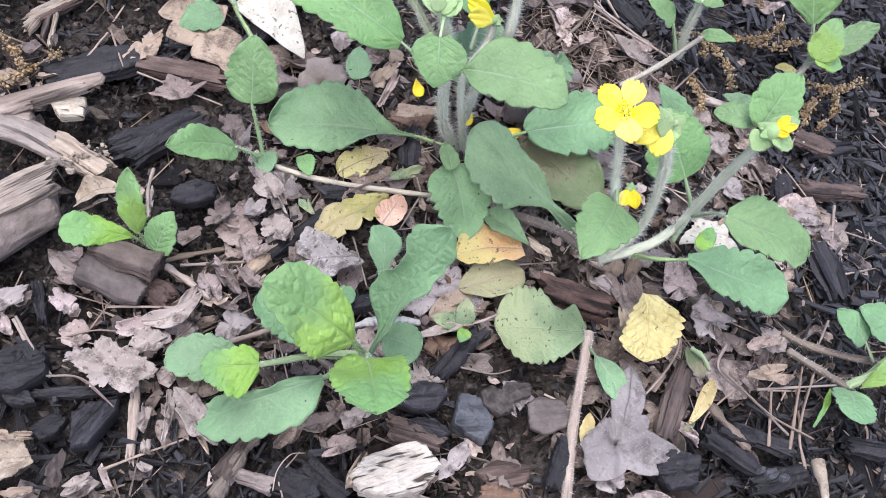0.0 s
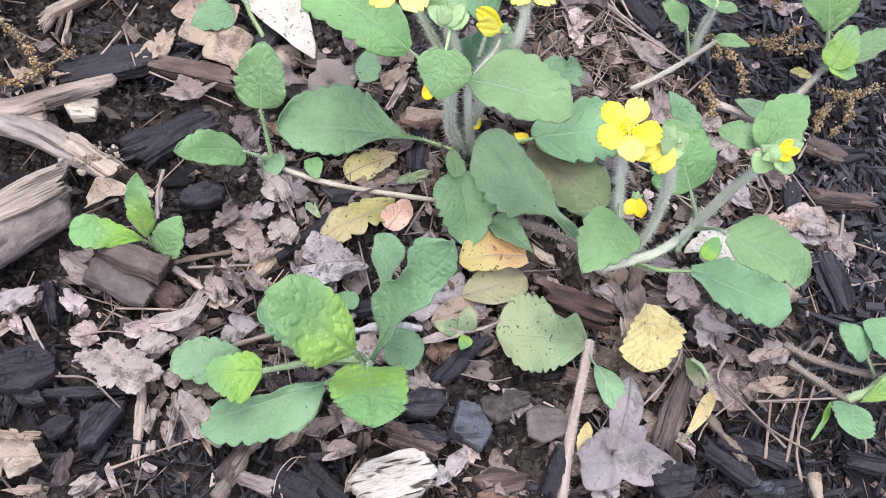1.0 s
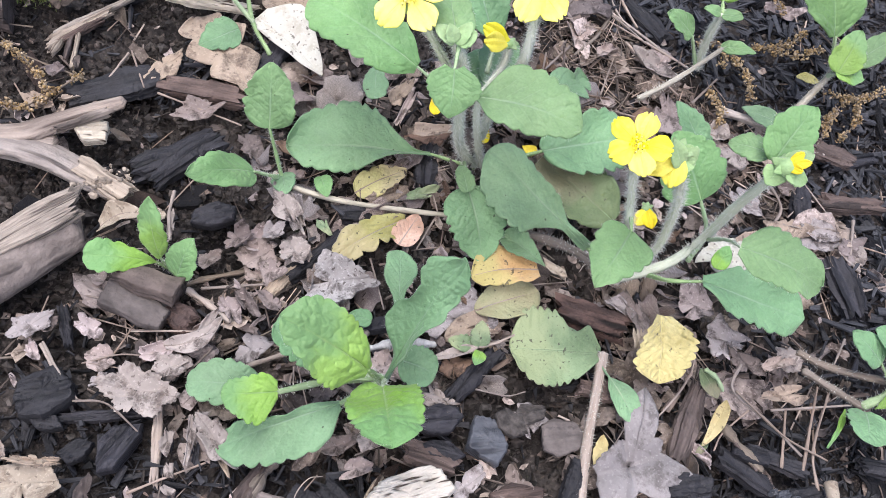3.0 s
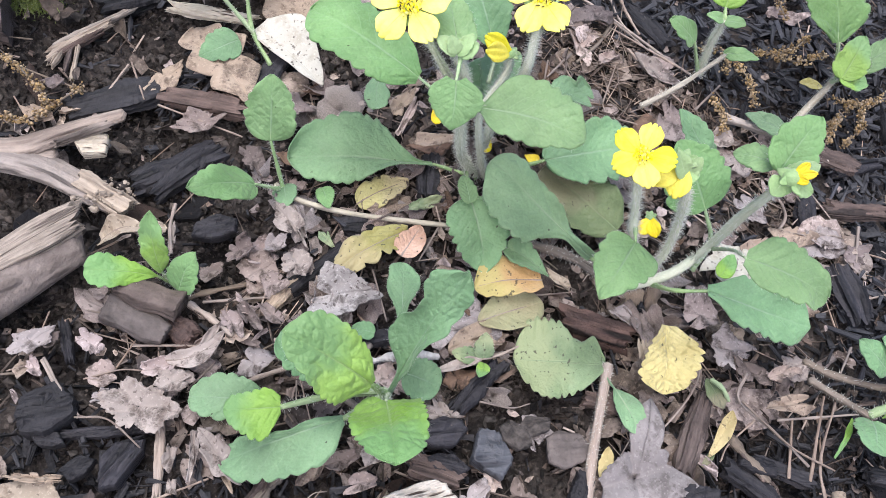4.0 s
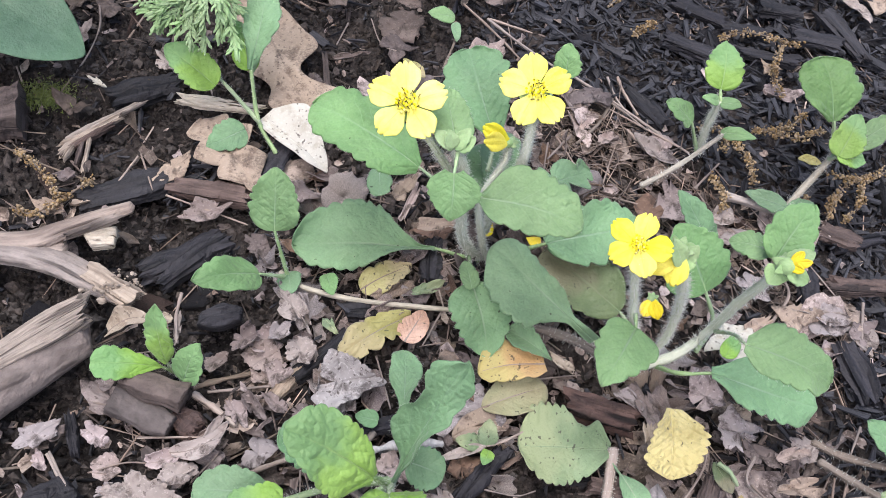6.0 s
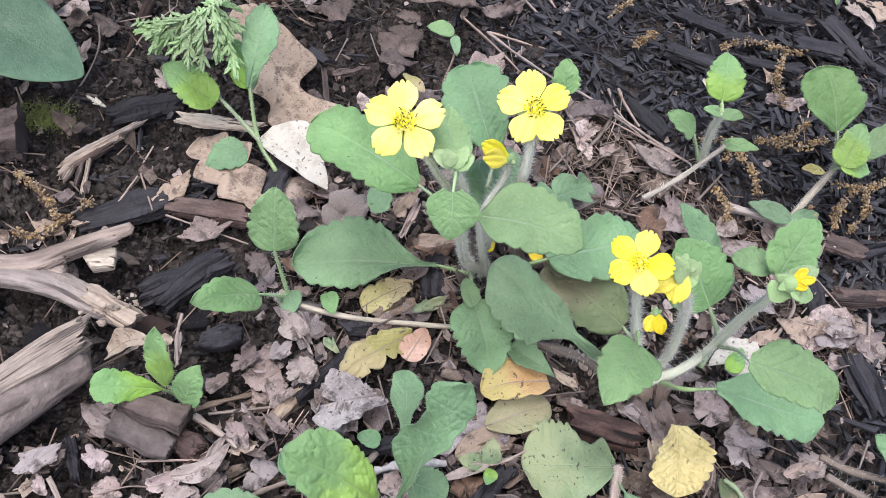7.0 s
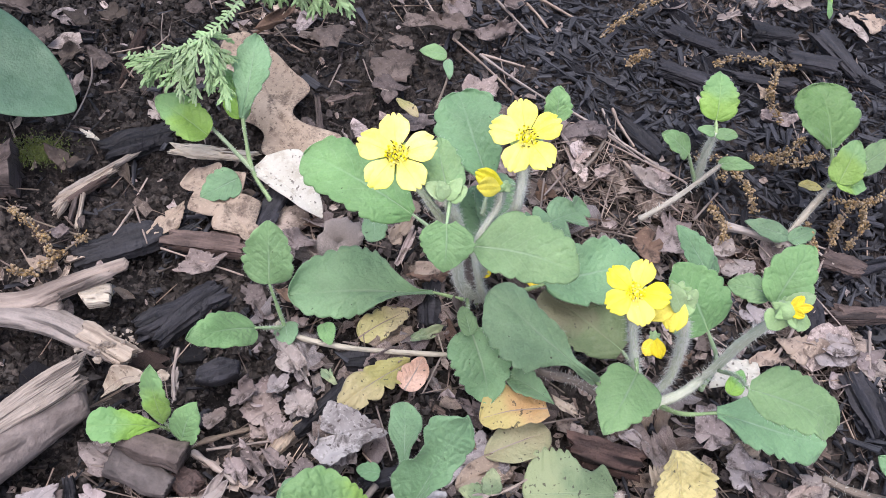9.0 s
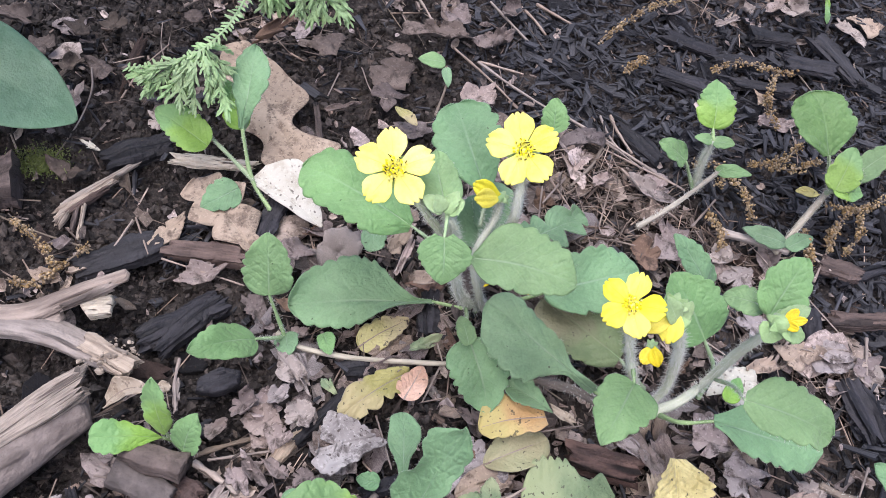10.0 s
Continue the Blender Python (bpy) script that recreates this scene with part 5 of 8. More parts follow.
leaf(plant, (0.0670, 0.1520, 0.0340), (0.0680, 0.1240, 0.0600), 0.0260, "round", LEAF_YOUNG, r=0.0015, teeth=11, depth=0.045, bull=0.017, nu=110, nv=61, veins=5.0, plain=0.05, back=0.06, left=(0.45, 0.8, 0.97, 1, 1, 0.95, 0.85, 0.7, 0.45), stalk=[(0.0690, 0.1616, 0.0140)])
leaf(plant, (0.0530, 0.1490, 0.0220), (0.0110, 0.1350, 0.0080), 0.0288, "ellip", LEAF_DULL, r=0.0016, teeth=8, depth=0.05, plain=0.1, left=(0.1, 0.78, 0.98, 1, 0.95, 0.88, 0.78, 0.62, 0.4), right=(0.08, 0.16, 0.22, 0.1, 0.2, 0.36, 0.46, 0.42, 0.3), stalk=[(0.0694, 0.1628, 0.0100)])
leaf(plant, (0.0310, 0.1510, 0.0260), (0.0120, 0.1490, 0.0260), 0.0226, "round", LEAF_YOUNG, r=0.0017, teeth=8, depth=0.05, bull=0.017, nu=90, nv=51, veins=5.0, plain=0.1, right=(0.3, 0.5, 0.6, 0.6, 0.58, 0.55, 0.5, 0.45, 0.3), left=(0.2, 0.6, 0.95, 1, 0.95, 0.8, 0.65, 0.5, 0.3), stalk=[(0.0685, 0.1645, 0.0080), (0.0506, 0.1602, 0.0150)])
leaf(plant, (0.0246, 0.1579, 0.0080), (-0.0026, 0.1587, 0.0090), 0.0178, "round", LEAF_DULL, teeth=7)
leaf(plant, (0.0755, 0.1715, 0.0100), (0.0891, 0.1656, 0.0120), 0.0168, "round", LEAF_DULL, teeth=6)

plant = thing("seedling", (0.1081, 0.1803, 0.0030), "tiny pale green seedling among dead leaves", "plant", "young plants")
leaf(plant, (0.1074, 0.1799, 0.0070), (0.1071, 0.1883, 0.0140), 0.0085, "ovate", LEAF_OLD, teeth=4)
leaf(plant, (0.1061, 0.1798, 0.0070), (0.0945, 0.1814, 0.0090), 0.0077, "ovate", LEAF_OLD, teeth=4)
leaf(plant, (0.1078, 0.1780, 0.0070), (0.1048, 0.1712, 0.0100), 0.0057, "ovate", LEAF_YOUNG, teeth=3)

plant = thing("young_plant", (0.2256, 0.3429, 0.0030), "upright young plant with toothed green leaves", "plant", "young plants")
stem(plant, [(0.2251, 0.3421, 0.0040), (0.2206, 0.3410, 0.0280), (0.2188, 0.3390, 0.0450)], 0.00175, 0.00146)
leaf(plant, (0.2193, 0.3450, 0.0470), (0.2220, 0.3661, 0.0580), 0.0190, "ovate", LEAF_YOUNG, depth=0.05, stalk=[(0.2188, 0.3390, 0.0450)], r=0.00107, teeth=7)
leaf(plant, (0.2129, 0.3419, 0.0260), (0.1970, 0.3456, 0.0360), 0.0135, "ovate", LEAF, stalk=[(0.2234, 0.3405, 0.0060)], r=0.00111, teeth=4)
leaf(plant, (0.2186, 0.3383, 0.0450), (0.2284, 0.3366, 0.0460), 0.0073, "ovate", LEAF, teeth=3)
leaf(plant, (0.2182, 0.3390, 0.0450), (0.2092, 0.3392, 0.0470), 0.0062, "ovate", LEAF, teeth=3)
leaf(plant, (0.2268, 0.3365, 0.0260), (0.2437, 0.3333, 0.0280), 0.0075, "ovate", LEAF, teeth=3)
stem(plant, [(0.1899, 0.3157, 0.0060), (0.2065, 0.3232, 0.0140), (0.2277, 0.3355, 0.0260)], 0.00125, 0.00097, hairy=30, material=STEM_PALE)

plant = thing("young_plant", (0.2620, 0.3067, 0.0030), "upright young plant with broad green leaves on a hairy stalk", "plant", "young plants")
stem(plant, [(0.2596, 0.3046, 0.0030), (0.2754, 0.3201, 0.0150), (0.2807, 0.3258, 0.0300), (0.2777, 0.3307, 0.0420)], 0.0016, 0.0013, material=STEM_PALE, hairy=90)
leaf(plant, (0.2740, 0.3320, 0.0460), (0.2680, 0.3600, 0.0600), 0.0302, "obov", LEAF_FRESH, depth=0.04, wrinkle=0.016, bull=0.008, veins=5.0, left=(0.16, 0.55, 0.9, 1, 1, 0.98, 0.93, 0.82, 0.6), right=(0.16, 0.5, 0.84, 0.98, 1, 0.95, 0.86, 0.72, 0.5), r=0.00134, teeth=8, stalk=[(0.2783, 0.3250, 0.0340)])
leaf(plant, (0.2783, 0.3190, 0.0360), (0.2870, 0.3359, 0.0480), 0.0165, "ovate", LEAF_YOUNG, stalk=[(0.2778, 0.3222, 0.0300)], r=0.00107, teeth=5)
leaf(plant, (0.2775, 0.3200, 0.0360), (0.2931, 0.3188, 0.0340), 0.0123, "ovate", LEAF_YOUNG, teeth=4)
leaf(plant, (0.2900, 0.3279, 0.0340), (0.3153, 0.3424, 0.0420), 0.0130, "ovate", LEAF, stalk=[(0.2785, 0.3221, 0.0320)], r=0.00110, teeth=5)
stem(plant, [(0.2332, 0.3152, 0.0040), (0.2479, 0.3106, 0.0050), (0.2654, 0.3045, 0.0050)], 0.00197, 0.00169, hairy=0, material=STEM_TAN)
leaf(plant, (0.2632, 0.3068, 0.0080), (0.2420, 0.3141, 0.0100), 0.0106, "ovate", LEAF_DULL, teeth=4)
leaf(plant, (0.2630, 0.3041, 0.0080), (0.2780, 0.3107, 0.0090), 0.0089, "ovate", LEAF_DULL, teeth=4)

plant = thing("young_plant", (0.2197, 0.2849, 0.0030), "small dull green sprig beside flowering plant", "plant", "young plants")
leaf(plant, (0.2082, 0.2736, 0.0240), (0.1938, 0.2913, 0.0360), 0.0138, "ovate", LEAF_DULL, stalk=[(0.2165, 0.2788, 0.0080)], r=0.00076, teeth=5)
leaf(plant, (0.2177, 0.2799, 0.0140), (0.2081, 0.2868, 0.0260), 0.0078, "ovate", LEAF_DULL, teeth=4)

plant = thing("young_plant", (0.2738, 0.1654, 0.0020), "low plant with pinkish hairy runners", "plant", "young plants")
stem(plant, [(0.2485, 0.1794, 0.0040), (0.2596, 0.1708, 0.0060), (0.2723, 0.1645, 0.0040)], 0.00144, 0.00144, material=STEM_BROWN, hairy=25)
stem(plant, [(0.2479, 0.1877, 0.0040), (0.2571, 0.1817, 0.0060), (0.2739, 0.1772, 0.0070), (0.2925, 0.1746, 0.0080)], 0.00146, 0.00146, material=STEM_BROWN, hairy=25)
stem(plant, [(0.2716, 0.1646, 0.0050), (0.2798, 0.1684, 0.0120), (0.2882, 0.1766, 0.0240)], 0.00166, 0.00142, hairy=40, material=STALK_GREEN)
leaf(plant, (0.2700, 0.1614, 0.0080), (0.2641, 0.1461, 0.0140), 0.0201, "round", LEAF_DULL, teeth=6, depth=0.05)
leaf(plant, (0.2739, 0.1783, 0.0200), (0.2601, 0.1894, 0.0260), 0.0128, "ovate", LEAF_DULL, stalk=[(0.2830, 0.1745, 0.0100)], r=0.00070, teeth=4)
leaf(plant, (0.2888, 0.1820, 0.0220), (0.2692, 0.1899, 0.0280), 0.0165, "ovate", LEAF_DULL, teeth=5)
leaf(plant, (0.2748, 0.1627, 0.0080), (0.2906, 0.1701, 0.0220), 0.0110, "spat", LEAF_YOUNG, teeth=4)
fallen((0.2640, 0.1631, 0.0040), (0.2519, 0.1465, 0.0040), 0.0020, LEAF_YOUNG, style='strap', teeth=0, name='grass_blade', category='grass', group='', label='thin green grass blade on soil')

plant = thing("young_plant", (0.0109, 0.3217, 0.0020), "young plant with bright green leaves near oak leaf", "plant", "young plants")
stem(plant, [(0.0115, 0.3210, 0.0030), (0.0026, 0.3335, 0.0100), (-0.0009, 0.3452, 0.0240), (-0.0021, 0.3521, 0.0300)], 0.00100, 0.00070, hairy=40, length=0.0010, material=STALK_GREEN)
stem(plant, [(0.0031, 0.3329, 0.0100), (-0.0106, 0.3452, 0.0160), (-0.0188, 0.3519, 0.0200)], 0.00100, 0.00070, hairy=40, length=0.0010, material=STALK_GREEN)
leaf(plant, (-0.0180, 0.3450, 0.0200), (-0.0420, 0.3580, 0.0300), 0.0191, "ovate", LEAF_YOUNG, teeth=7, depth=0.06, cup=0.3)
leaf(plant, (-0.0020, 0.3490, 0.0280), (0.0030, 0.3860, 0.0460), 0.0184, "obov", LEAF_DULL, teeth=7, depth=0.06, left=(0.12, 0.3, 0.5, 0.8, 1, 1, 0.9, 0.65, 0.3))
leaf(plant, (-0.0020, 0.3500, 0.0270), (-0.0120, 0.3730, 0.0360), 0.0133, "ovate", LEAF_YOUNG, teeth=5)
leaf(plant, (-0.0030, 0.3280, 0.0100), (-0.0200, 0.3190, 0.0060), 0.0171, "ovate", LEAF_DULL, teeth=6, depth=0.05)

plant = thing("seedling", (0.0969, 0.3930, 0.0020), "tiny two-leaved seedling on bare soil", "plant", "young plants")
stem(plant, [(0.0925, 0.3867, 0.0020), (0.0991, 0.4078, 0.0040), (0.0992, 0.4184, 0.0070)], 0.00060, 0.00060, hairy=0, material=STEM_BROWN)
leaf(plant, (0.0987, 0.4210, 0.0070), (0.0836, 0.4213, 0.0090), 0.0094, "ovate", LEAF, teeth=0)
leaf(plant, (0.0992, 0.4176, 0.0070), (0.0998, 0.4032, 0.0070), 0.0055, "ovate", LEAF_DULL, teeth=0)

plant = thing("broad_leaf_plant", (-0.1910, 0.4331, 0.0040), "broad smooth blue-green leaf arching over soil, plus added unseen shading leaves", "plant")
leaf(plant, (-0.1474, 0.3817, 0.0480), (-0.0815, 0.3604, 0.0160), 0.0461, "hosta", HOSTA, stalk=[(-0.1903, 0.4321, 0.0050)], r=0.00229, hairy=False, teeth=0, wrinkle=0.003, bend=0.06, cup=0.15)
# Four unseen leaves added to shade the soil at the far left.
leaf(plant, (-0.1751, 0.3978, 0.0400), (-0.1500, 0.2843, 0.0600), 0.0590, "hosta", HOSTA, stalk=[(-0.1929, 0.4318, 0.0050)], r=0.00237, hairy=False, teeth=0, wrinkle=0.003, bend=0.1, cup=0.15)
leaf(plant, (-0.1550, 0.3758, 0.0700), (-0.0813, 0.4080, 0.1200), 0.0752, "hosta", HOSTA, stalk=[(-0.1942, 0.4360, 0.0050)], r=0.00215, hairy=False, teeth=0, wrinkle=0.003, bend=0.1, cup=0.15)
leaf(plant, (-0.1637, 0.3750, 0.0700), (-0.1847, 0.3989, 0.1100), 0.0523, "hosta", HOSTA, stalk=[(-0.1969, 0.4358, 0.0050)], r=0.00215, hairy=False, teeth=0, wrinkle=0.003, bend=0.1, cup=0.15)
leaf(plant, (-0.1672, 0.3651, 0.0600), (-0.1924, 0.3214, 0.0900), 0.0976, "hosta", HOSTA, stalk=[(-0.1956, 0.4316, 0.0050)], r=0.00216, hairy=False, teeth=0, wrinkle=0.003, bend=0.1, cup=0.15)
fallen((0.1580, 0.1800, 0.0070), (0.1200, 0.1810, 0.0060), 0.0368, LEAF_OLD, style='round', teeth=11, depth=0.05, bend=0.03, plain=0.2, right=(0.15, 0.68, 0.46, 0.52, 0.9, 0.97, 1, 0.92, 0.5), left=(0.1, 0.35, 0.6, 0.78, 0.88, 0.9, 0.83, 0.65, 0.4), label='fading spotted green leaf lying on soil')
fallen((0.1820, 0.1950, 0.0160), (0.1790, 0.1680, 0.0100), 0.0283, LEAF_YELLOW, style='round', teeth=7, depth=0.05, wrinkle=0.006, bull=0.009, nu=100, nv=45, cup=0.25, seed=9, plain=0.05, left=(0.3, 0.6, 0.85, 1, 0.95, 0.9, 0.8, 0.65, 0.4), right=(0.15, 0.3, 0.5, 0.62, 0.7, 0.75, 0.85, 0.75, 0.4), label='pale yellow crinkled leaf on soil')
fallen((0.0767, 0.2373, 0.0050), (0.0476, 0.2161, 0.0050), 0.0164, LEAF_LIME, style='ellip', teeth=5, depth=0.12, wrinkle=0.02, label='yellow-green spotted dead leaf')
fallen((0.0740, 0.2241, 0.0060), (0.0823, 0.2390, 0.0060), 0.0121, LEAF_PINK, style='ovate', teeth=4, label='faded pink dead leaf on soil')
fallen((0.1060, 0.1960, 0.0060), (0.1330, 0.2060, 0.0070), 0.0181, LEAF_PEACH, style='ellip', teeth=0, wrinkle=0.014, label='olive fading leaf lying on soil')
fallen((0.1320, 0.2140, 0.0120), (0.1040, 0.2100, 0.0100), 0.0235, LEAF_ORANGE, style='round', teeth=5, depth=0.06, cup=0.2, left=(0.3, 0.5, 0.6, 0.62, 0.62, 0.62, 0.6, 0.55, 0.4), right=(0.2, 0.6, 0.9, 1, 1, 0.95, 0.85, 0.7, 0.4), label='orange dying leaf with brown spots')
fallen((0.0548, 0.2489, 0.0040), (0.0768, 0.2630, 0.0040), 0.0145, LEAF_LIME, style='ovate', teeth=5, label='yellow-green dead leaf with dark spots')
fallen((0.0736, 0.2457, 0.0050), (0.0913, 0.2531, 0.0050), 0.0119, LEAF_OLD, label='pale green eaten leaf on soil')
fallen((0.2057, 0.2333, 0.0050), (0.2359, 0.2339, 0.0050), 0.0218, LITTER_CREAM, curl=0.05, label='cream dead leaf under the flowering plant')
fallen((0.0401, 0.2340, 0.0040), (0.0461, 0.2268, 0.0040), 0.0066, LEAF_OLD, label='small pale green leaf scrap')
fallen((0.0040, 0.3380, 0.0080), (0.0360, 0.3130, 0.0010), 0.0336, LITTER_CREAM, style='hosta', teeth=0, wrinkle=0.003, cup=0.25, bend=0.05, left=(0.35, 0.8, 1, 1, 0.92, 0.76, 0.56, 0.36, 0.14), right=(0.2, 0.35, 0.36, 0.33, 0.3, 0.25, 0.22, 0.15, 0.08), label='cream-white fallen leaf with dark specks')
fallen((0.0714, 0.3896, 0.0040), (0.0826, 0.3776, 0.0040), 0.0064, LEAF_LIME, style='lance', teeth=0, label='small yellow-green leaf scrap')
fallen((0.2096, 0.1632, 0.0070), (0.1961, 0.1443, 0.0070), 0.0056, LITTER_GOLD, style='lance', teeth=0, cup=0.6, twist=25, bend=0.12, label='curled yellow dead leaf on soil')
fallen((0.2000, 0.1479, 0.0050), (0.1936, 0.1407, 0.0050), 0.0029, LEAF_OLIVE, style='lance', teeth=0, label='olive tapered leaf end on soil')
fallen((0.1570, 0.1474, 0.0040), (0.1522, 0.1339, 0.0040), 0.0057, LITTER_GOLD, style='lance', teeth=3, label='small yellow-green dead leaf')
fallen((0.1999, 0.1762, 0.0080), (0.2050, 0.1636, 0.0080), 0.0082, LEAF_OLIVE, style='lance', teeth=0, label='olive dried leaf stub')
fallen((0.1569, 0.1737, 0.0090), (0.1679, 0.1522, 0.0090), 0.0127, LEAF_DULL, style='paddle', teeth=4, depth=0.04, label='small light green leaf on a dry stalk')
fallen((0.1114, 0.2878, 0.0100), (0.1105, 0.2772, 0.0100), 0.0052, PETAL_DEEP, style='spat', teeth=0, name='fallen_petal', category='petal', group='fallen petals', nu=12, nv=7, label='fallen yellow petal on the soil')
fallen((0.1286, 0.2777, 0.0100), (0.1345, 0.2740, 0.0100), 0.0066, PETAL_DEEP, style='spat', teeth=0, name='fallen_petal', category='petal', group='fallen petals', nu=12, nv=7, label='fallen yellow petal on the soil')
fallen((0.0874, 0.3010, 0.0100), (0.0889, 0.2905, 0.0100), 0.0054, PETAL_DEEP, style='spat', teeth=0, name='fallen_petal', category='petal', group='fallen petals', nu=12, nv=7, label='fallen yellow petal on the soil')
fallen((-0.0130, 0.4310, 0.0050), (0.0270, 0.3430, 0.0040), 0.0514, LITTER_TAN, style='hosta', teeth=0, wrinkle=0.006, cup=0.03, bend=0.02, nu=120, nv=31, left=(0.2, 0.28, 0.4, 0.48, 0.56, 0.68, 0.86, 0.84, 0.22, 0.3, 0.72, 1.05, 0.75), right=(0.3, 0.5, 0.62, 0.6, 0.55, 0.6, 0.7, 0.72, 0.4, 0.4, 0.6, 0.7, 0.5), label='large tan oak leaf with pointed lobes lying on soil')
fallen((0.0076, 0.2959, 0.0030), (-0.0242, 0.3388, 0.0030), 0.0325, LITTER_TAN, style='oak', wrinkle=0.01, label='tan oak leaf with dark stains')
fallen((-0.0064, 0.4175, 0.0120), (0.0179, 0.4457, 0.0120), 0.0164, LITTER_RUST, roll=1.3, rag=0.03, seed=58, label='curled rust-brown leaf on soil')
fern((0.0085, 0.5523, 0.0040), [(0.0085, 0.5523, 0.0040), (0.0031, 0.4432, 0.0500), (-0.0027, 0.3966, 0.0620), (-0.0086, 0.3791, 0.0620), (-0.0196, 0.3701, 0.0560), (-0.0338, 0.3674, 0.0500), (-0.0531, 0.3693, 0.0440)], [((-0.0258, 0.3682, 0.0540), (-0.0455, 0.3634, 0.0440)), ((-0.0280, 0.3658, 0.0540), (-0.0405, 0.3614, 0.0420)), ((-0.0246, 0.3682, 0.0540), (-0.0339, 0.3590, 0.0420)), ((-0.0220, 0.3688, 0.0550), (-0.0286, 0.3531, 0.0420)), ((-0.0202, 0.3693, 0.0560), (-0.0217, 0.3514, 0.0420)), ((-0.0189, 0.3709, 0.0560), (-0.0152, 0.3558, 0.0440)), ((-0.0180, 0.3717, 0.0560), (-0.0077, 0.3495, 0.0420)), ((-0.0180, 0.3717, 0.0560), (-0.0096, 0.3690, 0.0480)), ((-0.0160, 0.3729, 0.0570), (-0.0125, 0.3767, 0.0520)), ((-0.0338, 0.3674, 0.0500), (-0.0503, 0.3679, 0.0420)), ((-0.0361, 0.3665, 0.0500), (-0.0436, 0.3605, 0.0420)), ((-0.0209, 0.3696, 0.0550), (-0.0263, 0.3604, 0.0440)), ((-0.0171, 0.3725, 0.0560), (-0.0125, 0.3629, 0.0460))])
fern((0.0361, 0.5672, 0.0040), [(0.0361, 0.5672, 0.0040), (0.0339, 0.4553, 0.0500), (0.0301, 0.4164, 0.0580)], [((0.0301, 0.4164, 0.0580), (0.0234, 0.4085, 0.0500)), ((0.0307, 0.4144, 0.0580), (0.0281, 0.4064, 0.0480)), ((0.0307, 0.4144, 0.0580), (0.0344, 0.4077, 0.0480)), ((0.0312, 0.4153, 0.0580), (0.0406, 0.4107, 0.0480)), ((0.0311, 0.4165, 0.0580), (0.0445, 0.4100, 0.0460)), ((0.0294, 0.4184, 0.0580), (0.0216, 0.4085, 0.0520)), ((0.0306, 0.4165, 0.0580), (0.0383, 0.4140, 0.0520))])
fern((0.0012, 0.5572, 0.0040), [(0.0012, 0.5572, 0.0040), (0.0052, 0.4505, 0.0480), (0.0054, 0.4170, 0.0540)], [((0.0054, 0.4170, 0.0540), (0.0047, 0.4133, 0.0480)), ((0.0060, 0.4162, 0.0540), (0.0105, 0.4154, 0.0460)), ((0.0055, 0.4161, 0.0540), (0.0073, 0.4143, 0.0460)), ((0.0059, 0.4178, 0.0540), (0.0133, 0.4148, 0.0460))])
MOSS_AT = (-0.0989, 0.3462, 0.0010)

drift = thing("driftwood", (-0.0909, 0.2566, 0.0020), "forked weathered grey-brown branch on soil", "branch")
part("branch", tube([(-0.1407, 0.2540, 0.0090), (-0.1062, 0.2552, 0.0090), (-0.0861, 0.2546, 0.0090), (-0.0695, 0.2502, 0.0090), (-0.0550, 0.2436, 0.0080), (-0.0422, 0.2382, 0.0070)], 0.00826, 0.00574, 44, 80, 0.012, flat=0.62, fibre=0.05, seed=3), DRIFT, drift)
part("branch", tube([(-0.1368, 0.2567, 0.0100), (-0.1062, 0.2568, 0.0100), (-0.0840, 0.2580, 0.0110), (-0.0687, 0.2637, 0.0140), (-0.0553, 0.2688, 0.0170), (-0.0430, 0.2729, 0.0200)], 0.00691, 0.00322, 44, 80, 0.012, flat=0.62, fibre=0.05, seed=5), DRIFT, drift)
part("branch", tube([(-0.1200, 0.2556, 0.0092), (-0.0900, 0.2563, 0.0098), (-0.0690, 0.2572, 0.0095)], 0.0080, 0.0042, 36, 40, 0.012, flat=0.6, fibre=0.03, seed=8), DRIFT, drift)
part("splinter", chip((-0.0566, 0.2452, 0.0120), (-0.0360, 0.2358, 0.0090), 0.0079, 0.0060, seed=6, n=24, sides=18, groove=0.08, ragged=0.06, taper=0.05), SPLIT, drift, smooth=False)
part("splinter", chip((-0.0527, 0.2409, 0.0110), (-0.0396, 0.2347, 0.0080), 0.0064, 0.0050, seed=9, n=24, sides=18, groove=0.08, ragged=0.07, taper=0.05), SPLIT, drift, smooth=False)
part("splinter", chip((-0.0668, 0.2585, 0.0170), (-0.0484, 0.2669, 0.0200), 0.0031, 0.0050, seed=7, n=24, sides=18, groove=0.1, ragged=0.12), DRIFT, drift, smooth=False)
part("rotten_end", lumps(V3((-0.0465, 0.2397, 0.0110)) + np.random.RandomState(4).randn(160, 3) * V3([0.0045, 0.0028, 0.0012]), 0.0004 + 0.0011 * np.random.RandomState(6).rand(160) ** 2, 3, 0.5), SPLIT, drift, "pale crumbly rotten wood", smooth=False)
piece((-0.0609, 0.2598, 0.0130), (-0.0474, 0.2628, 0.0130), 0.0105, 0.0060, WHITE, seed=4, flat=True, corners=5, slope=0.4, label='cream-white faceted wood chip beside driftwood')
log = thing("log", (-0.0745, 0.2049, 0.0020), "short weathered split log with pale broken end", "log")
part("log_body", tube([(-0.1000, 0.1752, 0.0090), (-0.0780, 0.1975, 0.0100), (-0.0560, 0.2195, 0.0090)], 0.0128, 0.0112, 48, 50, 0.008, seed=12, flat=0.8, fibre=0.015), LOG_SIDE, log)
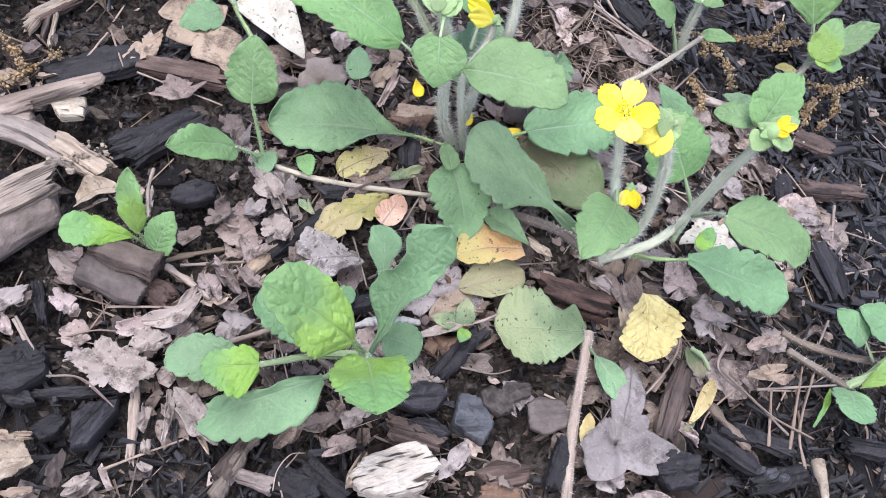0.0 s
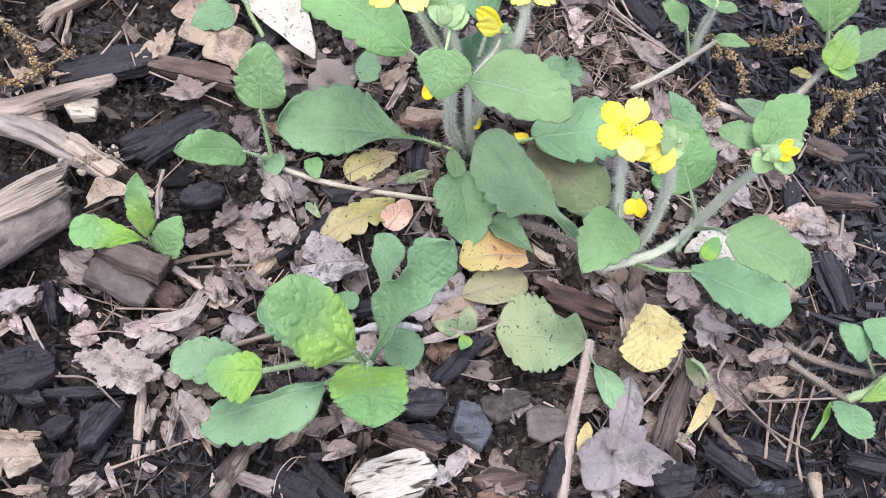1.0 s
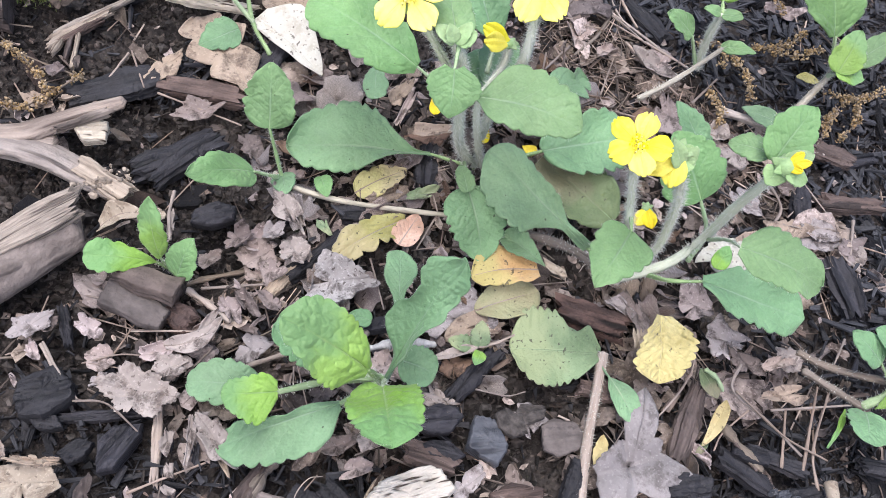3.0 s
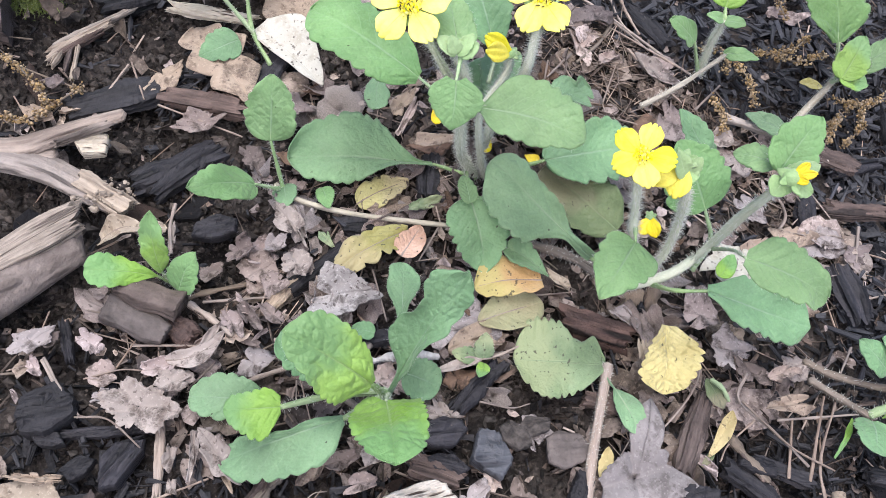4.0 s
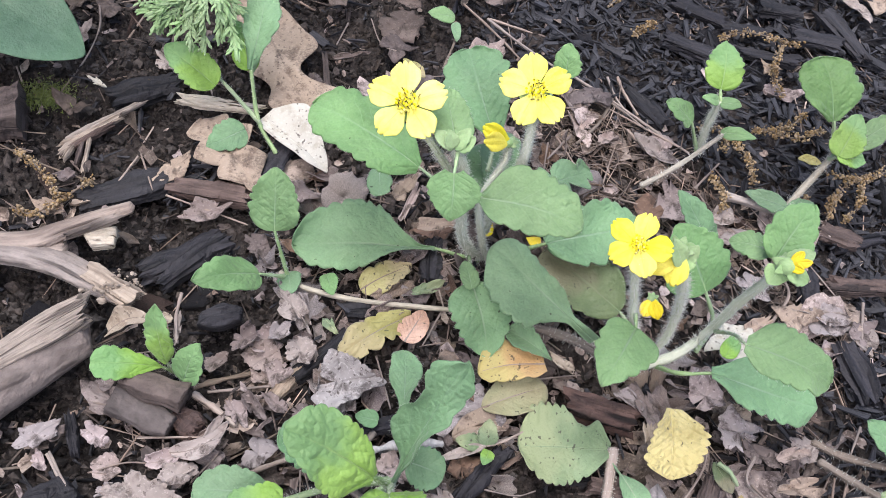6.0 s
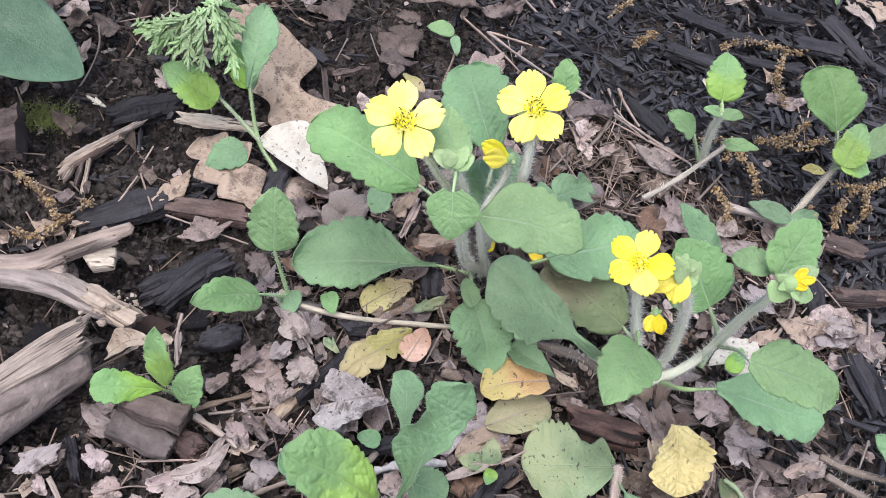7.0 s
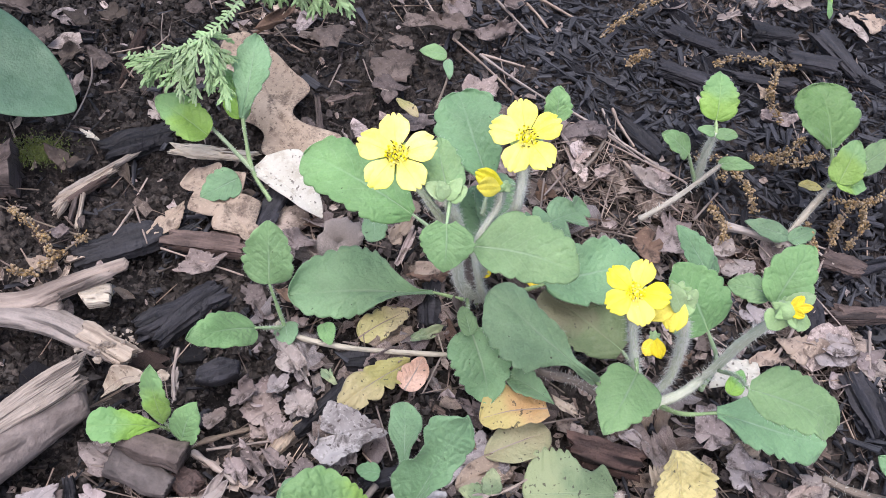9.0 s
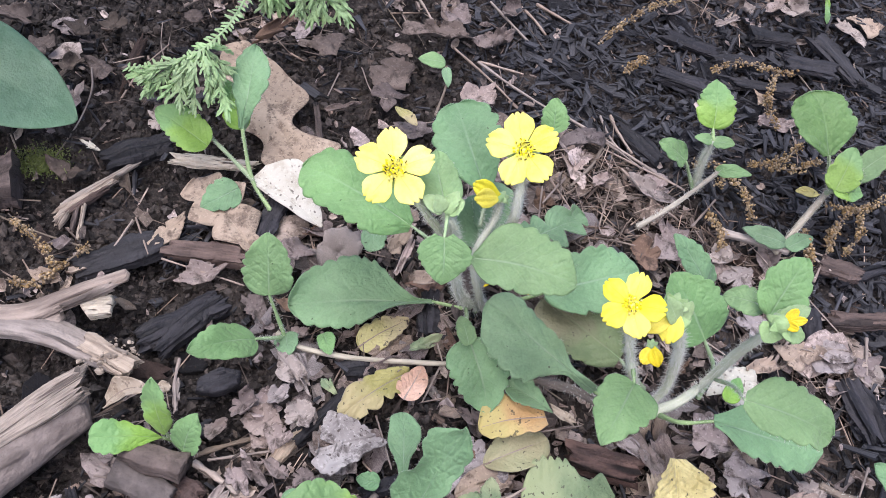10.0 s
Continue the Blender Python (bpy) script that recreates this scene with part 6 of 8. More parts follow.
part("split_face", chip((-0.0985, 0.1835, 0.0170), (-0.0530, 0.2255, 0.0165), 0.0125, 0.0100, seed=14, n=60, sides=48, groove=0.03, ragged=0.06, taper=0.1), SPLIT_PALE, log, "pale splintered wood", smooth=False)
piece((-0.1309, 0.3266, 0.0060), (-0.1049, 0.3317, 0.0060), 0.0270, 0.0200, BARK, name='log', category='log', group='', sides=20, ragged=0.02, taper=0.1, label='rounded dark brown log end on the soil')
chunk = thing("bark_chunk", (-0.0240, 0.1920, 0.0020), "mauve-brown bark chunk split along a dark crack", "bark")
part("bark_half", chip((-0.0340, 0.2000, 0.0120), (-0.0100, 0.1920, 0.0120), 0.0108, 0.0085, seed=27, taper=0.3, ragged=0.014, sides=44, n=44, groove=0.045, roll=14), BARK_SMOOTH, chunk)
part("bark_half", chip((-0.0370, 0.1930, 0.0070), (-0.0140, 0.1830, 0.0070), 0.0118, 0.0100, seed=31, taper=0.35, ragged=0.016, sides=44, n=44, groove=0.05, roll=-12), BARK_SMOOTH, chunk)
piece((0.0650, 0.1161, 0.0060), (0.0950, 0.1256, 0.0060), 0.0171, 0.0120, WHITE, seed=44, flat=True, corners=8, nt=60, nr=14, slope=0.1, step=0.0, label='cream bleached wood chunk with cracks')
piece((0.0644, 0.1154, 0.0040), (0.0711, 0.1289, 0.0040), 0.0052, 0.0100, SPLIT, seed=45, flat=True, corners=6, label='brown broken rim of a bleached wood chunk')
piece((0.1020, 0.1422, 0.0010), (0.1196, 0.1444, 0.0010), 0.0202, 0.0100, SLATE, seed=32, flat=True, corners=5, nt=52, label='flat slate-grey charred block')
piece((-0.0294, 0.1251, 0.0030), (-0.0187, 0.1448, 0.0030), 0.0129, 0.0080, CHAR, flat=True, seed=61, corners=6, label='flat black charred wood plate on soil')
piece((-0.0621, 0.1490, 0.0030), (-0.0414, 0.1569, 0.0030), 0.0183, 0.0120, CHAR, flat=True, seed=62, corners=7, label='flat black charred wood plate on soil')
piece((0.1765, 0.1235, 0.0030), (0.2012, 0.1283, 0.0030), 0.0155, 0.0090, CHAR, flat=True, seed=63, corners=5, label='flat black charred wood plate on soil')
piece((-0.0117, 0.2290, 0.0030), (0.0074, 0.2358, 0.0030), 0.0109, 0.0060, CHAR, flat=True, seed=64, corners=6, label='flat black charred wood plate on soil')
piece((0.0811, 0.1488, 0.0030), (0.1010, 0.1521, 0.0030), 0.0124, 0.0070, CHAR, flat=True, seed=65, corners=7, label='flat black charred wood plate on soil')
piece((-0.0433, 0.1299, 0.0030), (-0.0319, 0.1357, 0.0030), 0.0083, 0.0050, CHAR, flat=True, seed=66, corners=5, label='flat black charred wood plate on soil')
piece((0.0855, 0.1407, 0.0030), (0.1013, 0.1363, 0.0030), 0.0078, 0.0060, CHAR, flat=True, seed=67, corners=6, label='flat black charred wood plate on soil')
piece((0.1316, 0.1452, 0.0030), (0.1488, 0.1465, 0.0030), 0.0148, 0.0040, BARK_SMOOTH, flat=True, seed=68, corners=7, label='smooth mauve-brown bark flake on soil')
piece((0.1104, 0.1204, 0.0030), (0.1329, 0.1258, 0.0030), 0.0114, 0.0040, BARK, flat=True, seed=69, corners=5, label='brown splintered bark plate on soil')
piece((-0.0553, 0.1432, 0.0030), (-0.0423, 0.1419, 0.0030), 0.0059, 0.0050, CHAR, flat=True, seed=70, corners=6, label='flat black charred wood plate on soil')
piece((0.2099, 0.1439, 0.0030), (0.2261, 0.1401, 0.0030), 0.0084, 0.0050, CHAR, flat=True, seed=71, corners=7, label='flat black charred wood plate on soil')
piece((0.1204, 0.1532, 0.0030), (0.1341, 0.1562, 0.0030), 0.0099, 0.0060, CLOD, flat=True, seed=72, corners=5, label='hard grey-brown clod of soil')
piece((0.1138, 0.1551, 0.0030), (0.1256, 0.1455, 0.0030), 0.0094, 0.0050, CLOD, flat=True, seed=73, corners=6, label='hard grey-brown clod of soil')
piece((0.0284, 0.2056, 0.0010), (0.0511, 0.2281, 0.0010), 0.0075, 0.0080, CHAR, label='black charred wood chip on the soil')
piece((0.0217, 0.1978, 0.0020), (0.0324, 0.2106, 0.0020), 0.0052, 0.0060, SPLIT, label='pale splintered wood chip on soil')
piece((0.0488, 0.2386, 0.0010), (0.0636, 0.2408, 0.0010), 0.0097, 0.0080, CHAR, label='black charred wood chip on the soil')
piece((0.0868, 0.2772, 0.0010), (0.0854, 0.2558, 0.0010), 0.0091, 0.0100, CHAR, label='black charred wood chip on the soil')
piece((-0.0298, 0.2472, 0.0010), (-0.0068, 0.2716, 0.0010), 0.0098, 0.0090, CHAR, label='black charred wood chip on the soil')
piece((0.0576, 0.1853, 0.0010), (0.0794, 0.1930, 0.0010), 0.0069, 0.0070, CHAR, label='black charred wood chip on the soil')
piece((0.0966, 0.1599, 0.0010), (0.1152, 0.1797, 0.0010), 0.0076, 0.0080, CHAR, label='black charred wood chip on the soil')
piece((0.1424, 0.2013, 0.0020), (0.1710, 0.1946, 0.0020), 0.0122, 0.0100, BARK_RED, label='red-brown cracked bark chip on soil')
piece((-0.0531, 0.1876, 0.0010), (-0.0480, 0.1723, 0.0010), 0.0042, 0.0060, CHAR, label='black charred wood chip on the soil')
piece((0.0207, 0.1172, 0.0020), (0.0310, 0.1368, 0.0020), 0.0060, 0.0090, BARK, label='brown bark chip on the soil')
piece((0.0265, 0.1197, 0.0020), (0.0384, 0.1159, 0.0020), 0.0057, 0.0060, BARK_PINK, label='mauve-brown bark chip on soil')
piece((0.2051, 0.1416, 0.0010), (0.2253, 0.1293, 0.0010), 0.0087, 0.0070, CHAR, label='black charred wood chip on the soil')
piece((0.1855, 0.1377, 0.0020), (0.2015, 0.1706, 0.0020), 0.0090, 0.0090, BARK, label='brown bark chip on the soil')
piece((0.2779, 0.2349, 0.0010), (0.2817, 0.2087, 0.0010), 0.0147, 0.0090, CHAR, label='black charred wood chip on the soil')
piece((0.2757, 0.2657, 0.0020), (0.3070, 0.2668, 0.0020), 0.0064, 0.0050, BARK, label='brown bark chip on the soil')
piece((0.1395, 0.1194, 0.0010), (0.1471, 0.1355, 0.0010), 0.0076, 0.0090, CHAR, label='black charred wood chip on the soil')
piece((0.1126, 0.1159, 0.0020), (0.1273, 0.1151, 0.0020), 0.0061, 0.0060, LITTER_RUST, label='reddish bark flake on soil')
piece((-0.0158, 0.1486, 0.0010), (-0.0452, 0.1449, 0.0010), 0.0038, 0.0050, CHAR, label='black charred wood chip on the soil')
piece((0.0381, 0.1194, 0.0010), (0.0541, 0.1131, 0.0010), 0.0116, 0.0080, CHAR, label='black charred wood chip on the soil')
piece((0.0494, 0.1248, 0.0010), (0.0639, 0.1134, 0.0010), 0.0078, 0.0080, CHAR, label='black charred wood chip on the soil')
piece((0.2184, 0.1449, 0.0010), (0.2412, 0.1367, 0.0010), 0.0066, 0.0060, CHAR, label='black charred wood chip on the soil')
piece((0.2210, 0.1226, 0.0010), (0.2440, 0.1278, 0.0010), 0.0084, 0.0080, CHAR, label='black charred wood chip on the soil')
piece((0.2673, 0.1401, 0.0010), (0.2844, 0.1385, 0.0010), 0.0074, 0.0060, CHAR, label='black charred wood chip on the soil')
piece((-0.0192, 0.2063, 0.0010), (-0.0031, 0.2130, 0.0010), 0.0062, 0.0060, CHAR, label='black charred wood chip on the soil')
piece((0.1492, 0.1669, 0.0020), (0.1632, 0.1653, 0.0020), 0.0074, 0.0070, BARK, label='brown bark chip on the soil')
piece((0.0793, 0.1382, 0.0020), (0.0983, 0.1327, 0.0020), 0.0086, 0.0080, BARK, label='brown bark chip on the soil')
piece((-0.0706, 0.2858, 0.0000), (-0.0361, 0.3039, 0.0000), 0.0137, 0.0090, CHAR, label='black charred wood chip on the soil')
piece((-0.0325, 0.2984, 0.0020), (0.0018, 0.2939, 0.0020), 0.0091, 0.0080, BARK, label='brown bark chip on the soil')
piece((-0.0376, 0.2522, 0.0000), (-0.0060, 0.2706, 0.0000), 0.0125, 0.0090, CHAR, label='black charred wood chip on the soil')
piece((-0.0829, 0.3199, 0.0020), (-0.0551, 0.3461, 0.0020), 0.0030, 0.0040, SPLIT, label='pale splintered wood chip on soil')
piece((-0.0842, 0.3167, 0.0020), (-0.0623, 0.3368, 0.0020), 0.0036, 0.0040, SPLIT, label='pale splintered wood chip on soil')
piece((-0.0806, 0.3162, 0.0020), (-0.0652, 0.3312, 0.0020), 0.0029, 0.0040, BARK, label='brown bark chip on the soil')
piece((-0.0851, 0.3115, 0.0020), (-0.0742, 0.3249, 0.0020), 0.0038, 0.0030, SPLIT, label='pale splintered wood chip on soil')
piece((-0.0826, 0.3091, 0.0020), (-0.0789, 0.3201, 0.0020), 0.0025, 0.0030, SPLIT, label='pale splintered wood chip on soil')
piece((-0.0728, 0.3020, 0.0020), (-0.0736, 0.3216, 0.0020), 0.0020, 0.0030, SPLIT, label='pale splintered wood chip on soil')
piece((-0.0766, 0.3062, 0.0020), (-0.0765, 0.3183, 0.0020), 0.0023, 0.0030, BARK, label='brown bark chip on the soil')
piece((-0.0372, 0.3513, 0.0020), (0.0007, 0.3474, 0.0020), 0.0063, 0.0040, WHITE, label='bleached flat strip of wood')
piece((0.0056, 0.3009, 0.0000), (0.0167, 0.3275, 0.0000), 0.0101, 0.0080, CHAR, label='black charred wood chip on the soil')
piece((-0.0686, 0.3478, 0.0000), (-0.0412, 0.3618, 0.0000), 0.0144, 0.0100, CHAR, label='black charred wood chip on the soil')
piece((0.2345, 0.4616, 0.0000), (0.2622, 0.4464, 0.0000), 0.0103, 0.0050, CHAR, label='black charred wood chip on the soil')
piece((0.2592, 0.4424, 0.0000), (0.2880, 0.4417, 0.0000), 0.0077, 0.0050, CHAR, label='black charred wood chip on the soil')
piece((0.1946, 0.3851, 0.0000), (0.2108, 0.3607, 0.0000), 0.0124, 0.0080, CHAR, label='black charred wood chip on the soil')
piece((0.2792, 0.2680, 0.0020), (0.3092, 0.2668, 0.0020), 0.0069, 0.0060, BARK, label='brown bark chip on the soil')
piece((0.3045, 0.4438, 0.0000), (0.3343, 0.4365, 0.0000), 0.0133, 0.0070, CHAR, label='black charred wood chip on the soil')
piece((0.3304, 0.4651, 0.0000), (0.3459, 0.4280, 0.0000), 0.0115, 0.0060, CHAR, label='black charred wood chip on the soil')
piece((0.2890, 0.4668, 0.0000), (0.3129, 0.4613, -0.0000), 0.0128, 0.0060, CHAR, label='black charred wood chip on the soil')
piece((0.3016, 0.4206, 0.0000), (0.2678, 0.4229, 0.0000), 0.0093, 0.0050, CHAR, label='black charred wood chip on the soil')
piece((0.0301, 0.3889, 0.0020), (0.0347, 0.3512, 0.0020), 0.0034, 0.0040, BARK, label='brown bark chip on the soil')
piece((0.2216, 0.4287, 0.0000), (0.2496, 0.4172, 0.0000), 0.0124, 0.0070, CHAR, label='black charred wood chip on the soil')
piece((0.2815, 0.2986, 0.0020), (0.3004, 0.2925, 0.0020), 0.0102, 0.0070, BARK, label='brown bark chip on the soil')
piece((0.2693, 0.2738, 0.0000), (0.2660, 0.2527, 0.0000), 0.0085, 0.0070, CHAR, label='black charred wood chip on the soil')
piece((0.2888, 0.2902, 0.0000), (0.3151, 0.2975, 0.0000), 0.0060, 0.0060, CHAR, label='black charred wood chip on the soil')
twig([(0.1047, 0.4360, 0.0040), (0.1213, 0.4157, 0.0040), (0.1344, 0.3975, 0.0040)], 0.00081, 0.00056, STRAW)
twig([(0.1176, 0.4263, 0.0040), (0.1350, 0.4093, 0.0040), (0.1533, 0.3938, 0.0040)], 0.00091, 0.00062, STRAW)
twig([(0.1703, 0.3802, 0.0040), (0.1861, 0.3677, 0.0040), (0.1994, 0.3539, 0.0040)], 0.00077, 0.00053, STRAW)
twig([(0.1188, 0.4264, 0.0040), (0.1425, 0.4184, 0.0040)], 0.00086, 0.00059, STRAW)
twig([(0.1280, 0.4767, 0.0040), (0.1405, 0.4564, 0.0040), (0.1526, 0.4369, 0.0040)], 0.00096, 0.00066, STRAW)
twig([(0.1399, 0.4817, 0.0040), (0.1515, 0.4659, 0.0040), (0.1587, 0.4512, 0.0040)], 0.00108, 0.00074, STRAW)
twig([(0.0857, 0.4759, 0.0040), (0.0907, 0.4637, 0.0040), (0.0949, 0.4509, 0.0040)], 0.00079, 0.00055, STRAW)
twig([(0.1559, 0.4771, 0.0040), (0.1753, 0.4611, 0.0040)], 0.00108, 0.00074, STRAW)
twig([(0.2189, 0.3181, 0.0040), (0.2352, 0.3356, 0.0040)], 0.00068, 0.00047, STRAW)
twig([(0.1822, 0.3898, 0.0040), (0.1855, 0.3743, 0.0040), (0.1913, 0.3641, 0.0040)], 0.00073, 0.00050, STRAW)
twig([(-0.0342, 0.2915, 0.0040), (-0.0150, 0.2849, 0.0040), (0.0034, 0.2784, 0.0040)], 0.00053, 0.00036, STRAW)
twig([(-0.0862, 0.4076, 0.0040), (-0.0832, 0.3917, 0.0040), (-0.0852, 0.3706, 0.0040), (-0.0916, 0.3476, 0.0040)], 0.00052, 0.00035, STRAW)
twig([(0.1453, 0.3404, 0.0040), (0.1424, 0.3262, 0.0040), (0.1393, 0.3092, 0.0040)], 0.00057, 0.00039, STRAW)
twig([(0.1501, 0.3442, 0.0040), (0.1582, 0.3268, 0.0040)], 0.00057, 0.00039, STRAW)
twig([(0.1577, 0.3464, 0.0040), (0.1442, 0.3297, 0.0040)], 0.00081, 0.00055, STRAW)
twig([(-0.0500, 0.3121, 0.0040), (-0.0561, 0.2963, 0.0040)], 0.00062, 0.00043, STRAW)
twig([(-0.0490, 0.3137, 0.0040), (-0.0404, 0.2938, 0.0040)], 0.00052, 0.00036, STRAW)
twig([(-0.0932, 0.2891, 0.0040), (-0.0812, 0.2722, 0.0040)], 0.00040, 0.00027, STRAW)
twig([(0.1713, 0.3170, 0.0040), (0.1807, 0.3420, 0.0040)], 0.00045, 0.00031, STRAW)
twig([(0.2169, 0.3436, 0.0040), (0.1951, 0.3574, 0.0040), (0.1729, 0.3717, 0.0040)], 0.00061, 0.00042, STRAW)
twig([(0.1884, 0.3534, 0.0040), (0.2004, 0.3356, 0.0040), (0.2126, 0.3220, 0.0040)], 0.00094, 0.00064, STRAW)
twig([(0.2850, 0.2942, 0.0040), (0.2766, 0.3055, 0.0040), (0.2950, 0.2977, 0.0040)], 0.00067, 0.00046, STRAW)
twig([(0.2742, 0.2874, 0.0040), (0.2902, 0.3110, 0.0040)], 0.00066, 0.00045, STRAW)
twig([(-0.0614, 0.4176, 0.0040), (-0.0762, 0.4116, 0.0040)], 0.00038, 0.00026, STRAW)
twig([(0.0715, 0.3936, 0.0040), (0.0595, 0.3990, 0.0040), (0.0532, 0.4174, 0.0040)], 0.00048, 0.00033, STRAW)
twig([(0.0411, 0.4123, 0.0040), (0.0358, 0.3954, 0.0040)], 0.00049, 0.00033, STRAW)
twig([(0.2915, 0.2573, 0.0040), (0.2849, 0.2378, 0.0040)], 0.00087, 0.00060, STRAW)
twig([(0.2807, 0.2180, 0.0040), (0.3038, 0.2244, 0.0040)], 0.00053, 0.00037, STRAW)
twig([(0.2835, 0.2453, 0.0040), (0.3110, 0.2381, 0.0040)], 0.00047, 0.00032, STRAW)
twig([(0.2717, 0.1953, 0.0040), (0.2621, 0.1808, 0.0040)], 0.00059, 0.00041, STRAW)
twig([(0.2389, 0.1367, 0.0040), (0.2481, 0.1597, 0.0040), (0.2534, 0.1725, 0.0040)], 0.00072, 0.00049, STRAW)
twig([(0.2437, 0.1292, 0.0040), (0.2453, 0.1452, 0.0040), (0.2581, 0.1702, 0.0040)], 0.00071, 0.00049, STRAW)
twig([(0.2299, 0.1376, 0.0040), (0.2366, 0.1615, 0.0040)], 0.00072, 0.00049, STRAW)
twig([(0.2302, 0.1612, 0.0040), (0.2672, 0.1652, 0.0040)], 0.00065, 0.00045, STRAW)
twig([(0.2203, 0.1806, 0.0040), (0.2147, 0.1689, 0.0040), (0.2279, 0.1562, 0.0040), (0.2397, 0.1426, 0.0040)], 0.00076, 0.00052, STRAW)
twig([(0.2016, 0.1901, 0.0040), (0.1964, 0.1739, 0.0040), (0.1789, 0.1548, 0.0040), (0.1652, 0.1483, 0.0040)], 0.00053, 0.00037, STRAW)
twig([(-0.0177, 0.1191, 0.0040), (-0.0059, 0.1248, 0.0040), (0.0073, 0.1306, 0.0040)], 0.00054, 0.00037, STRAW)
twig([(-0.0530, 0.1666, 0.0040), (-0.0415, 0.1523, 0.0040), (-0.0309, 0.1508, 0.0040), (-0.0179, 0.1412, 0.0040)], 0.00039, 0.00027, STRAW)
twig([(0.0425, 0.1120, 0.0040), (0.0410, 0.1187, 0.0040), (0.0471, 0.1279, 0.0040)], 0.00034, 0.00023, STRAW)
twig([(-0.0070, 0.1970, 0.0040), (0.0092, 0.1850, 0.0040)], 0.00061, 0.00042, STRAW)
twig([(-0.0031, 0.1986, 0.0040), (0.0285, 0.2034, 0.0040)], 0.00070, 0.00048, STRAW)
twig([(0.0625, 0.2176, 0.0040), (0.0690, 0.1947, 0.0040)], 0.00048, 0.00033, STRAW)
twig([(0.0907, 0.2416, 0.0040), (0.0818, 0.2236, 0.0040)], 0.00050, 0.00035, STRAW)
twig([(0.1180, 0.2080, 0.0040), (0.1352, 0.2114, 0.0040), (0.1490, 0.2135, 0.0040)], 0.00041, 0.00028, STRAW)
twig([(0.0962, 0.1770, 0.0040), (0.1031, 0.1812, 0.0040), (0.1217, 0.1850, 0.0040)], 0.00053, 0.00037, STRAW)
twig([(0.1061, 0.1634, 0.0040), (0.1183, 0.1614, 0.0040), (0.1263, 0.1635, 0.0040)], 0.00038, 0.00026, STRAW)
twig([(-0.0450, 0.1924, 0.0040), (-0.0326, 0.1906, 0.0040), (-0.0379, 0.1918, 0.0040)], 0.00042, 0.00029, STRAW)
twig([(0.1682, 0.1542, 0.0040), (0.1545, 0.1345, 0.0040)], 0.00032, 0.00022, STRAW)
twig([(0.2428, 0.2443, 0.0040), (0.2548, 0.2597, 0.0040), (0.2521, 0.2741, 0.0040)], 0.00084, 0.00057, STRAW)
twig([(0.2200, 0.1606, 0.0040), (0.2070, 0.1504, 0.0040), (0.2021, 0.1432, 0.0040)], 0.00048, 0.00033, STRAW)
twig([(-0.0613, 0.1737, 0.0040), (-0.0585, 0.1912, 0.0040)], 0.00036, 0.00025, STRAW)
twig([(-0.0411, 0.1833, 0.0040), (-0.0225, 0.1789, 0.0040)], 0.00033, 0.00023, STRAW)
twig([(0.0626, 0.1775, 0.0040), (0.0761, 0.1809, 0.0040), (0.0899, 0.1810, 0.0040)], 0.00174, 0.00174, BIRCH, name='twig', category='twig', rough=0.2, label='grey-white lichened twig on the soil')
twig([(0.0165, 0.1669, 0.0040), (0.0253, 0.1709, 0.0040), (0.0498, 0.1809, 0.0040)], 0.00105, 0.00105, DRIFT, name='twig', category='twig', label='weathered grey twig under the rosette')
twig([(0.0627, 0.1848, 0.0040), (0.0507, 0.1669, 0.0040), (0.0596, 0.1583, 0.0040)], 0.00132, 0.00132, STEM_BROWN, name='twig', category='twig', label='brown twig on the soil')
plant = thing("dry_stalk", (0.1565, 0.1698, 0.0020), "long pale hairy dry stalk lying on soil", "stalk")
stem(plant, [(0.1584, 0.1801, 0.0080), (0.1545, 0.1632, 0.0060), (0.1491, 0.1408, 0.0040), (0.1446, 0.1154, 0.0030), (0.1415, 0.0939, 0.0020)], 0.00182, 0.00182, material=STEM_TAN, hairy=90, length=0.0013)
twig([(0.2485, 0.1315, 0.0060), (0.2478, 0.1268, 0.0070), (0.2493, 0.1229, 0.0050), (0.2492, 0.1158, 0.0040)], 0.00289, 0.00133, LITTER_BUFF, name='dry_bud', category='bud', group='', sides=14, rough=0.03, label='cream dry bud on a short stalk')
fallen((0.0240, 0.2483, 0.0030), (0.0360, 0.2264, 0.0030), 0.0107, LITTER_PALE)
fallen((0.0248, 0.2156, 0.0030), (0.0394, 0.2186, 0.0030), 0.0127, LITTER_PALE)
fallen((0.0090, 0.2182, 0.0030), (0.0247, 0.2258, 0.0030), 0.0142, LITTER)
fallen((-0.0138, 0.1739, 0.0030), (0.0057, 0.1857, 0.0030), 0.0080, LITTER)
fallen((-0.0690, 0.1720, 0.0060), (-0.0540, 0.1840, 0.0060), 0.0141, LITTER_GREY, arms=[(4, 1.0, 50), (176, 0.95, 60), (70, 0.6, 40), (-50, 0.95, 46), (118, 0.9, 44), (-110, 0.8, 50)], core=0.6, seed=333, rag=0.07, roll=0.3, curl=0.12, nt=90, nr=8, label='grey-mauve torn leaf on soil')
fallen((0.0458, 0.1355, 0.0030), (0.0613, 0.1417, 0.0030), 0.0097, LITTER)
fallen((0.0606, 0.1396, 0.0030), (0.0728, 0.1449, 0.0030), 0.0085, LITTER_PALE)
fallen((0.1928, 0.2082, 0.0030), (0.2146, 0.2040, 0.0030), 0.0210, LITTER)
fallen((0.2036, 0.1950, 0.0030), (0.2268, 0.1861, 0.0030), 0.0180, LITTER_GREY)
fallen((0.0875, 0.1650, 0.0030), (0.0949, 0.1531, 0.0030), 0.0096, LITTER_PALE)
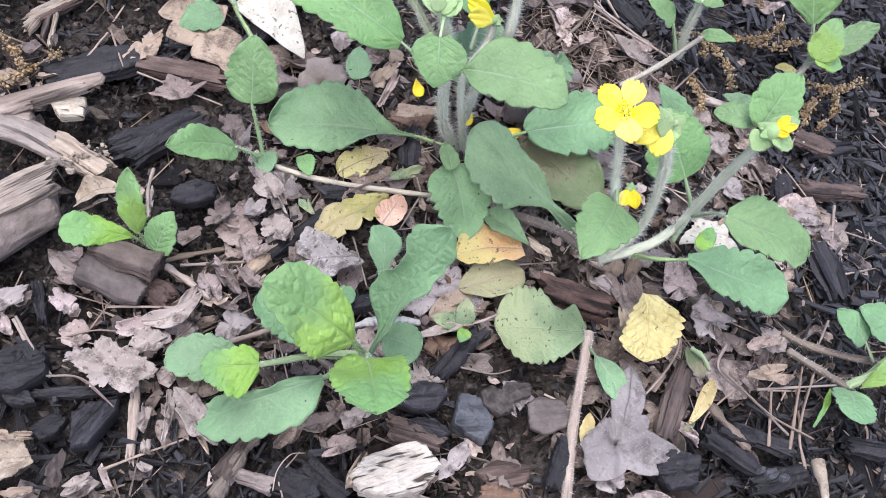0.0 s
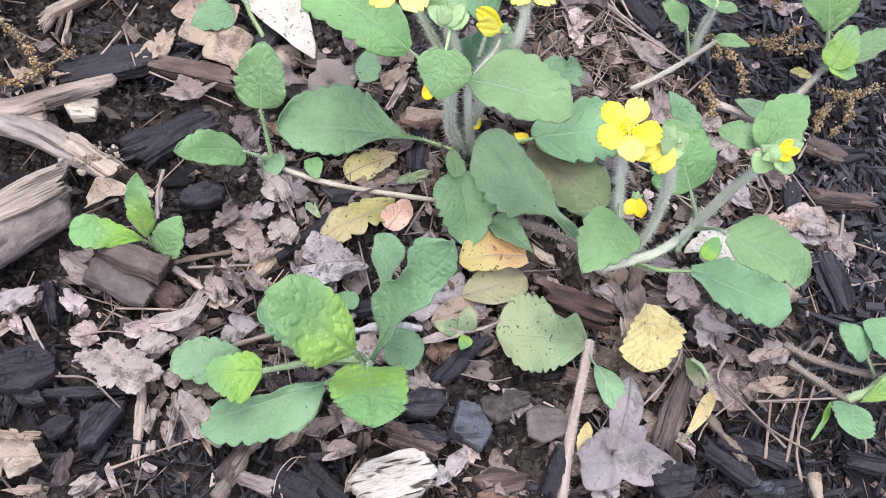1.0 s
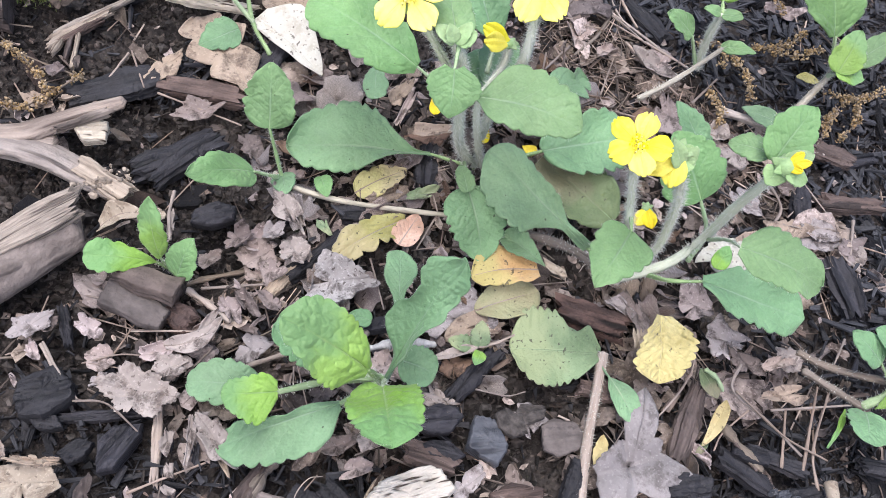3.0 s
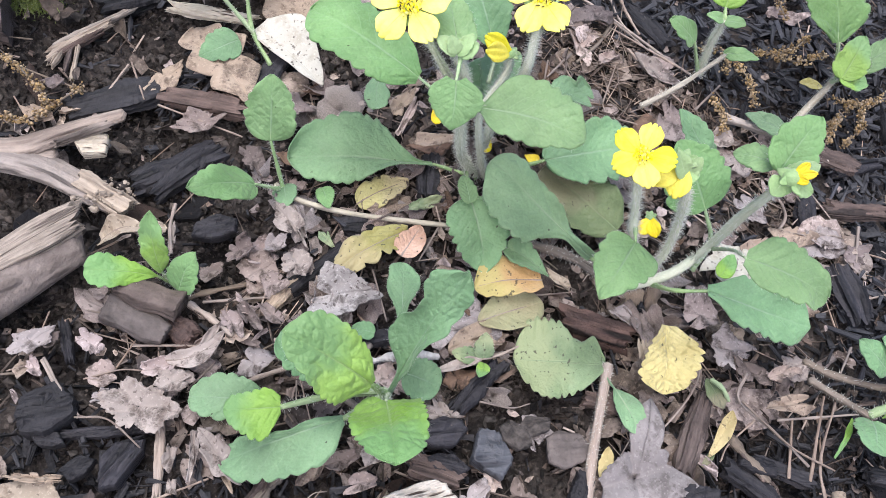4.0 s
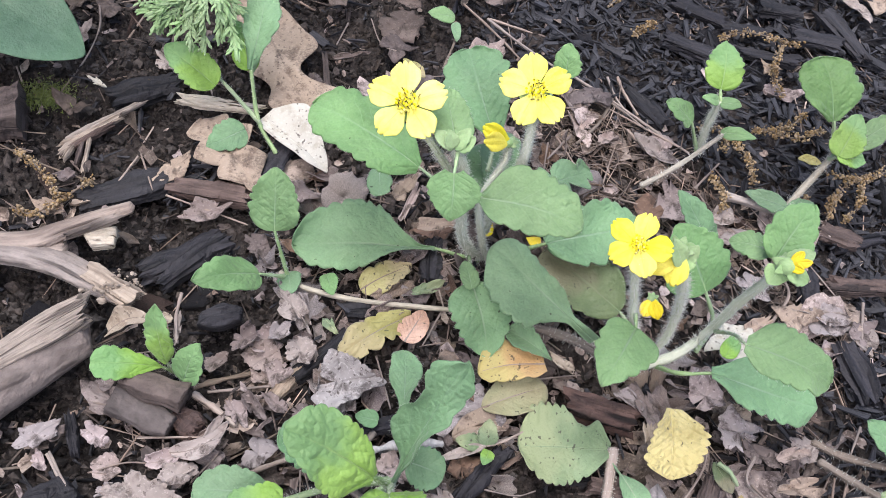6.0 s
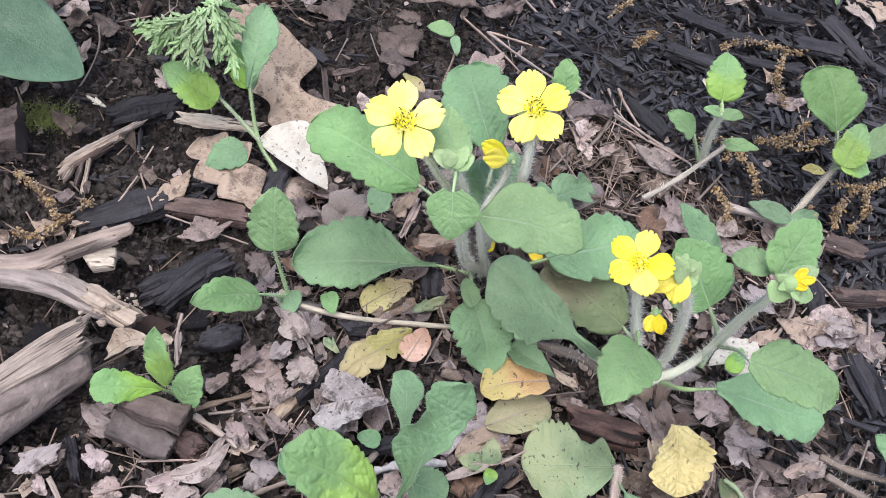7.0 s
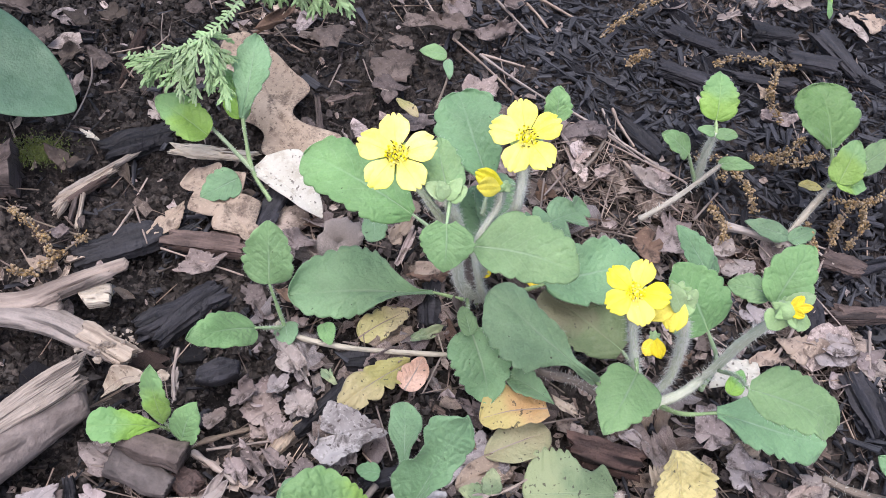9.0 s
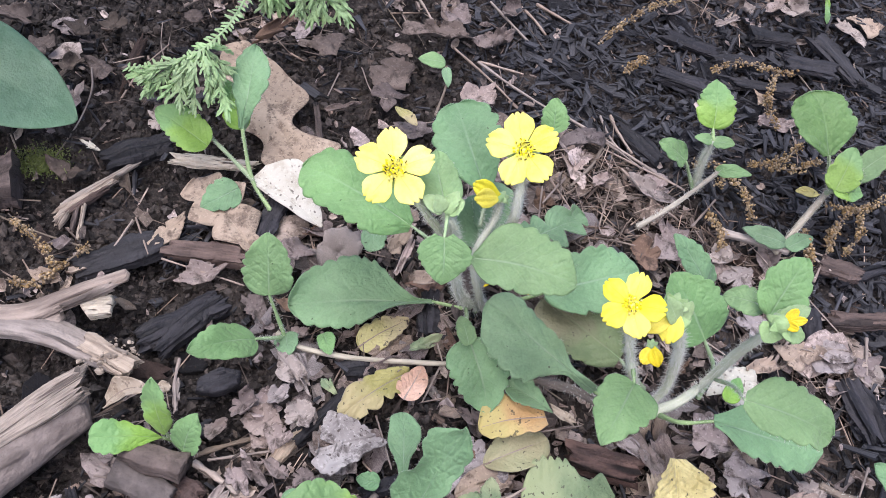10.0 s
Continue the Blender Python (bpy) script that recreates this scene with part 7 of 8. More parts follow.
fallen((0.0937, 0.1856, 0.0030), (0.1156, 0.1893, 0.0030), 0.0104, LITTER_TAN)
fallen((0.0892, 0.1964, 0.0030), (0.1066, 0.2062, 0.0030), 0.0153, LITTER_GREY)
fallen((0.0914, 0.1747, 0.0030), (0.1040, 0.1708, 0.0030), 0.0112, LITTER_RUST)
fallen((0.2531, 0.2522, 0.0030), (0.2817, 0.2452, 0.0030), 0.0125, LITTER_PALE)
fallen((0.2794, 0.2431, 0.0030), (0.2907, 0.2331, 0.0030), 0.0118, LITTER_PALE)
fallen((-0.0164, 0.1651, 0.0030), (-0.0030, 0.1682, 0.0030), 0.0091, LITTER)
fallen((0.0805, 0.1899, 0.0030), (0.1154, 0.1965, 0.0030), 0.0176, LITTER_GREY)
fallen((0.0128, 0.2082, 0.0030), (0.0241, 0.2041, 0.0030), 0.0124, LITTER)
fallen((0.0120, 0.1785, 0.0030), (0.0253, 0.1702, 0.0030), 0.0132, LITTER_GREY)
fallen((0.0676, 0.1731, 0.0030), (0.0809, 0.1646, 0.0030), 0.0140, LITTER)
fallen((0.0529, 0.2041, 0.0030), (0.0492, 0.1911, 0.0030), 0.0090, LITTER_GREY)
fallen((0.0803, 0.2039, 0.0030), (0.0709, 0.2136, 0.0030), 0.0087, LITTER)
fallen((0.0789, 0.1531, 0.0030), (0.0641, 0.1523, 0.0030), 0.0080, LITTER_GREY)
fallen((0.0938, 0.1198, 0.0030), (0.1086, 0.1307, 0.0030), 0.0121, LITTER_GREY)
fallen((0.1183, 0.1553, 0.0030), (0.1336, 0.1493, 0.0030), 0.0118, LITTER_GREY)
fallen((0.1732, 0.2120, 0.0030), (0.1807, 0.1912, 0.0030), 0.0128, LITTER)
fallen((0.1624, 0.2056, 0.0030), (0.1770, 0.2015, 0.0030), 0.0131, LITTER_GREY)
fallen((0.1198, 0.1904, 0.0030), (0.0965, 0.1849, 0.0030), 0.0074, LITTER_TAN)
fallen((0.2014, 0.1367, 0.0030), (0.1890, 0.1475, 0.0030), 0.0103, LITTER)
fallen((0.2149, 0.1832, 0.0030), (0.2321, 0.1792, 0.0030), 0.0111, LITTER)
fallen((0.2353, 0.1820, 0.0030), (0.2527, 0.1885, 0.0030), 0.0106, LITTER_PALE)
fallen((-0.0283, 0.1665, 0.0030), (-0.0425, 0.1700, 0.0030), 0.0084, LITTER)
fallen((-0.0566, 0.1646, 0.0030), (-0.0623, 0.1730, 0.0030), 0.0072, LITTER)
fallen((-0.0186, 0.2168, 0.0030), (-0.0187, 0.2342, 0.0030), 0.0026, LITTER_PALE)
fallen((0.0743, 0.1665, 0.0030), (0.0609, 0.1774, 0.0030), 0.0092, LITTER)
fallen((0.1083, 0.1985, 0.0030), (0.0943, 0.2078, 0.0030), 0.0106, LITTER_GREY)
fallen((0.0384, 0.1902, 0.0030), (0.0294, 0.1944, 0.0030), 0.0072, LITTER)
fallen((0.1050, 0.1546, 0.0030), (0.0767, 0.1598, 0.0030), 0.0069, LITTER_PALE)
fallen((0.0690, 0.1332, 0.0030), (0.0531, 0.1284, 0.0030), 0.0082, LITTER)
fallen((0.1151, 0.1310, 0.0030), (0.1294, 0.1190, 0.0030), 0.0154, LITTER)
fallen((0.0944, 0.2213, 0.0030), (0.1111, 0.2120, 0.0030), 0.0111, LITTER)
fallen((0.1570, 0.1040, 0.0040), (0.1750, 0.1670, 0.0070), 0.0709, LITTER_ASH, arms=[(0, 1.0, 24), (-81, 0.66, 40), (-121, 0.52, 40), (155, 0.6, 50), (112, 0.46, 50), (-35, 0.5, 34)], core=0.3, nt=120, nr=9, rag=0.015, roll=0.06, curl=0.02, fold=0.02, seed=11, label='large grey-mauve lobed leaf lying flat on soil')
fallen((0.1515, 0.1235, 0.0030), (0.1696, 0.1225, 0.0030), 0.0133, LITTER_GREY, seed=13, rag=0.04, roll=0.3, curl=0.1, label='slate-grey damp leaf piece on soil')
piece((-0.0120, 0.1497, 0.0020), (-0.0095, 0.1231, 0.0020), 0.0034, 0.0030, STEM_TAN, seed=51, groove=0.08, taper=0.1, label='tan split stalk lying on soil')
fallen((-0.0065, 0.1439, 0.0050), (-0.0065, 0.1317, 0.0050), 0.0076, LITTER_PALE, seed=14, roll=0.9, label='cream crumpled leaf scrap on soil')
fallen((-0.0066, 0.1301, 0.0050), (-0.0028, 0.1244, 0.0050), 0.0036, LITTER_PALE, seed=15, label='cream crumpled leaf scrap on soil')
fallen((0.0021, 0.1486, 0.0070), (0.0012, 0.1287, 0.0070), 0.0046, LITTER_PALE, seed=52, roll=1.3, rag=0.05, curl=0.1, label='pale curled leaf strip on soil')
fallen((0.0073, 0.1477, 0.0070), (0.0001, 0.1439, 0.0070), 0.0055, LITTER_PALE, seed=53, roll=1.0, label='pale curled leaf strip on soil')
fallen((0.0045, 0.1465, 0.0040), (0.0160, 0.1262, 0.0040), 0.0097, LITTER_TAN, seed=54, roll=0.4, rag=0.05, label='tan-pink folded leaf piece on soil')
fallen((-0.0072, 0.1218, 0.0040), (-0.0009, 0.1190, 0.0040), 0.0040, LITTER_PALE, seed=57, roll=0.8, label='small pale leaf tip on soil')
fallen((-0.0650, 0.1180, 0.0060), (-0.0370, 0.1220, 0.0080), 0.0193, LITTER_BUFF, seed=16, roll=0.25, rag=0.03, curl=0.1, nt=90, nr=8, label='thick buff dead leaf with a torn notch')
fallen((-0.0590, 0.1280, 0.0100), (-0.0360, 0.1270, 0.0100), 0.0059, LITTER_TAN, seed=17, roll=0.8, rag=0.14, nt=80, label='crumbling tan edge of a dead leaf')
fallen((-0.0486, 0.1094, 0.0050), (-0.0347, 0.1116, 0.0050), 0.0056, LITTER_TAN, seed=55, roll=1.2, label='curled tan leaf edge on soil')
fallen((-0.0282, 0.1095, 0.0040), (-0.0186, 0.1165, 0.0040), 0.0090, LITTER_PALE, seed=18, roll=0.4, rag=0.03, label='pale rounded dry leaf scrap')
fallen((-0.0450, 0.2210, 0.0060), (-0.0280, 0.2240, 0.0140), 0.0100, LITTER_BUFF, style='lance', teeth=0, cup=0.6, curve=0.16, wrinkle=0.01, left=(0.5, 0.8, 1, 1, 0.9, 0.8, 0.7, 0.6, 0.4), label='curled cream dead leaf beside seedling')
fallen((-0.0260, 0.2270, 0.0100), (-0.0190, 0.2260, 0.0100), 0.0070, LITTER_BUFF, seed=334, roll=1.0, rag=0.05, label='curled cream end of a dead leaf')
fallen((0.2225, 0.1654, 0.0060), (0.2464, 0.1678, 0.0060), 0.0127, LITTER_TAN, seed=19, roll=0.9, curl=0.3, label='brown crumpled leaf on soil')
fallen((0.2276, 0.1777, 0.0060), (0.2424, 0.1838, 0.0060), 0.0113, LITTER, seed=20, roll=0.9, curl=0.3, label='brown crumpled leaf on soil')
fallen((-0.0360, 0.1570, 0.0060), (-0.0040, 0.1530, 0.0060), 0.0259, LITTER_PALE, arms=[(4, 1.0, 50), (176, 0.95, 60), (62, 0.8, 50), (-50, 0.95, 46), (118, 0.9, 44), (-110, 0.8, 50)], core=0.6, seed=331, rag=0.08, roll=0.25, curl=0.1, fold=0.05, nt=120, nr=10, label='pale pinkish lacy leaf with torn edges')
fallen((0.0776, 0.4515, 0.0030), (0.1174, 0.4426, 0.0030), 0.0242, LITTER)
fallen((0.1157, 0.4352, 0.0030), (0.1395, 0.4499, 0.0030), 0.0227, LITTER)
fallen((0.1017, 0.4726, 0.0030), (0.1139, 0.4497, 0.0030), 0.0196, LITTER)
fallen((0.0582, 0.4052, 0.0030), (0.0848, 0.4267, 0.0030), 0.0181, LITTER_DARK_AND_SHADED)
fallen((0.1067, 0.3951, 0.0030), (0.1283, 0.4056, 0.0030), 0.0191, LITTER)
fallen((0.0570, 0.4060, 0.0030), (0.0763, 0.3908, 0.0030), 0.0144, LITTER_DARK_AND_SHADED)
fallen((0.0276, 0.4429, 0.0030), (0.0468, 0.4266, 0.0030), 0.0181, LITTER_DARK_AND_SHADED)
fallen((0.0321, 0.3842, 0.0030), (0.0536, 0.3914, 0.0030), 0.0070, LITTER)
fallen((-0.1022, 0.3994, 0.0030), (-0.0915, 0.4165, 0.0030), 0.0180, LITTER_DARK_AND_SHADED)
fallen((-0.0887, 0.4167, 0.0030), (-0.0746, 0.4013, 0.0030), 0.0112, LITTER_DARK_AND_SHADED)
fallen((-0.0818, 0.4343, 0.0030), (-0.0782, 0.4480, 0.0030), 0.0166, LITTER_DARK_AND_SHADED)
fallen((-0.1176, 0.4187, 0.0030), (-0.1082, 0.4279, 0.0030), 0.0162, LITTER_DARK_AND_SHADED)
fallen((-0.1005, 0.4329, 0.0030), (-0.0935, 0.4422, 0.0030), 0.0157, LITTER_DARK_AND_SHADED)
fallen((-0.0446, 0.4554, 0.0030), (-0.0374, 0.4468, 0.0030), 0.0105, LITTER_DARK_AND_SHADED)
fallen((-0.0832, 0.3588, 0.0030), (-0.0712, 0.3516, 0.0030), 0.0061, LITTER_CREAM)
fallen((-0.0547, 0.3733, 0.0030), (-0.0391, 0.3704, 0.0030), 0.0160, LITTER_PALE)
fallen((-0.0886, 0.3341, 0.0030), (-0.0804, 0.3448, 0.0030), 0.0195, LITTER_DARK_AND_SHADED)
fallen((-0.0421, 0.3005, 0.0030), (-0.0252, 0.3153, 0.0030), 0.0124, LITTER_TAN)
fallen((-0.0268, 0.2799, 0.0030), (-0.0054, 0.2864, 0.0030), 0.0150, LITTER)
fallen((-0.0876, 0.2841, 0.0030), (-0.0746, 0.2786, 0.0030), 0.0130, LITTER_TAN)
fallen((-0.0831, 0.2961, 0.0030), (-0.0740, 0.2994, 0.0030), 0.0126, LITTER)
fallen((0.0163, 0.2993, 0.0030), (0.0298, 0.2874, 0.0030), 0.0224, LITTER)
fallen((0.0205, 0.2753, 0.0030), (0.0311, 0.2640, 0.0030), 0.0156, LITTER_RUST)
fallen((0.0042, 0.2635, 0.0030), (0.0135, 0.2693, 0.0030), 0.0169, LITTER)
fallen((0.0761, 0.2797, 0.0030), (0.0972, 0.2848, 0.0030), 0.0089, LITTER_RUST)
fallen((0.0684, 0.3010, 0.0030), (0.0793, 0.3144, 0.0030), 0.0115, LITTER)
fallen((0.1681, 0.3802, 0.0030), (0.1737, 0.3648, 0.0030), 0.0209, LITTER)
fallen((0.1600, 0.3641, 0.0030), (0.1662, 0.3421, 0.0030), 0.0164, LITTER)
fallen((0.1707, 0.3423, 0.0030), (0.1822, 0.3501, 0.0030), 0.0159, LITTER)
fallen((0.2009, 0.3364, 0.0030), (0.2127, 0.3516, 0.0030), 0.0116, LITTER)
fallen((0.1883, 0.3504, 0.0030), (0.2115, 0.3297, 0.0030), 0.0190, LITTER_PALE)
fallen((0.2250, 0.2963, 0.0030), (0.2360, 0.3065, 0.0030), 0.0136, LITTER_PALE)
fallen((0.2286, 0.2868, 0.0030), (0.2474, 0.2937, 0.0030), 0.0128, LITTER_PALE)
fallen((0.2078, 0.2958, 0.0030), (0.2179, 0.2896, 0.0030), 0.0090, LITTER_RUST)
fallen((0.1965, 0.3119, 0.0030), (0.2156, 0.3058, 0.0030), 0.0248, LITTER)
fallen((0.1829, 0.2982, 0.0030), (0.2005, 0.3021, 0.0030), 0.0188, LITTER_RUST)
fallen((0.2585, 0.2511, 0.0030), (0.2771, 0.2400, 0.0030), 0.0162, LITTER_GREY)
fallen((0.2299, 0.2683, 0.0030), (0.2435, 0.2567, 0.0030), 0.0166, LITTER_GREY)
fallen((0.2858, 0.4885, 0.0030), (0.2907, 0.4787, 0.0030), 0.0148, LITTER_PALE)
fallen((0.3108, 0.4855, 0.0030), (0.3321, 0.4821, 0.0030), 0.0276, LITTER_PALE)
fallen((0.2626, 0.4664, 0.0030), (0.2826, 0.4755, 0.0030), 0.0078, LITTER_PALE)
fallen((0.3534, 0.4787, 0.0030), (0.3786, 0.4757, 0.0030), 0.0186, LITTER_TAN)
fallen((0.3473, 0.4834, 0.0030), (0.3564, 0.4540, 0.0030), 0.0097, LITTER_PALE)
fallen((0.2745, 0.4072, 0.0030), (0.2859, 0.4123, 0.0030), 0.0098, LITTER_TAN)
fallen((0.1318, 0.4703, 0.0030), (0.1484, 0.4668, 0.0030), 0.0250, LITTER)
fallen((0.0685, 0.4304, 0.0030), (0.0812, 0.4358, 0.0030), 0.0127, LITTER_DARK_AND_SHADED)
fallen((0.0314, 0.2584, 0.0030), (0.0268, 0.2528, 0.0030), 0.0105, LITTER)
fallen((-0.1413, 0.4472, 0.0030), (-0.1223, 0.4399, 0.0030), 0.0235, LITTER_DARK_AND_SHADED)
fallen((0.2793, 0.3418, 0.0060), (0.2918, 0.3398, 0.0060), 0.0063, LEAF_YELLOW, style='lance', teeth=0, label='small pale yellow bud scale on mulch')
fallen((0.3437, 0.5008, 0.0080), (0.3349, 0.4706, 0.0080), 0.0036, LEAF_YOUNG, style='lance', teeth=0, name='green_shoot', category='shoot', group='', label='small green shoot in mulch')
catkin([(0.1876, 0.4428, 0.0070), (0.2063, 0.4612, 0.0070), (0.2244, 0.4765, 0.0070), (0.2458, 0.4865, 0.0070)])
catkin([(0.2530, 0.4266, 0.0070), (0.2708, 0.4333, 0.0070), (0.3012, 0.4263, 0.0070)])
catkin([(0.2905, 0.4247, 0.0070), (0.2796, 0.4038, 0.0070), (0.2802, 0.3837, 0.0070)])
catkin([(0.2581, 0.3573, 0.0070), (0.2752, 0.3605, 0.0070), (0.2933, 0.3748, 0.0070)])
catkin([(0.2639, 0.3591, 0.0070), (0.2799, 0.3546, 0.0070), (0.2971, 0.3615, 0.0070)])
catkin([(0.2945, 0.3323, 0.0070), (0.3099, 0.3300, 0.0070), (0.3317, 0.3389, 0.0070)])
catkin([(0.3040, 0.3291, 0.0070), (0.2911, 0.3152, 0.0070), (0.2855, 0.3048, 0.0070)])
catkin([(0.3085, 0.3314, 0.0070), (0.3067, 0.3165, 0.0070), (0.2929, 0.3017, 0.0070)])
catkin([(0.2447, 0.3506, 0.0070), (0.2508, 0.3355, 0.0070), (0.2496, 0.3234, 0.0070)])
catkin([(0.2280, 0.3246, 0.0070), (0.2325, 0.3131, 0.0070), (0.2268, 0.3010, 0.0070)])
catkin([(0.2764, 0.3161, 0.0070), (0.2746, 0.2959, 0.0070)])
catkin([(0.2017, 0.4225, 0.0070), (0.2097, 0.4307, 0.0070), (0.2167, 0.4330, 0.0070)])
catkin([(-0.1038, 0.3117, 0.0070), (-0.0868, 0.2963, 0.0070), (-0.0774, 0.2836, 0.0070)])
catkin([(-0.0671, 0.2940, 0.0070), (-0.0847, 0.2760, 0.0070), (-0.0965, 0.2771, 0.0070)])
catkin([(0.2276, 0.3566, 0.0070), (0.2400, 0.3572, 0.0070), (0.2382, 0.3422, 0.0070)])
piece((0.2252, 0.1253, 0.0030), (0.2305, 0.1272, 0.0030), 0.0045, 0.0070, SLATE, name='pebble', category='pebble', group='pebbles', flat=True, corners=9, nt=24, nr=7, label='small rounded grey pebble in the mulch')
piece((0.2307, 0.1241, 0.0030), (0.2349, 0.1256, 0.0030), 0.0033, 0.0070, SLATE, name='pebble', category='pebble', group='pebbles', flat=True, corners=9, nt=24, nr=7, label='small rounded grey pebble in the mulch')
piece((0.2222, 0.1269, 0.0030), (0.2253, 0.1279, 0.0030), 0.0027, 0.0070, SLATE, name='pebble', category='pebble', group='pebbles', flat=True, corners=9, nt=24, nr=7, label='small rounded grey pebble in the mulch')
twig([(0.2046, 0.1574, 0.0040), (0.2124, 0.1472, 0.0040), (0.2211, 0.1361, 0.0040)], 0.00182, 0.00182, STEM_BROWN, name='twig', category='twig', rough=0.2, label='dark brown twig on the soil')
twig([(0.0200, 0.1113, 0.0040), (0.0261, 0.1241, 0.0040), (0.0319, 0.1333, 0.0040)], 0.00267, 0.00191, STEM_BROWN, name='twig', category='twig', rough=0.2, label='thick brown twig half buried in mulch')
fallen((0.0335, 0.1999, 0.0050), (0.0651, 0.2093, 0.0050), 0.0281, LITTER_LICHEN, seed=80, rag=0.05, curl=0.08, roll=0.3, nt=80, nr=9, label='whitish speckled dry leaf with torn edges')
fallen((0.2641, 0.2548, 0.0050), (0.2779, 0.2391, 0.0050), 0.0212, LITTER_GREY, seed=72, rag=0.03, roll=0.3, curl=0.1, label='smooth grey-mauve dead leaf on soil')
fallen((0.2449, 0.2409, 0.0050), (0.2639, 0.2543, 0.0050), 0.0126, LITTER_TAN, seed=73, rag=0.06, label='crumpled pink-brown dead leaf on soil')
fallen((0.2278, 0.2389, 0.0040), (0.2448, 0.2447, 0.0040), 0.0118, LITTER_TAN, seed=74, label='crumpled pink-brown dead leaf on soil')
fallen((0.2810, 0.2452, 0.0040), (0.2921, 0.2375, 0.0040), 0.0152, LITTER, seed=75, label='crumpled brown dead leaf on mulch')
twig([(0.1635, 0.3878, 0.0040), (0.1850, 0.3708, 0.0040), (0.2037, 0.3541, 0.0040), (0.2200, 0.3408, 0.0040)], 0.00083, 0.00057, STRAW)
twig([(0.1880, 0.3905, 0.0040), (0.1901, 0.3797, 0.0040), (0.1957, 0.3643, 0.0040)], 0.00098, 0.00067, STRAW)
twig([(0.1600, 0.3410, 0.0040), (0.1738, 0.3564, 0.0040), (0.1843, 0.3762, 0.0040)], 0.00086, 0.00086, STEM_BROWN, name='twig', category='twig', label='thin brown twig on crumbly soil')
fallen((0.0180, 0.2464, 0.0060), (0.0354, 0.2268, 0.0060), 0.0145, LITTER_PALE, seed=101, rag=0.08, roll=0.6, label='pale torn leaf strip on soil')
fallen((0.0013, 0.2149, 0.0060), (0.0166, 0.2271, 0.0060), 0.0155, LITTER, seed=102, roll=0.7, label='crumpled brown leaf piece on litter')
fallen((0.0108, 0.2079, 0.0050), (0.0254, 0.2198, 0.0050), 0.0152, LITTER, seed=103, roll=-0.6, label='crumpled brown leaf piece on litter')
fallen((0.0248, 0.2139, 0.0070), (0.0383, 0.2179, 0.0070), 0.0134, LITTER_PALE, seed=104, roll=0.4, label='pale pinkish leaf piece on litter')
fallen((0.0168, 0.2205, 0.0070), (0.0275, 0.2286, 0.0070), 0.0111, LITTER_GREY, seed=105, roll=0.8, label='grey-mauve leaf piece on litter')
fallen((-0.0085, 0.2082, 0.0050), (0.0040, 0.2140, 0.0050), 0.0089, LITTER, seed=106, label='crumpled brown leaf piece on litter')
fallen((-0.0020, 0.1744, 0.0060), (0.0057, 0.1891, 0.0060), 0.0093, LITTER_PALE, seed=107, roll=1.3, label='pale curled leaf on litter')
fallen((0.0190, 0.1973, 0.0050), (0.0304, 0.1907, 0.0050), 0.0102, LITTER, seed=108, roll=0.8, label='crumpled brown leaf piece on litter')
fallen((0.0037, 0.1972, 0.0040), (0.0138, 0.1838, 0.0040), 0.0084, LITTER, seed=109, label='torn brown leaf piece on litter')
twig([(-0.0085, 0.1977, 0.0040), (0.0005, 0.1920, 0.0040), (0.0094, 0.1854, 0.0040)], 0.00143, 0.00110, STEM_TAN, name='twig', category='twig', rough=0.15, label='short tan twig lying on litter')
twig([(-0.0124, 0.1985, 0.0040), (-0.0014, 0.2031, 0.0040), (0.0126, 0.2074, 0.0040)], 0.00132, 0.00088, STEM_BROWN, name='twig', category='twig', rough=0.15, label='brown twig lying on litter')
twig([(-0.0198, 0.2421, 0.0040), (-0.0203, 0.2305, 0.0040), (-0.0181, 0.2190, 0.0040)], 0.00075, 0.00071, STRAW, label='thin curved dry straw on soil')
twig([(0.0372, 0.2202, 0.0040), (0.0414, 0.2079, 0.0040), (0.0454, 0.1973, 0.0040)], 0.00056, 0.00038, STRAW)
fallen((-0.0589, 0.1768, 0.0050), (-0.0523, 0.1819, 0.0050), 0.0093, LITTER, seed=121, roll=0.6, label='crumpled brown leaf piece on litter')
fallen((-0.0130, 0.1730, 0.0070), (0.0070, 0.1850, 0.0090), 0.0103, LITTER_PALE, style='lance', teeth=0, cup=0.5, wrinkle=0.01, curve=-0.16, left=(0.3, 0.5, 0.6, 0.6, 0.55, 0.5, 0.4, 0.3, 0.12), right=(0.3, 0.6, 0.9, 1, 1, 0.85, 0.65, 0.4, 0.12), label='pointed tan curled leaf on litter')
fallen((-0.0223, 0.1678, 0.0060), (-0.0073, 0.1723, 0.0060), 0.0100, LITTER, seed=122, roll=0.7, label='crumpled brown leaf piece on litter')
fallen((-0.0027, 0.1688, 0.0070), (-0.0133, 0.1614, 0.0070), 0.0098, LITTER_PALE, seed=123, roll=-0.5, label='pale torn leaf piece on litter')
fallen((-0.0150, 0.1600, 0.0090), (-0.0030, 0.1670, 0.0090), 0.0110, LITTER_PALE, seed=332, rag=0.1, roll=0.4, curl=0.1, nt=80, label='pale torn leaf piece on litter')
fallen((-0.0375, 0.1564, 0.0050), (-0.0290, 0.1612, 0.0050), 0.0088, LITTER_GREY, seed=125, label='grey-mauve leaf piece on litter')
fallen((-0.0466, 0.1823, 0.0050), (-0.0353, 0.1741, 0.0050), 0.0080, LITTER, seed=126, label='crumpled brown leaf piece on litter')
fallen((0.0096, 0.1991, 0.0050), (0.0194, 0.1877, 0.0050), 0.0101, LITTER, seed=127, roll=0.8, label='crumpled brown leaf piece on litter')
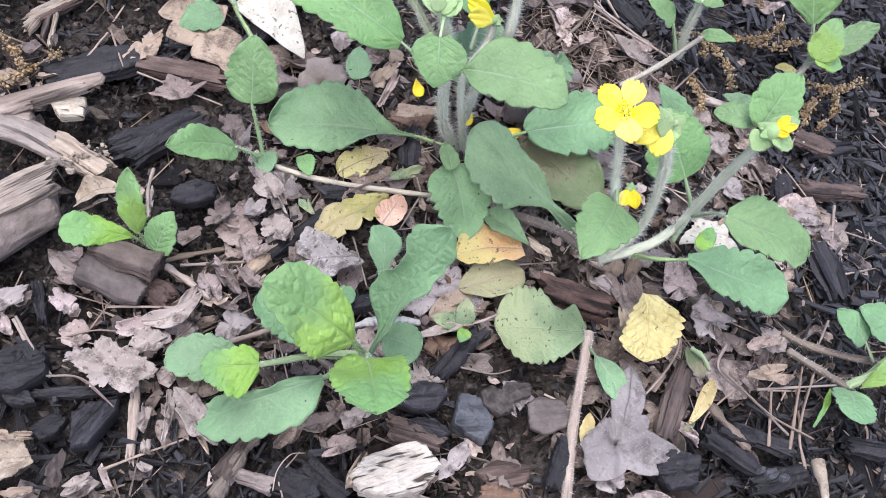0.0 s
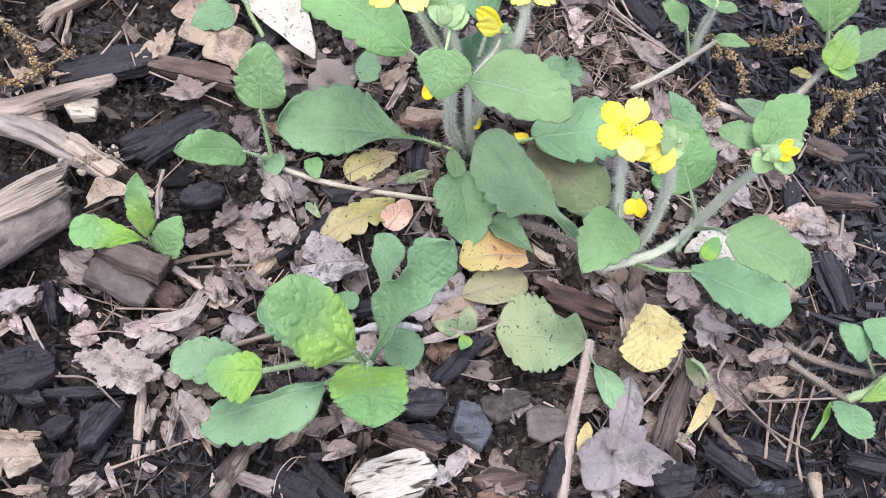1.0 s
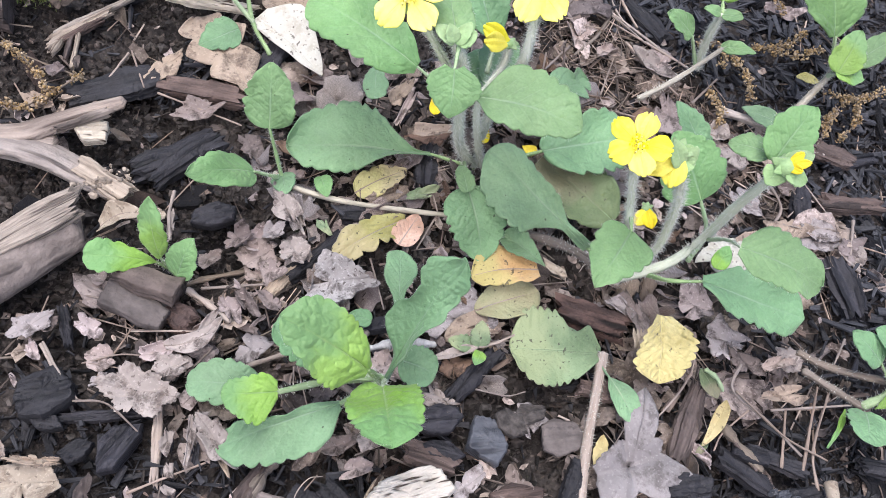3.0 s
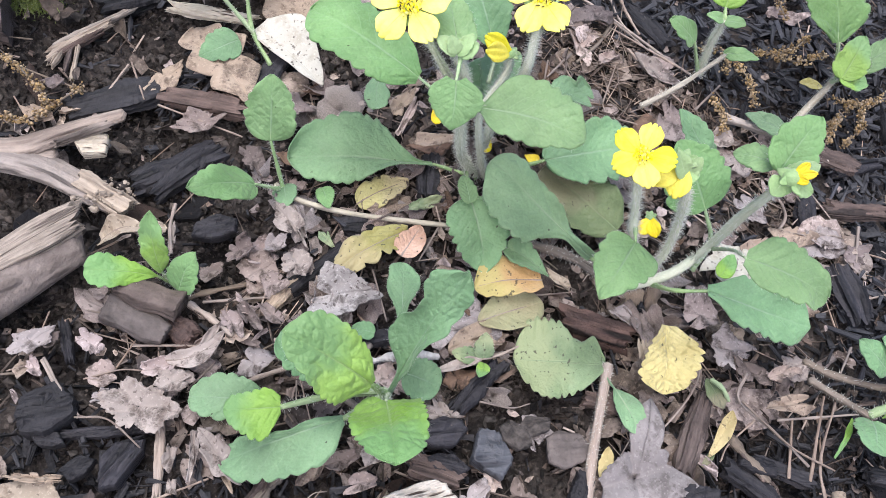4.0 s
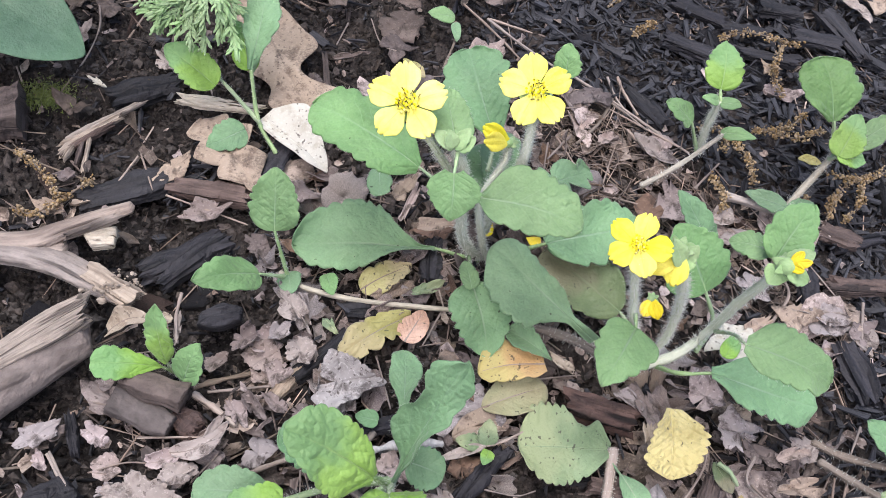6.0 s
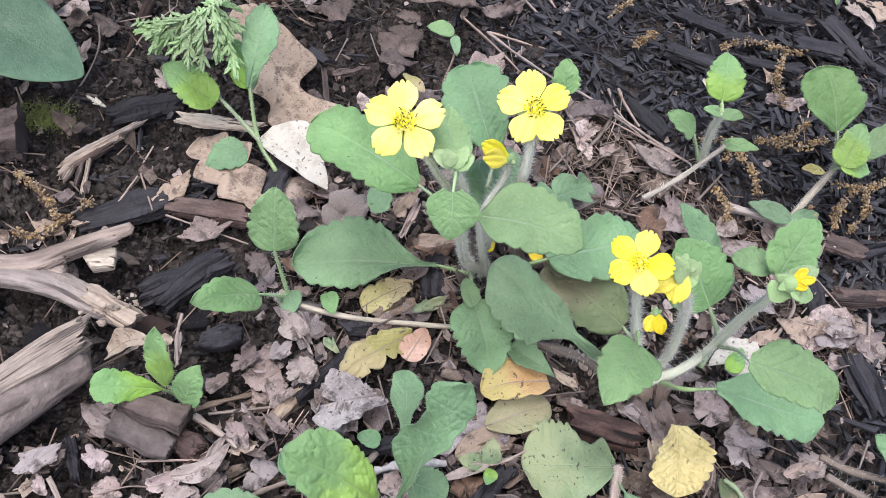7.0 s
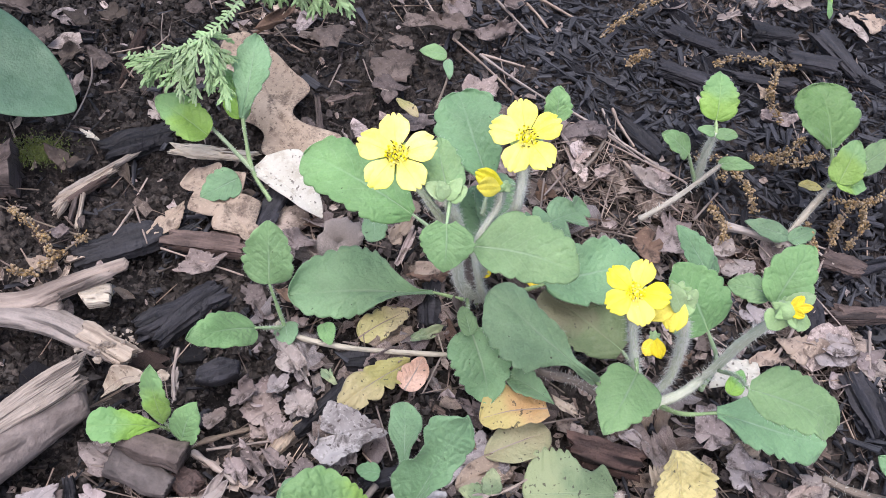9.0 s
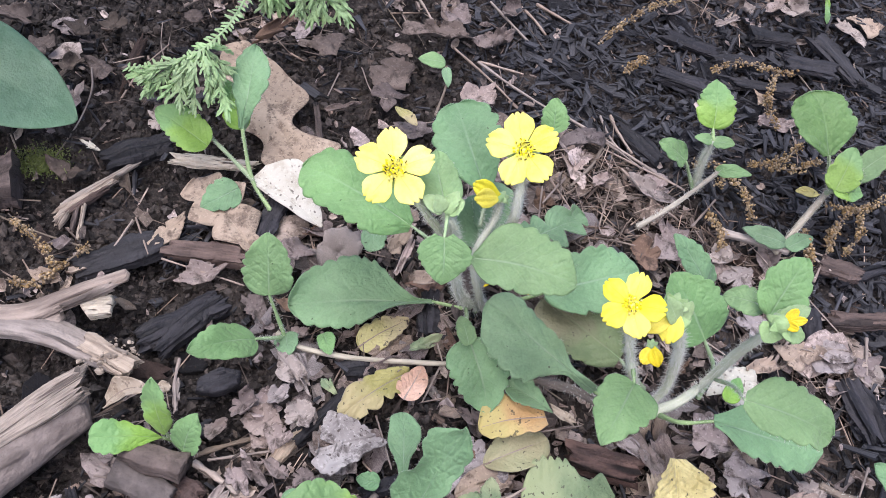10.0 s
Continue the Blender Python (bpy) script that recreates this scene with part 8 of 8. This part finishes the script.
fallen((0.0171, 0.2094, 0.0060), (0.0284, 0.2053, 0.0060), 0.0110, LITTER, seed=128, roll=-0.7, label='crumpled brown leaf piece on litter')
twig([(-0.0572, 0.1718, 0.0040), (-0.0474, 0.1583, 0.0040), (-0.0406, 0.1507, 0.0040)], 0.00081, 0.00061, STEM_TAN, name='twig', category='twig', label='thin tan twig on dark soil')
twig([(-0.0183, 0.1899, 0.0040), (-0.0164, 0.1759, 0.0040), (-0.0135, 0.1649, 0.0040)], 0.00043, 0.00029, STRAW)
twig([(-0.0414, 0.1652, 0.0040), (-0.0287, 0.1694, 0.0040), (-0.0169, 0.1691, 0.0040)], 0.00040, 0.00028, STRAW)
piece((-0.0140, 0.1880, 0.0040), (-0.0040, 0.1830, 0.0040), 0.0100, 0.0090, BARK_RED, seed=29, sides=30, n=24, ragged=0.12, groove=0.12, label='dark crumbly broken end of bark')
fallen((0.0020, 0.1470, 0.0100), (0.0190, 0.1280, 0.0060), 0.0172, LITTER_PALE, arms=[(0, 1.0, 40), (180, 1.0, 50), (50, 0.9, 46), (-62, 0.8, 50), (128, 0.8, 40), (-130, 0.75, 44)], core=0.6, seed=214, roll=0.4, rag=0.03, curl=0.12, fold=0.2, label='pale folded leaf piece on soil')
fallen((0.0000, 0.1490, 0.0100), (0.0030, 0.1340, 0.0080), 0.0067, LITTER_PALE, seed=215, roll=1.6, rag=0.04, label='pale rolled leaf strip on soil')
twig([(-0.0560, 0.1720, 0.0060), (-0.0490, 0.1620, 0.0070), (-0.0400, 0.1510, 0.0060)], 0.00058, 0.00044, STEM_TAN, name='twig', category='twig', label='thin tan stalk on dark soil')
twig([(-0.0410, 0.1500, 0.0070), (-0.0290, 0.1490, 0.0090), (-0.0170, 0.1400, 0.0070)], 0.00045, 0.00034, STRAW, label='thin curved pale straw on soil')
fallen((0.0700, 0.2790, 0.0100), (0.0800, 0.3030, 0.0120), 0.0097, LITTER, seed=220, roll=1.8, rag=0.05, curl=0.1, label='tightly curled brown leaf on litter')
fallen((0.0670, 0.2930, 0.0080), (0.0790, 0.3090, 0.0080), 0.0132, LITTER_TAN, seed=221, roll=0.9, label='crumpled tan leaf under the flowering plant')
fallen((0.0780, 0.2790, 0.0100), (0.0980, 0.2820, 0.0100), 0.0106, LITTER_TAN, seed=222, roll=0.5, rag=0.05, curl=0.1, label='pinkish tan leaf beside the plant stems')
fallen((0.1340, 0.2190, 0.0100), (0.1450, 0.2110, 0.0100), 0.0090, LITTER_BUFF, seed=230, roll=1.4, rag=0.03, curl=0.1, label='curled buff stub of a dying leaf')
fallen((0.0940, 0.1840, 0.0040), (0.1160, 0.1930, 0.0050), 0.0135, LITTER_TAN, style='ellip', teeth=0, wrinkle=0.015, label='dull pinkish leaf lying on soil')
fallen((0.0880, 0.1740, 0.0060), (0.1070, 0.1800, 0.0070), 0.0043, LITTER_PALE, style='lance', teeth=0, cup=0.5, label='narrow pale curled leaf end on soil')
twig([(0.1070, 0.1800, 0.0070), (0.1140, 0.1820, 0.0070), (0.1230, 0.1870, 0.0060)], 0.00069, 0.00051, STEM_TAN, name='twig', category='twig', label='short tan stalk beside tiny seedling')
fallen((0.1750, 0.1930, 0.0100), (0.1730, 0.1780, 0.0080), 0.0109, LITTER_BUFF, seed=301, roll=0.9, rag=0.04, curl=0.1, label='tan dried flap of a yellowed leaf')
fallen((-0.0280, 0.1110, 0.0060), (-0.0190, 0.1160, 0.0080), 0.0084, LITTER_PALE, seed=341, roll=0.7, rag=0.05, curl=0.2, label='crumpled pale leaf on charred wood')
fallen((-0.0320, 0.1110, 0.0040), (-0.0310, 0.1250, 0.0040), 0.0076, LITTER_DARK_AND_SHADED, seed=342, roll=0.4, rag=0.05, label='dark brown damp leaf piece on soil')
twig([(0.0390, 0.1140, 0.0040), (0.0400, 0.1200, 0.0080), (0.0440, 0.1250, 0.0100), (0.0490, 0.1270, 0.0060)], 0.00026, 0.00018, STEM_TAN, name='rootlet', label='thin curled pale rootlet on soil', category='root')
twig([(0.2010, 0.1750, 0.0100), (0.2040, 0.1710, 0.0120), (0.2080, 0.1670, 0.0080)], 0.00109, 0.00082, STALK_GREEN, name='green_shoot', label='small olive shoot beside curled yellow leaf', category='shoot', group='')
twig([(0.2080, 0.1530, 0.0040), (0.2190, 0.1360, 0.0040)], 0.00110, 0.00080, BARK, name='twig', label='dark brown twig on soil', category='twig', rough=0.03)
twig([(0.2150, 0.1680, 0.0060), (0.2260, 0.1560, 0.0060), (0.2350, 0.1480, 0.0060), (0.2500, 0.1410, 0.0050)], 0.00055, 0.00040, STRAW, label='thin dry tan straw on the ground')


# ---- what lies loose between the things ----
rs = np.random.RandomState(11)


def spots(n, keep, seed, x0=-0.27, x1=0.50, y0=0.04, y1=0.66, margin=0.0):
    """Random places over the bed, kept with the chance that keep gives."""
    r = np.random.RandomState(seed)
    p = np.stack([r.uniform(x0, x1, n * 6), r.uniform(y0, y1, n * 6)], 1)
    return p[r.rand(len(p)) < keep(p[:, 0], p[:, 1])][:n]


def bare(x, y):
    """Patches of open soil; the far-left ones stand in for shade."""
    out = np.clip((grain(x, y, 0.07, 21) - 0.72) * 6, 0, 1)
    for a, b, r in BARE_AND_SHADED:
        out = np.maximum(out, np.clip(1.6 - np.hypot(x - a, y - b) / r, 0, 1))
    return out


def stuff(name, geo, material, label, category):
    ob = new(name, build_mesh(name, geo[0], geo[1], geo[2], material, False))
    return tagged(ob, label, category, "", "stuff")


p = np.concatenate([spots(8000, lambda x, y: 0.45 + 0.55 * bare(x, y) * (1 - mulch_mask(x, y)), 1), spots(26000, lambda x, y: (0.4 + 0.6 * bare(x, y)) * (1 - 0.8 * mulch_mask(x, y)), 8, -0.14, 0.34, 0.10, 0.48)])
z = land(p[:, 0], p[:, 1])
sz = 0.00035 + 0.0019 * rs.rand(len(p)) ** 3.5
stuff("soil_crumbs", grains(np.column_stack([p, z + sz * 0.4 + 0.006 * rs.rand(len(p)) ** 3]), sz, 5, 0.45), CRUMB, "crumbs of dark brown soil", "soil")

# Clods fill the open soil and the patches that stand in for shade.
p = spots(2600, lambda x, y: np.clip(bare(x, y) * 1.2 - 0.2, 0, 1) * (1 - mulch_mask(x, y)), 41)
sz = 0.0009 + 0.0024 * rs.rand(len(p)) ** 2.5
stuff("soil_clods", lumps(np.column_stack([p, land(p[:, 0], p[:, 1]) + sz * 0.25]), sz, 45, 0.4), CLOD, "lumps of dark damp soil", "soil")

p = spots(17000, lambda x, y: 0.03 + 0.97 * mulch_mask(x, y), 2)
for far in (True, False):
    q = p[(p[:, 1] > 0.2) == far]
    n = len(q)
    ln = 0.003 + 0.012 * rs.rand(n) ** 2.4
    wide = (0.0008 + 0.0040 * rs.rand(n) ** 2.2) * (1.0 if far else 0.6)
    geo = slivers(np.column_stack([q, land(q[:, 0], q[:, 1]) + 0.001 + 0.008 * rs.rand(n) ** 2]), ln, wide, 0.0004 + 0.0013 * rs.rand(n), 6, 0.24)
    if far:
        stuff("black_mulch", geo, MULCH_HAZY, "shredded black bark mulch", "mulch")
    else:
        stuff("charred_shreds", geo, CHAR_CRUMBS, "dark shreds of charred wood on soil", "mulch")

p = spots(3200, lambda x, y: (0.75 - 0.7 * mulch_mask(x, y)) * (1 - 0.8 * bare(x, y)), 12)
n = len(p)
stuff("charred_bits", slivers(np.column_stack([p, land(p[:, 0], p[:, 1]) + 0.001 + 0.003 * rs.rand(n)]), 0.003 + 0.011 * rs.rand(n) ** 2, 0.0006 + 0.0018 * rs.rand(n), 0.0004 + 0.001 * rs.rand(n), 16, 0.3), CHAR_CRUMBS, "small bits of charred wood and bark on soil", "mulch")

p = spots(9500, lambda x, y: (1 - 0.93 * mulch_mask(x, y)) * (1 - 0.93 * bare(x, y)), 23)
n = len(p)
stuff("bark_shreds", slivers(np.column_stack([p, land(p[:, 0], p[:, 1]) + 0.0015 + 0.005 * rs.rand(n)]), 0.002 + 0.010 * rs.rand(n) ** 2.5, 0.0005 + 0.0030 * rs.rand(n) ** 2, 0.0003 + 0.0007 * rs.rand(n), 26, 0.3), BARK_BITS, "brown shredded bark and leaf crumbs on soil", "mulch")

p = spots(3400, lambda x, y: (0.9 - 0.72 * mulch_mask(x, y)) * (1 - 0.93 * bare(x, y)), 3)
n = len(p)
stuff("fine_straw", slivers(np.column_stack([p, land(p[:, 0], p[:, 1]) + 0.002 + 0.005 * rs.rand(n)]), 0.006 + 0.022 * rs.rand(n) ** 2, 0.0003 + 0.0006 * rs.rand(n), 0.0003 + 0.0004 * rs.rand(n), 7, 0.16), STRAW_BITS, "thin dry needles and fibres scattered on soil", "straw")

q = np.random.RandomState(51)
p = np.concatenate([V3([a, b]) + q.randn(70, 2) * r * 0.55 for a, b, r in BROWN])
n = len(p)
stuff("root_fibres", slivers(np.column_stack([p, land(p[:, 0], p[:, 1]) + 0.003 + 0.007 * q.rand(n)]), 0.006 + 0.016 * q.rand(n) ** 1.5, 0.00025 + 0.0004 * q.rand(n), 0.00025 + 0.0003 * q.rand(n), 52, 0.3), STRAW_BITS, "fine dry roots and fibres on crumbly soil", "straw")

geos = []
q = spots(5400, lambda x, y: (1 - 0.96 * mulch_mask(x, y)) * (1 - 0.94 * bare(x, y)), 4)
for i, (x, y) in enumerate(q):
    a = rs.rand() * 6.283
    ln = 0.003 + 0.009 * rs.rand() ** 2
    o = V3([x, y, float(land(x, y)) + 0.002 + 0.005 * rs.rand()])
    w = V3([np.cos(a), np.sin(a), rs.randn() * 0.25]) * ln / 2
    geos.append(flake(o - w, o + w, ln * rs.uniform(0.45, 0.95), 1000 + i, 0, 0.2, 0.14, 0.35, rs.uniform(-0.2, 0.5), 7, 2, 0.00025, rs.randn() * 30))
stuff("leaf_shreds", join(*geos), LITTER_BITS, "crumbled shreds of dry brown leaves", "leaf litter")

# the same bed goes on beyond, thinner
def outer(n, seed):
    r = np.random.RandomState(seed)
    a, d = r.rand(n) * 6.283, 0.30 + 1.1 * r.rand(n) ** 1.6
    p = np.stack([0.12 + np.cos(a) * d * 1.1, 0.34 + np.sin(a) * d], 1)
    return p[(np.abs(p[:, 0] - 0.115) > 0.385) | (np.abs(p[:, 1] - 0.35) > 0.31)]


p = outer(5000, 31)
n = len(p)
stuff("outer_mulch", slivers(np.column_stack([p, land(p[:, 0], p[:, 1]) + 0.003]), 0.008 + 0.02 * rs.rand(n) ** 2, 0.002 + 0.005 * rs.rand(n) ** 2, 0.001 + 0.002 * rs.rand(n), 36, 0.25), MULCH_HAZY, "shredded black bark mulch farther off", "mulch")
p = outer(3500, 32)
n = len(p)
stuff("outer_litter", slivers(np.column_stack([p, land(p[:, 0], p[:, 1]) + 0.004]), 0.008 + 0.018 * rs.rand(n), 0.006 + 0.012 * rs.rand(n), np.full(n, 0.0006), 37, 0.3), BARK_BITS, "dry brown leaf litter farther off", "leaf litter")

# torn leaves, from a small set of shapes
SHAPES = []
for i in range(18):
    ln = 1.0
    g = flake((-0.5, 0, 0), (0.5, 0, 0), rs.uniform(0.3, 0.85), 300 + i, 0, rs.uniform(0.12, 0.25), 0.12, rs.uniform(0.2, 0.6), rs.uniform(-0.3, 0.6), 22, 4, 0.010)
    SHAPES.append(g)
MESHES = [[build_mesh("dead_leaf", *g, m) for g in SHAPES] for m in (LITTER, LITTER_GREY, LITTER_PALE, LITTER_TAN, LITTER_RUST)]
q = spots(980, lambda x, y: (1 - 0.98 * mulch_mask(x, y)) * (1 - 0.97 * bare(x, y)) * np.where(np.hypot(x - 0.12, y - 0.3) < 0.36, 1.0, 0.35), 5)
q = q[np.argsort(np.hypot(q[:, 0] - 0.1, (q[:, 1] - 0.25) * 1.2))]
rest = [[], []]
CLEAR = [(0.253, 0.138), (0.204, 0.126), (0.168, 0.143)]
for i, (x, y) in enumerate(q):
    m = rs.choice(5, p=(0.48, 0.2, 0.12, 0.13, 0.07))
    which = rs.randint(18)
    k = rs.uniform(0.007, 0.013) if rs.rand() < 0.45 else rs.uniform(0.013, 0.027)
    at = Matrix.Translation((x, y, float(land(x, y)) + 0.004 + 0.003 * rs.rand())) @ Euler((rs.randn() * 0.22, rs.randn() * 0.22, rs.rand() * 6.30)).to_matrix().to_4x4() @ Matrix.Scale(k, 4)
    if min(np.hypot(x - a, y - b) for a, b in CLEAR) < 0.014:
        continue
    if i < 140:
        ob = new("dead_leaf", MESHES[m][which])
        ob.matrix_world = at
        tagged(ob, ("dry curled brown leaf scrap on the soil", "grey-mauve dry leaf scrap on the soil", "pale pinkish dry leaf scrap on the soil", "tan dry leaf scrap on the soil", "rust-brown dry leaf scrap on the soil")[m], "dead leaf", "fallen leaves")
    else:
        g = SHAPES[which]
        mt = np.array(at)
        rest[i % 2].append((g[0] @ mt[:3, :3].T + mt[:3, 3], g[1], g[2]))
stuff("leaf_scraps", join(*rest[0], *rest[1]), LITTER_BITS, "torn scraps of dry brown leaves", "leaf litter")

# split chips, from a small set of shapes
BLOCKS = [chip((-0.5, 0, 0), (0.5, 0, 0), rs.uniform(0.14, 0.42), rs.uniform(0.08, 0.2), 500 + i, 0.6, 0.16, 14, 14, 0.0, 0.16) if i % 3 else slab((-0.5, 0, 0), (0.5, 0, 0), rs.uniform(0.4, 0.8), rs.uniform(0.1, 0.2), 520 + i, 6, 30, 6) for i in range(14)]
CHIPS = [[build_mesh("wood_chip", *g, m, False) for g in BLOCKS] for m in (CHAR, BARK, DRIFT)]
q = spots(200, lambda x, y: (0.35 + 0.65 * mulch_mask(x, y)) * (1 - 0.6 * bare(x, y)), 6)
for x, y in q:
    m = rs.choice(3, p=(0.94, 0.05, 0.01)) if mulch_mask(x, y) > 0.3 else rs.choice(3, p=(0.6, 0.33, 0.07))
    ob = new("wood_chip", CHIPS[m][rs.randint(14)])
    k = rs.uniform(0.012, 0.034)
    ob.matrix_world = Matrix.Translation((x, y, float(land(x, y)) + 0.003)) @ Euler((rs.randn() * 0.2, rs.randn() * 0.12, rs.rand() * 6.30)).to_matrix().to_4x4() @ Matrix.Scale(k, 4)
    tagged(ob, ("black charred wood chip on the soil", "brown bark chip on the soil", "weathered grey-brown wood chip on soil")[m], "wood chip", "wood chips")

# dry stalks that lie across the litter
q = spots(110, lambda x, y: (0.9 - 0.6 * mulch_mask(x, y)) * (1 - 0.85 * bare(x, y)), 7)
for x, y in q:
    a, ln = rs.rand() * 6.28, rs.uniform(0.02, 0.06)
    d = V3([np.cos(a), np.sin(a), 0]) * ln / 2
    o = V3([x, y, float(land(x, y)) + rs.uniform(0.004, 0.009)])
    mid = o + V3([-d[1], d[0], 0]) * rs.uniform(-0.2, 0.2)
    twig([o - d + UP * rs.uniform(-0.003, 0.002), mid, o + d + UP * rs.uniform(-0.003, 0.004)], rs.uniform(0.0003, 0.0006), 0.0003, (STRAW, STEM_BROWN, STEM_BROWN)[rs.randint(3)], "thin dry stalk lying on leaf litter")

# moss
r = np.random.RandomState(5)
n = 1500
c = V3(MOSS_AT) + np.column_stack([r.randn(n) * 0.006, r.randn(n) * 0.004, np.abs(r.randn(n)) * 0.002])
stuff("moss", slivers(c, 0.0008 + 0.0014 * r.rand(n), np.full(n, 0.00035), np.full(n, 0.00025), 3, 0.9), MOSS, "tuft of yellow-green moss on soil", "moss")
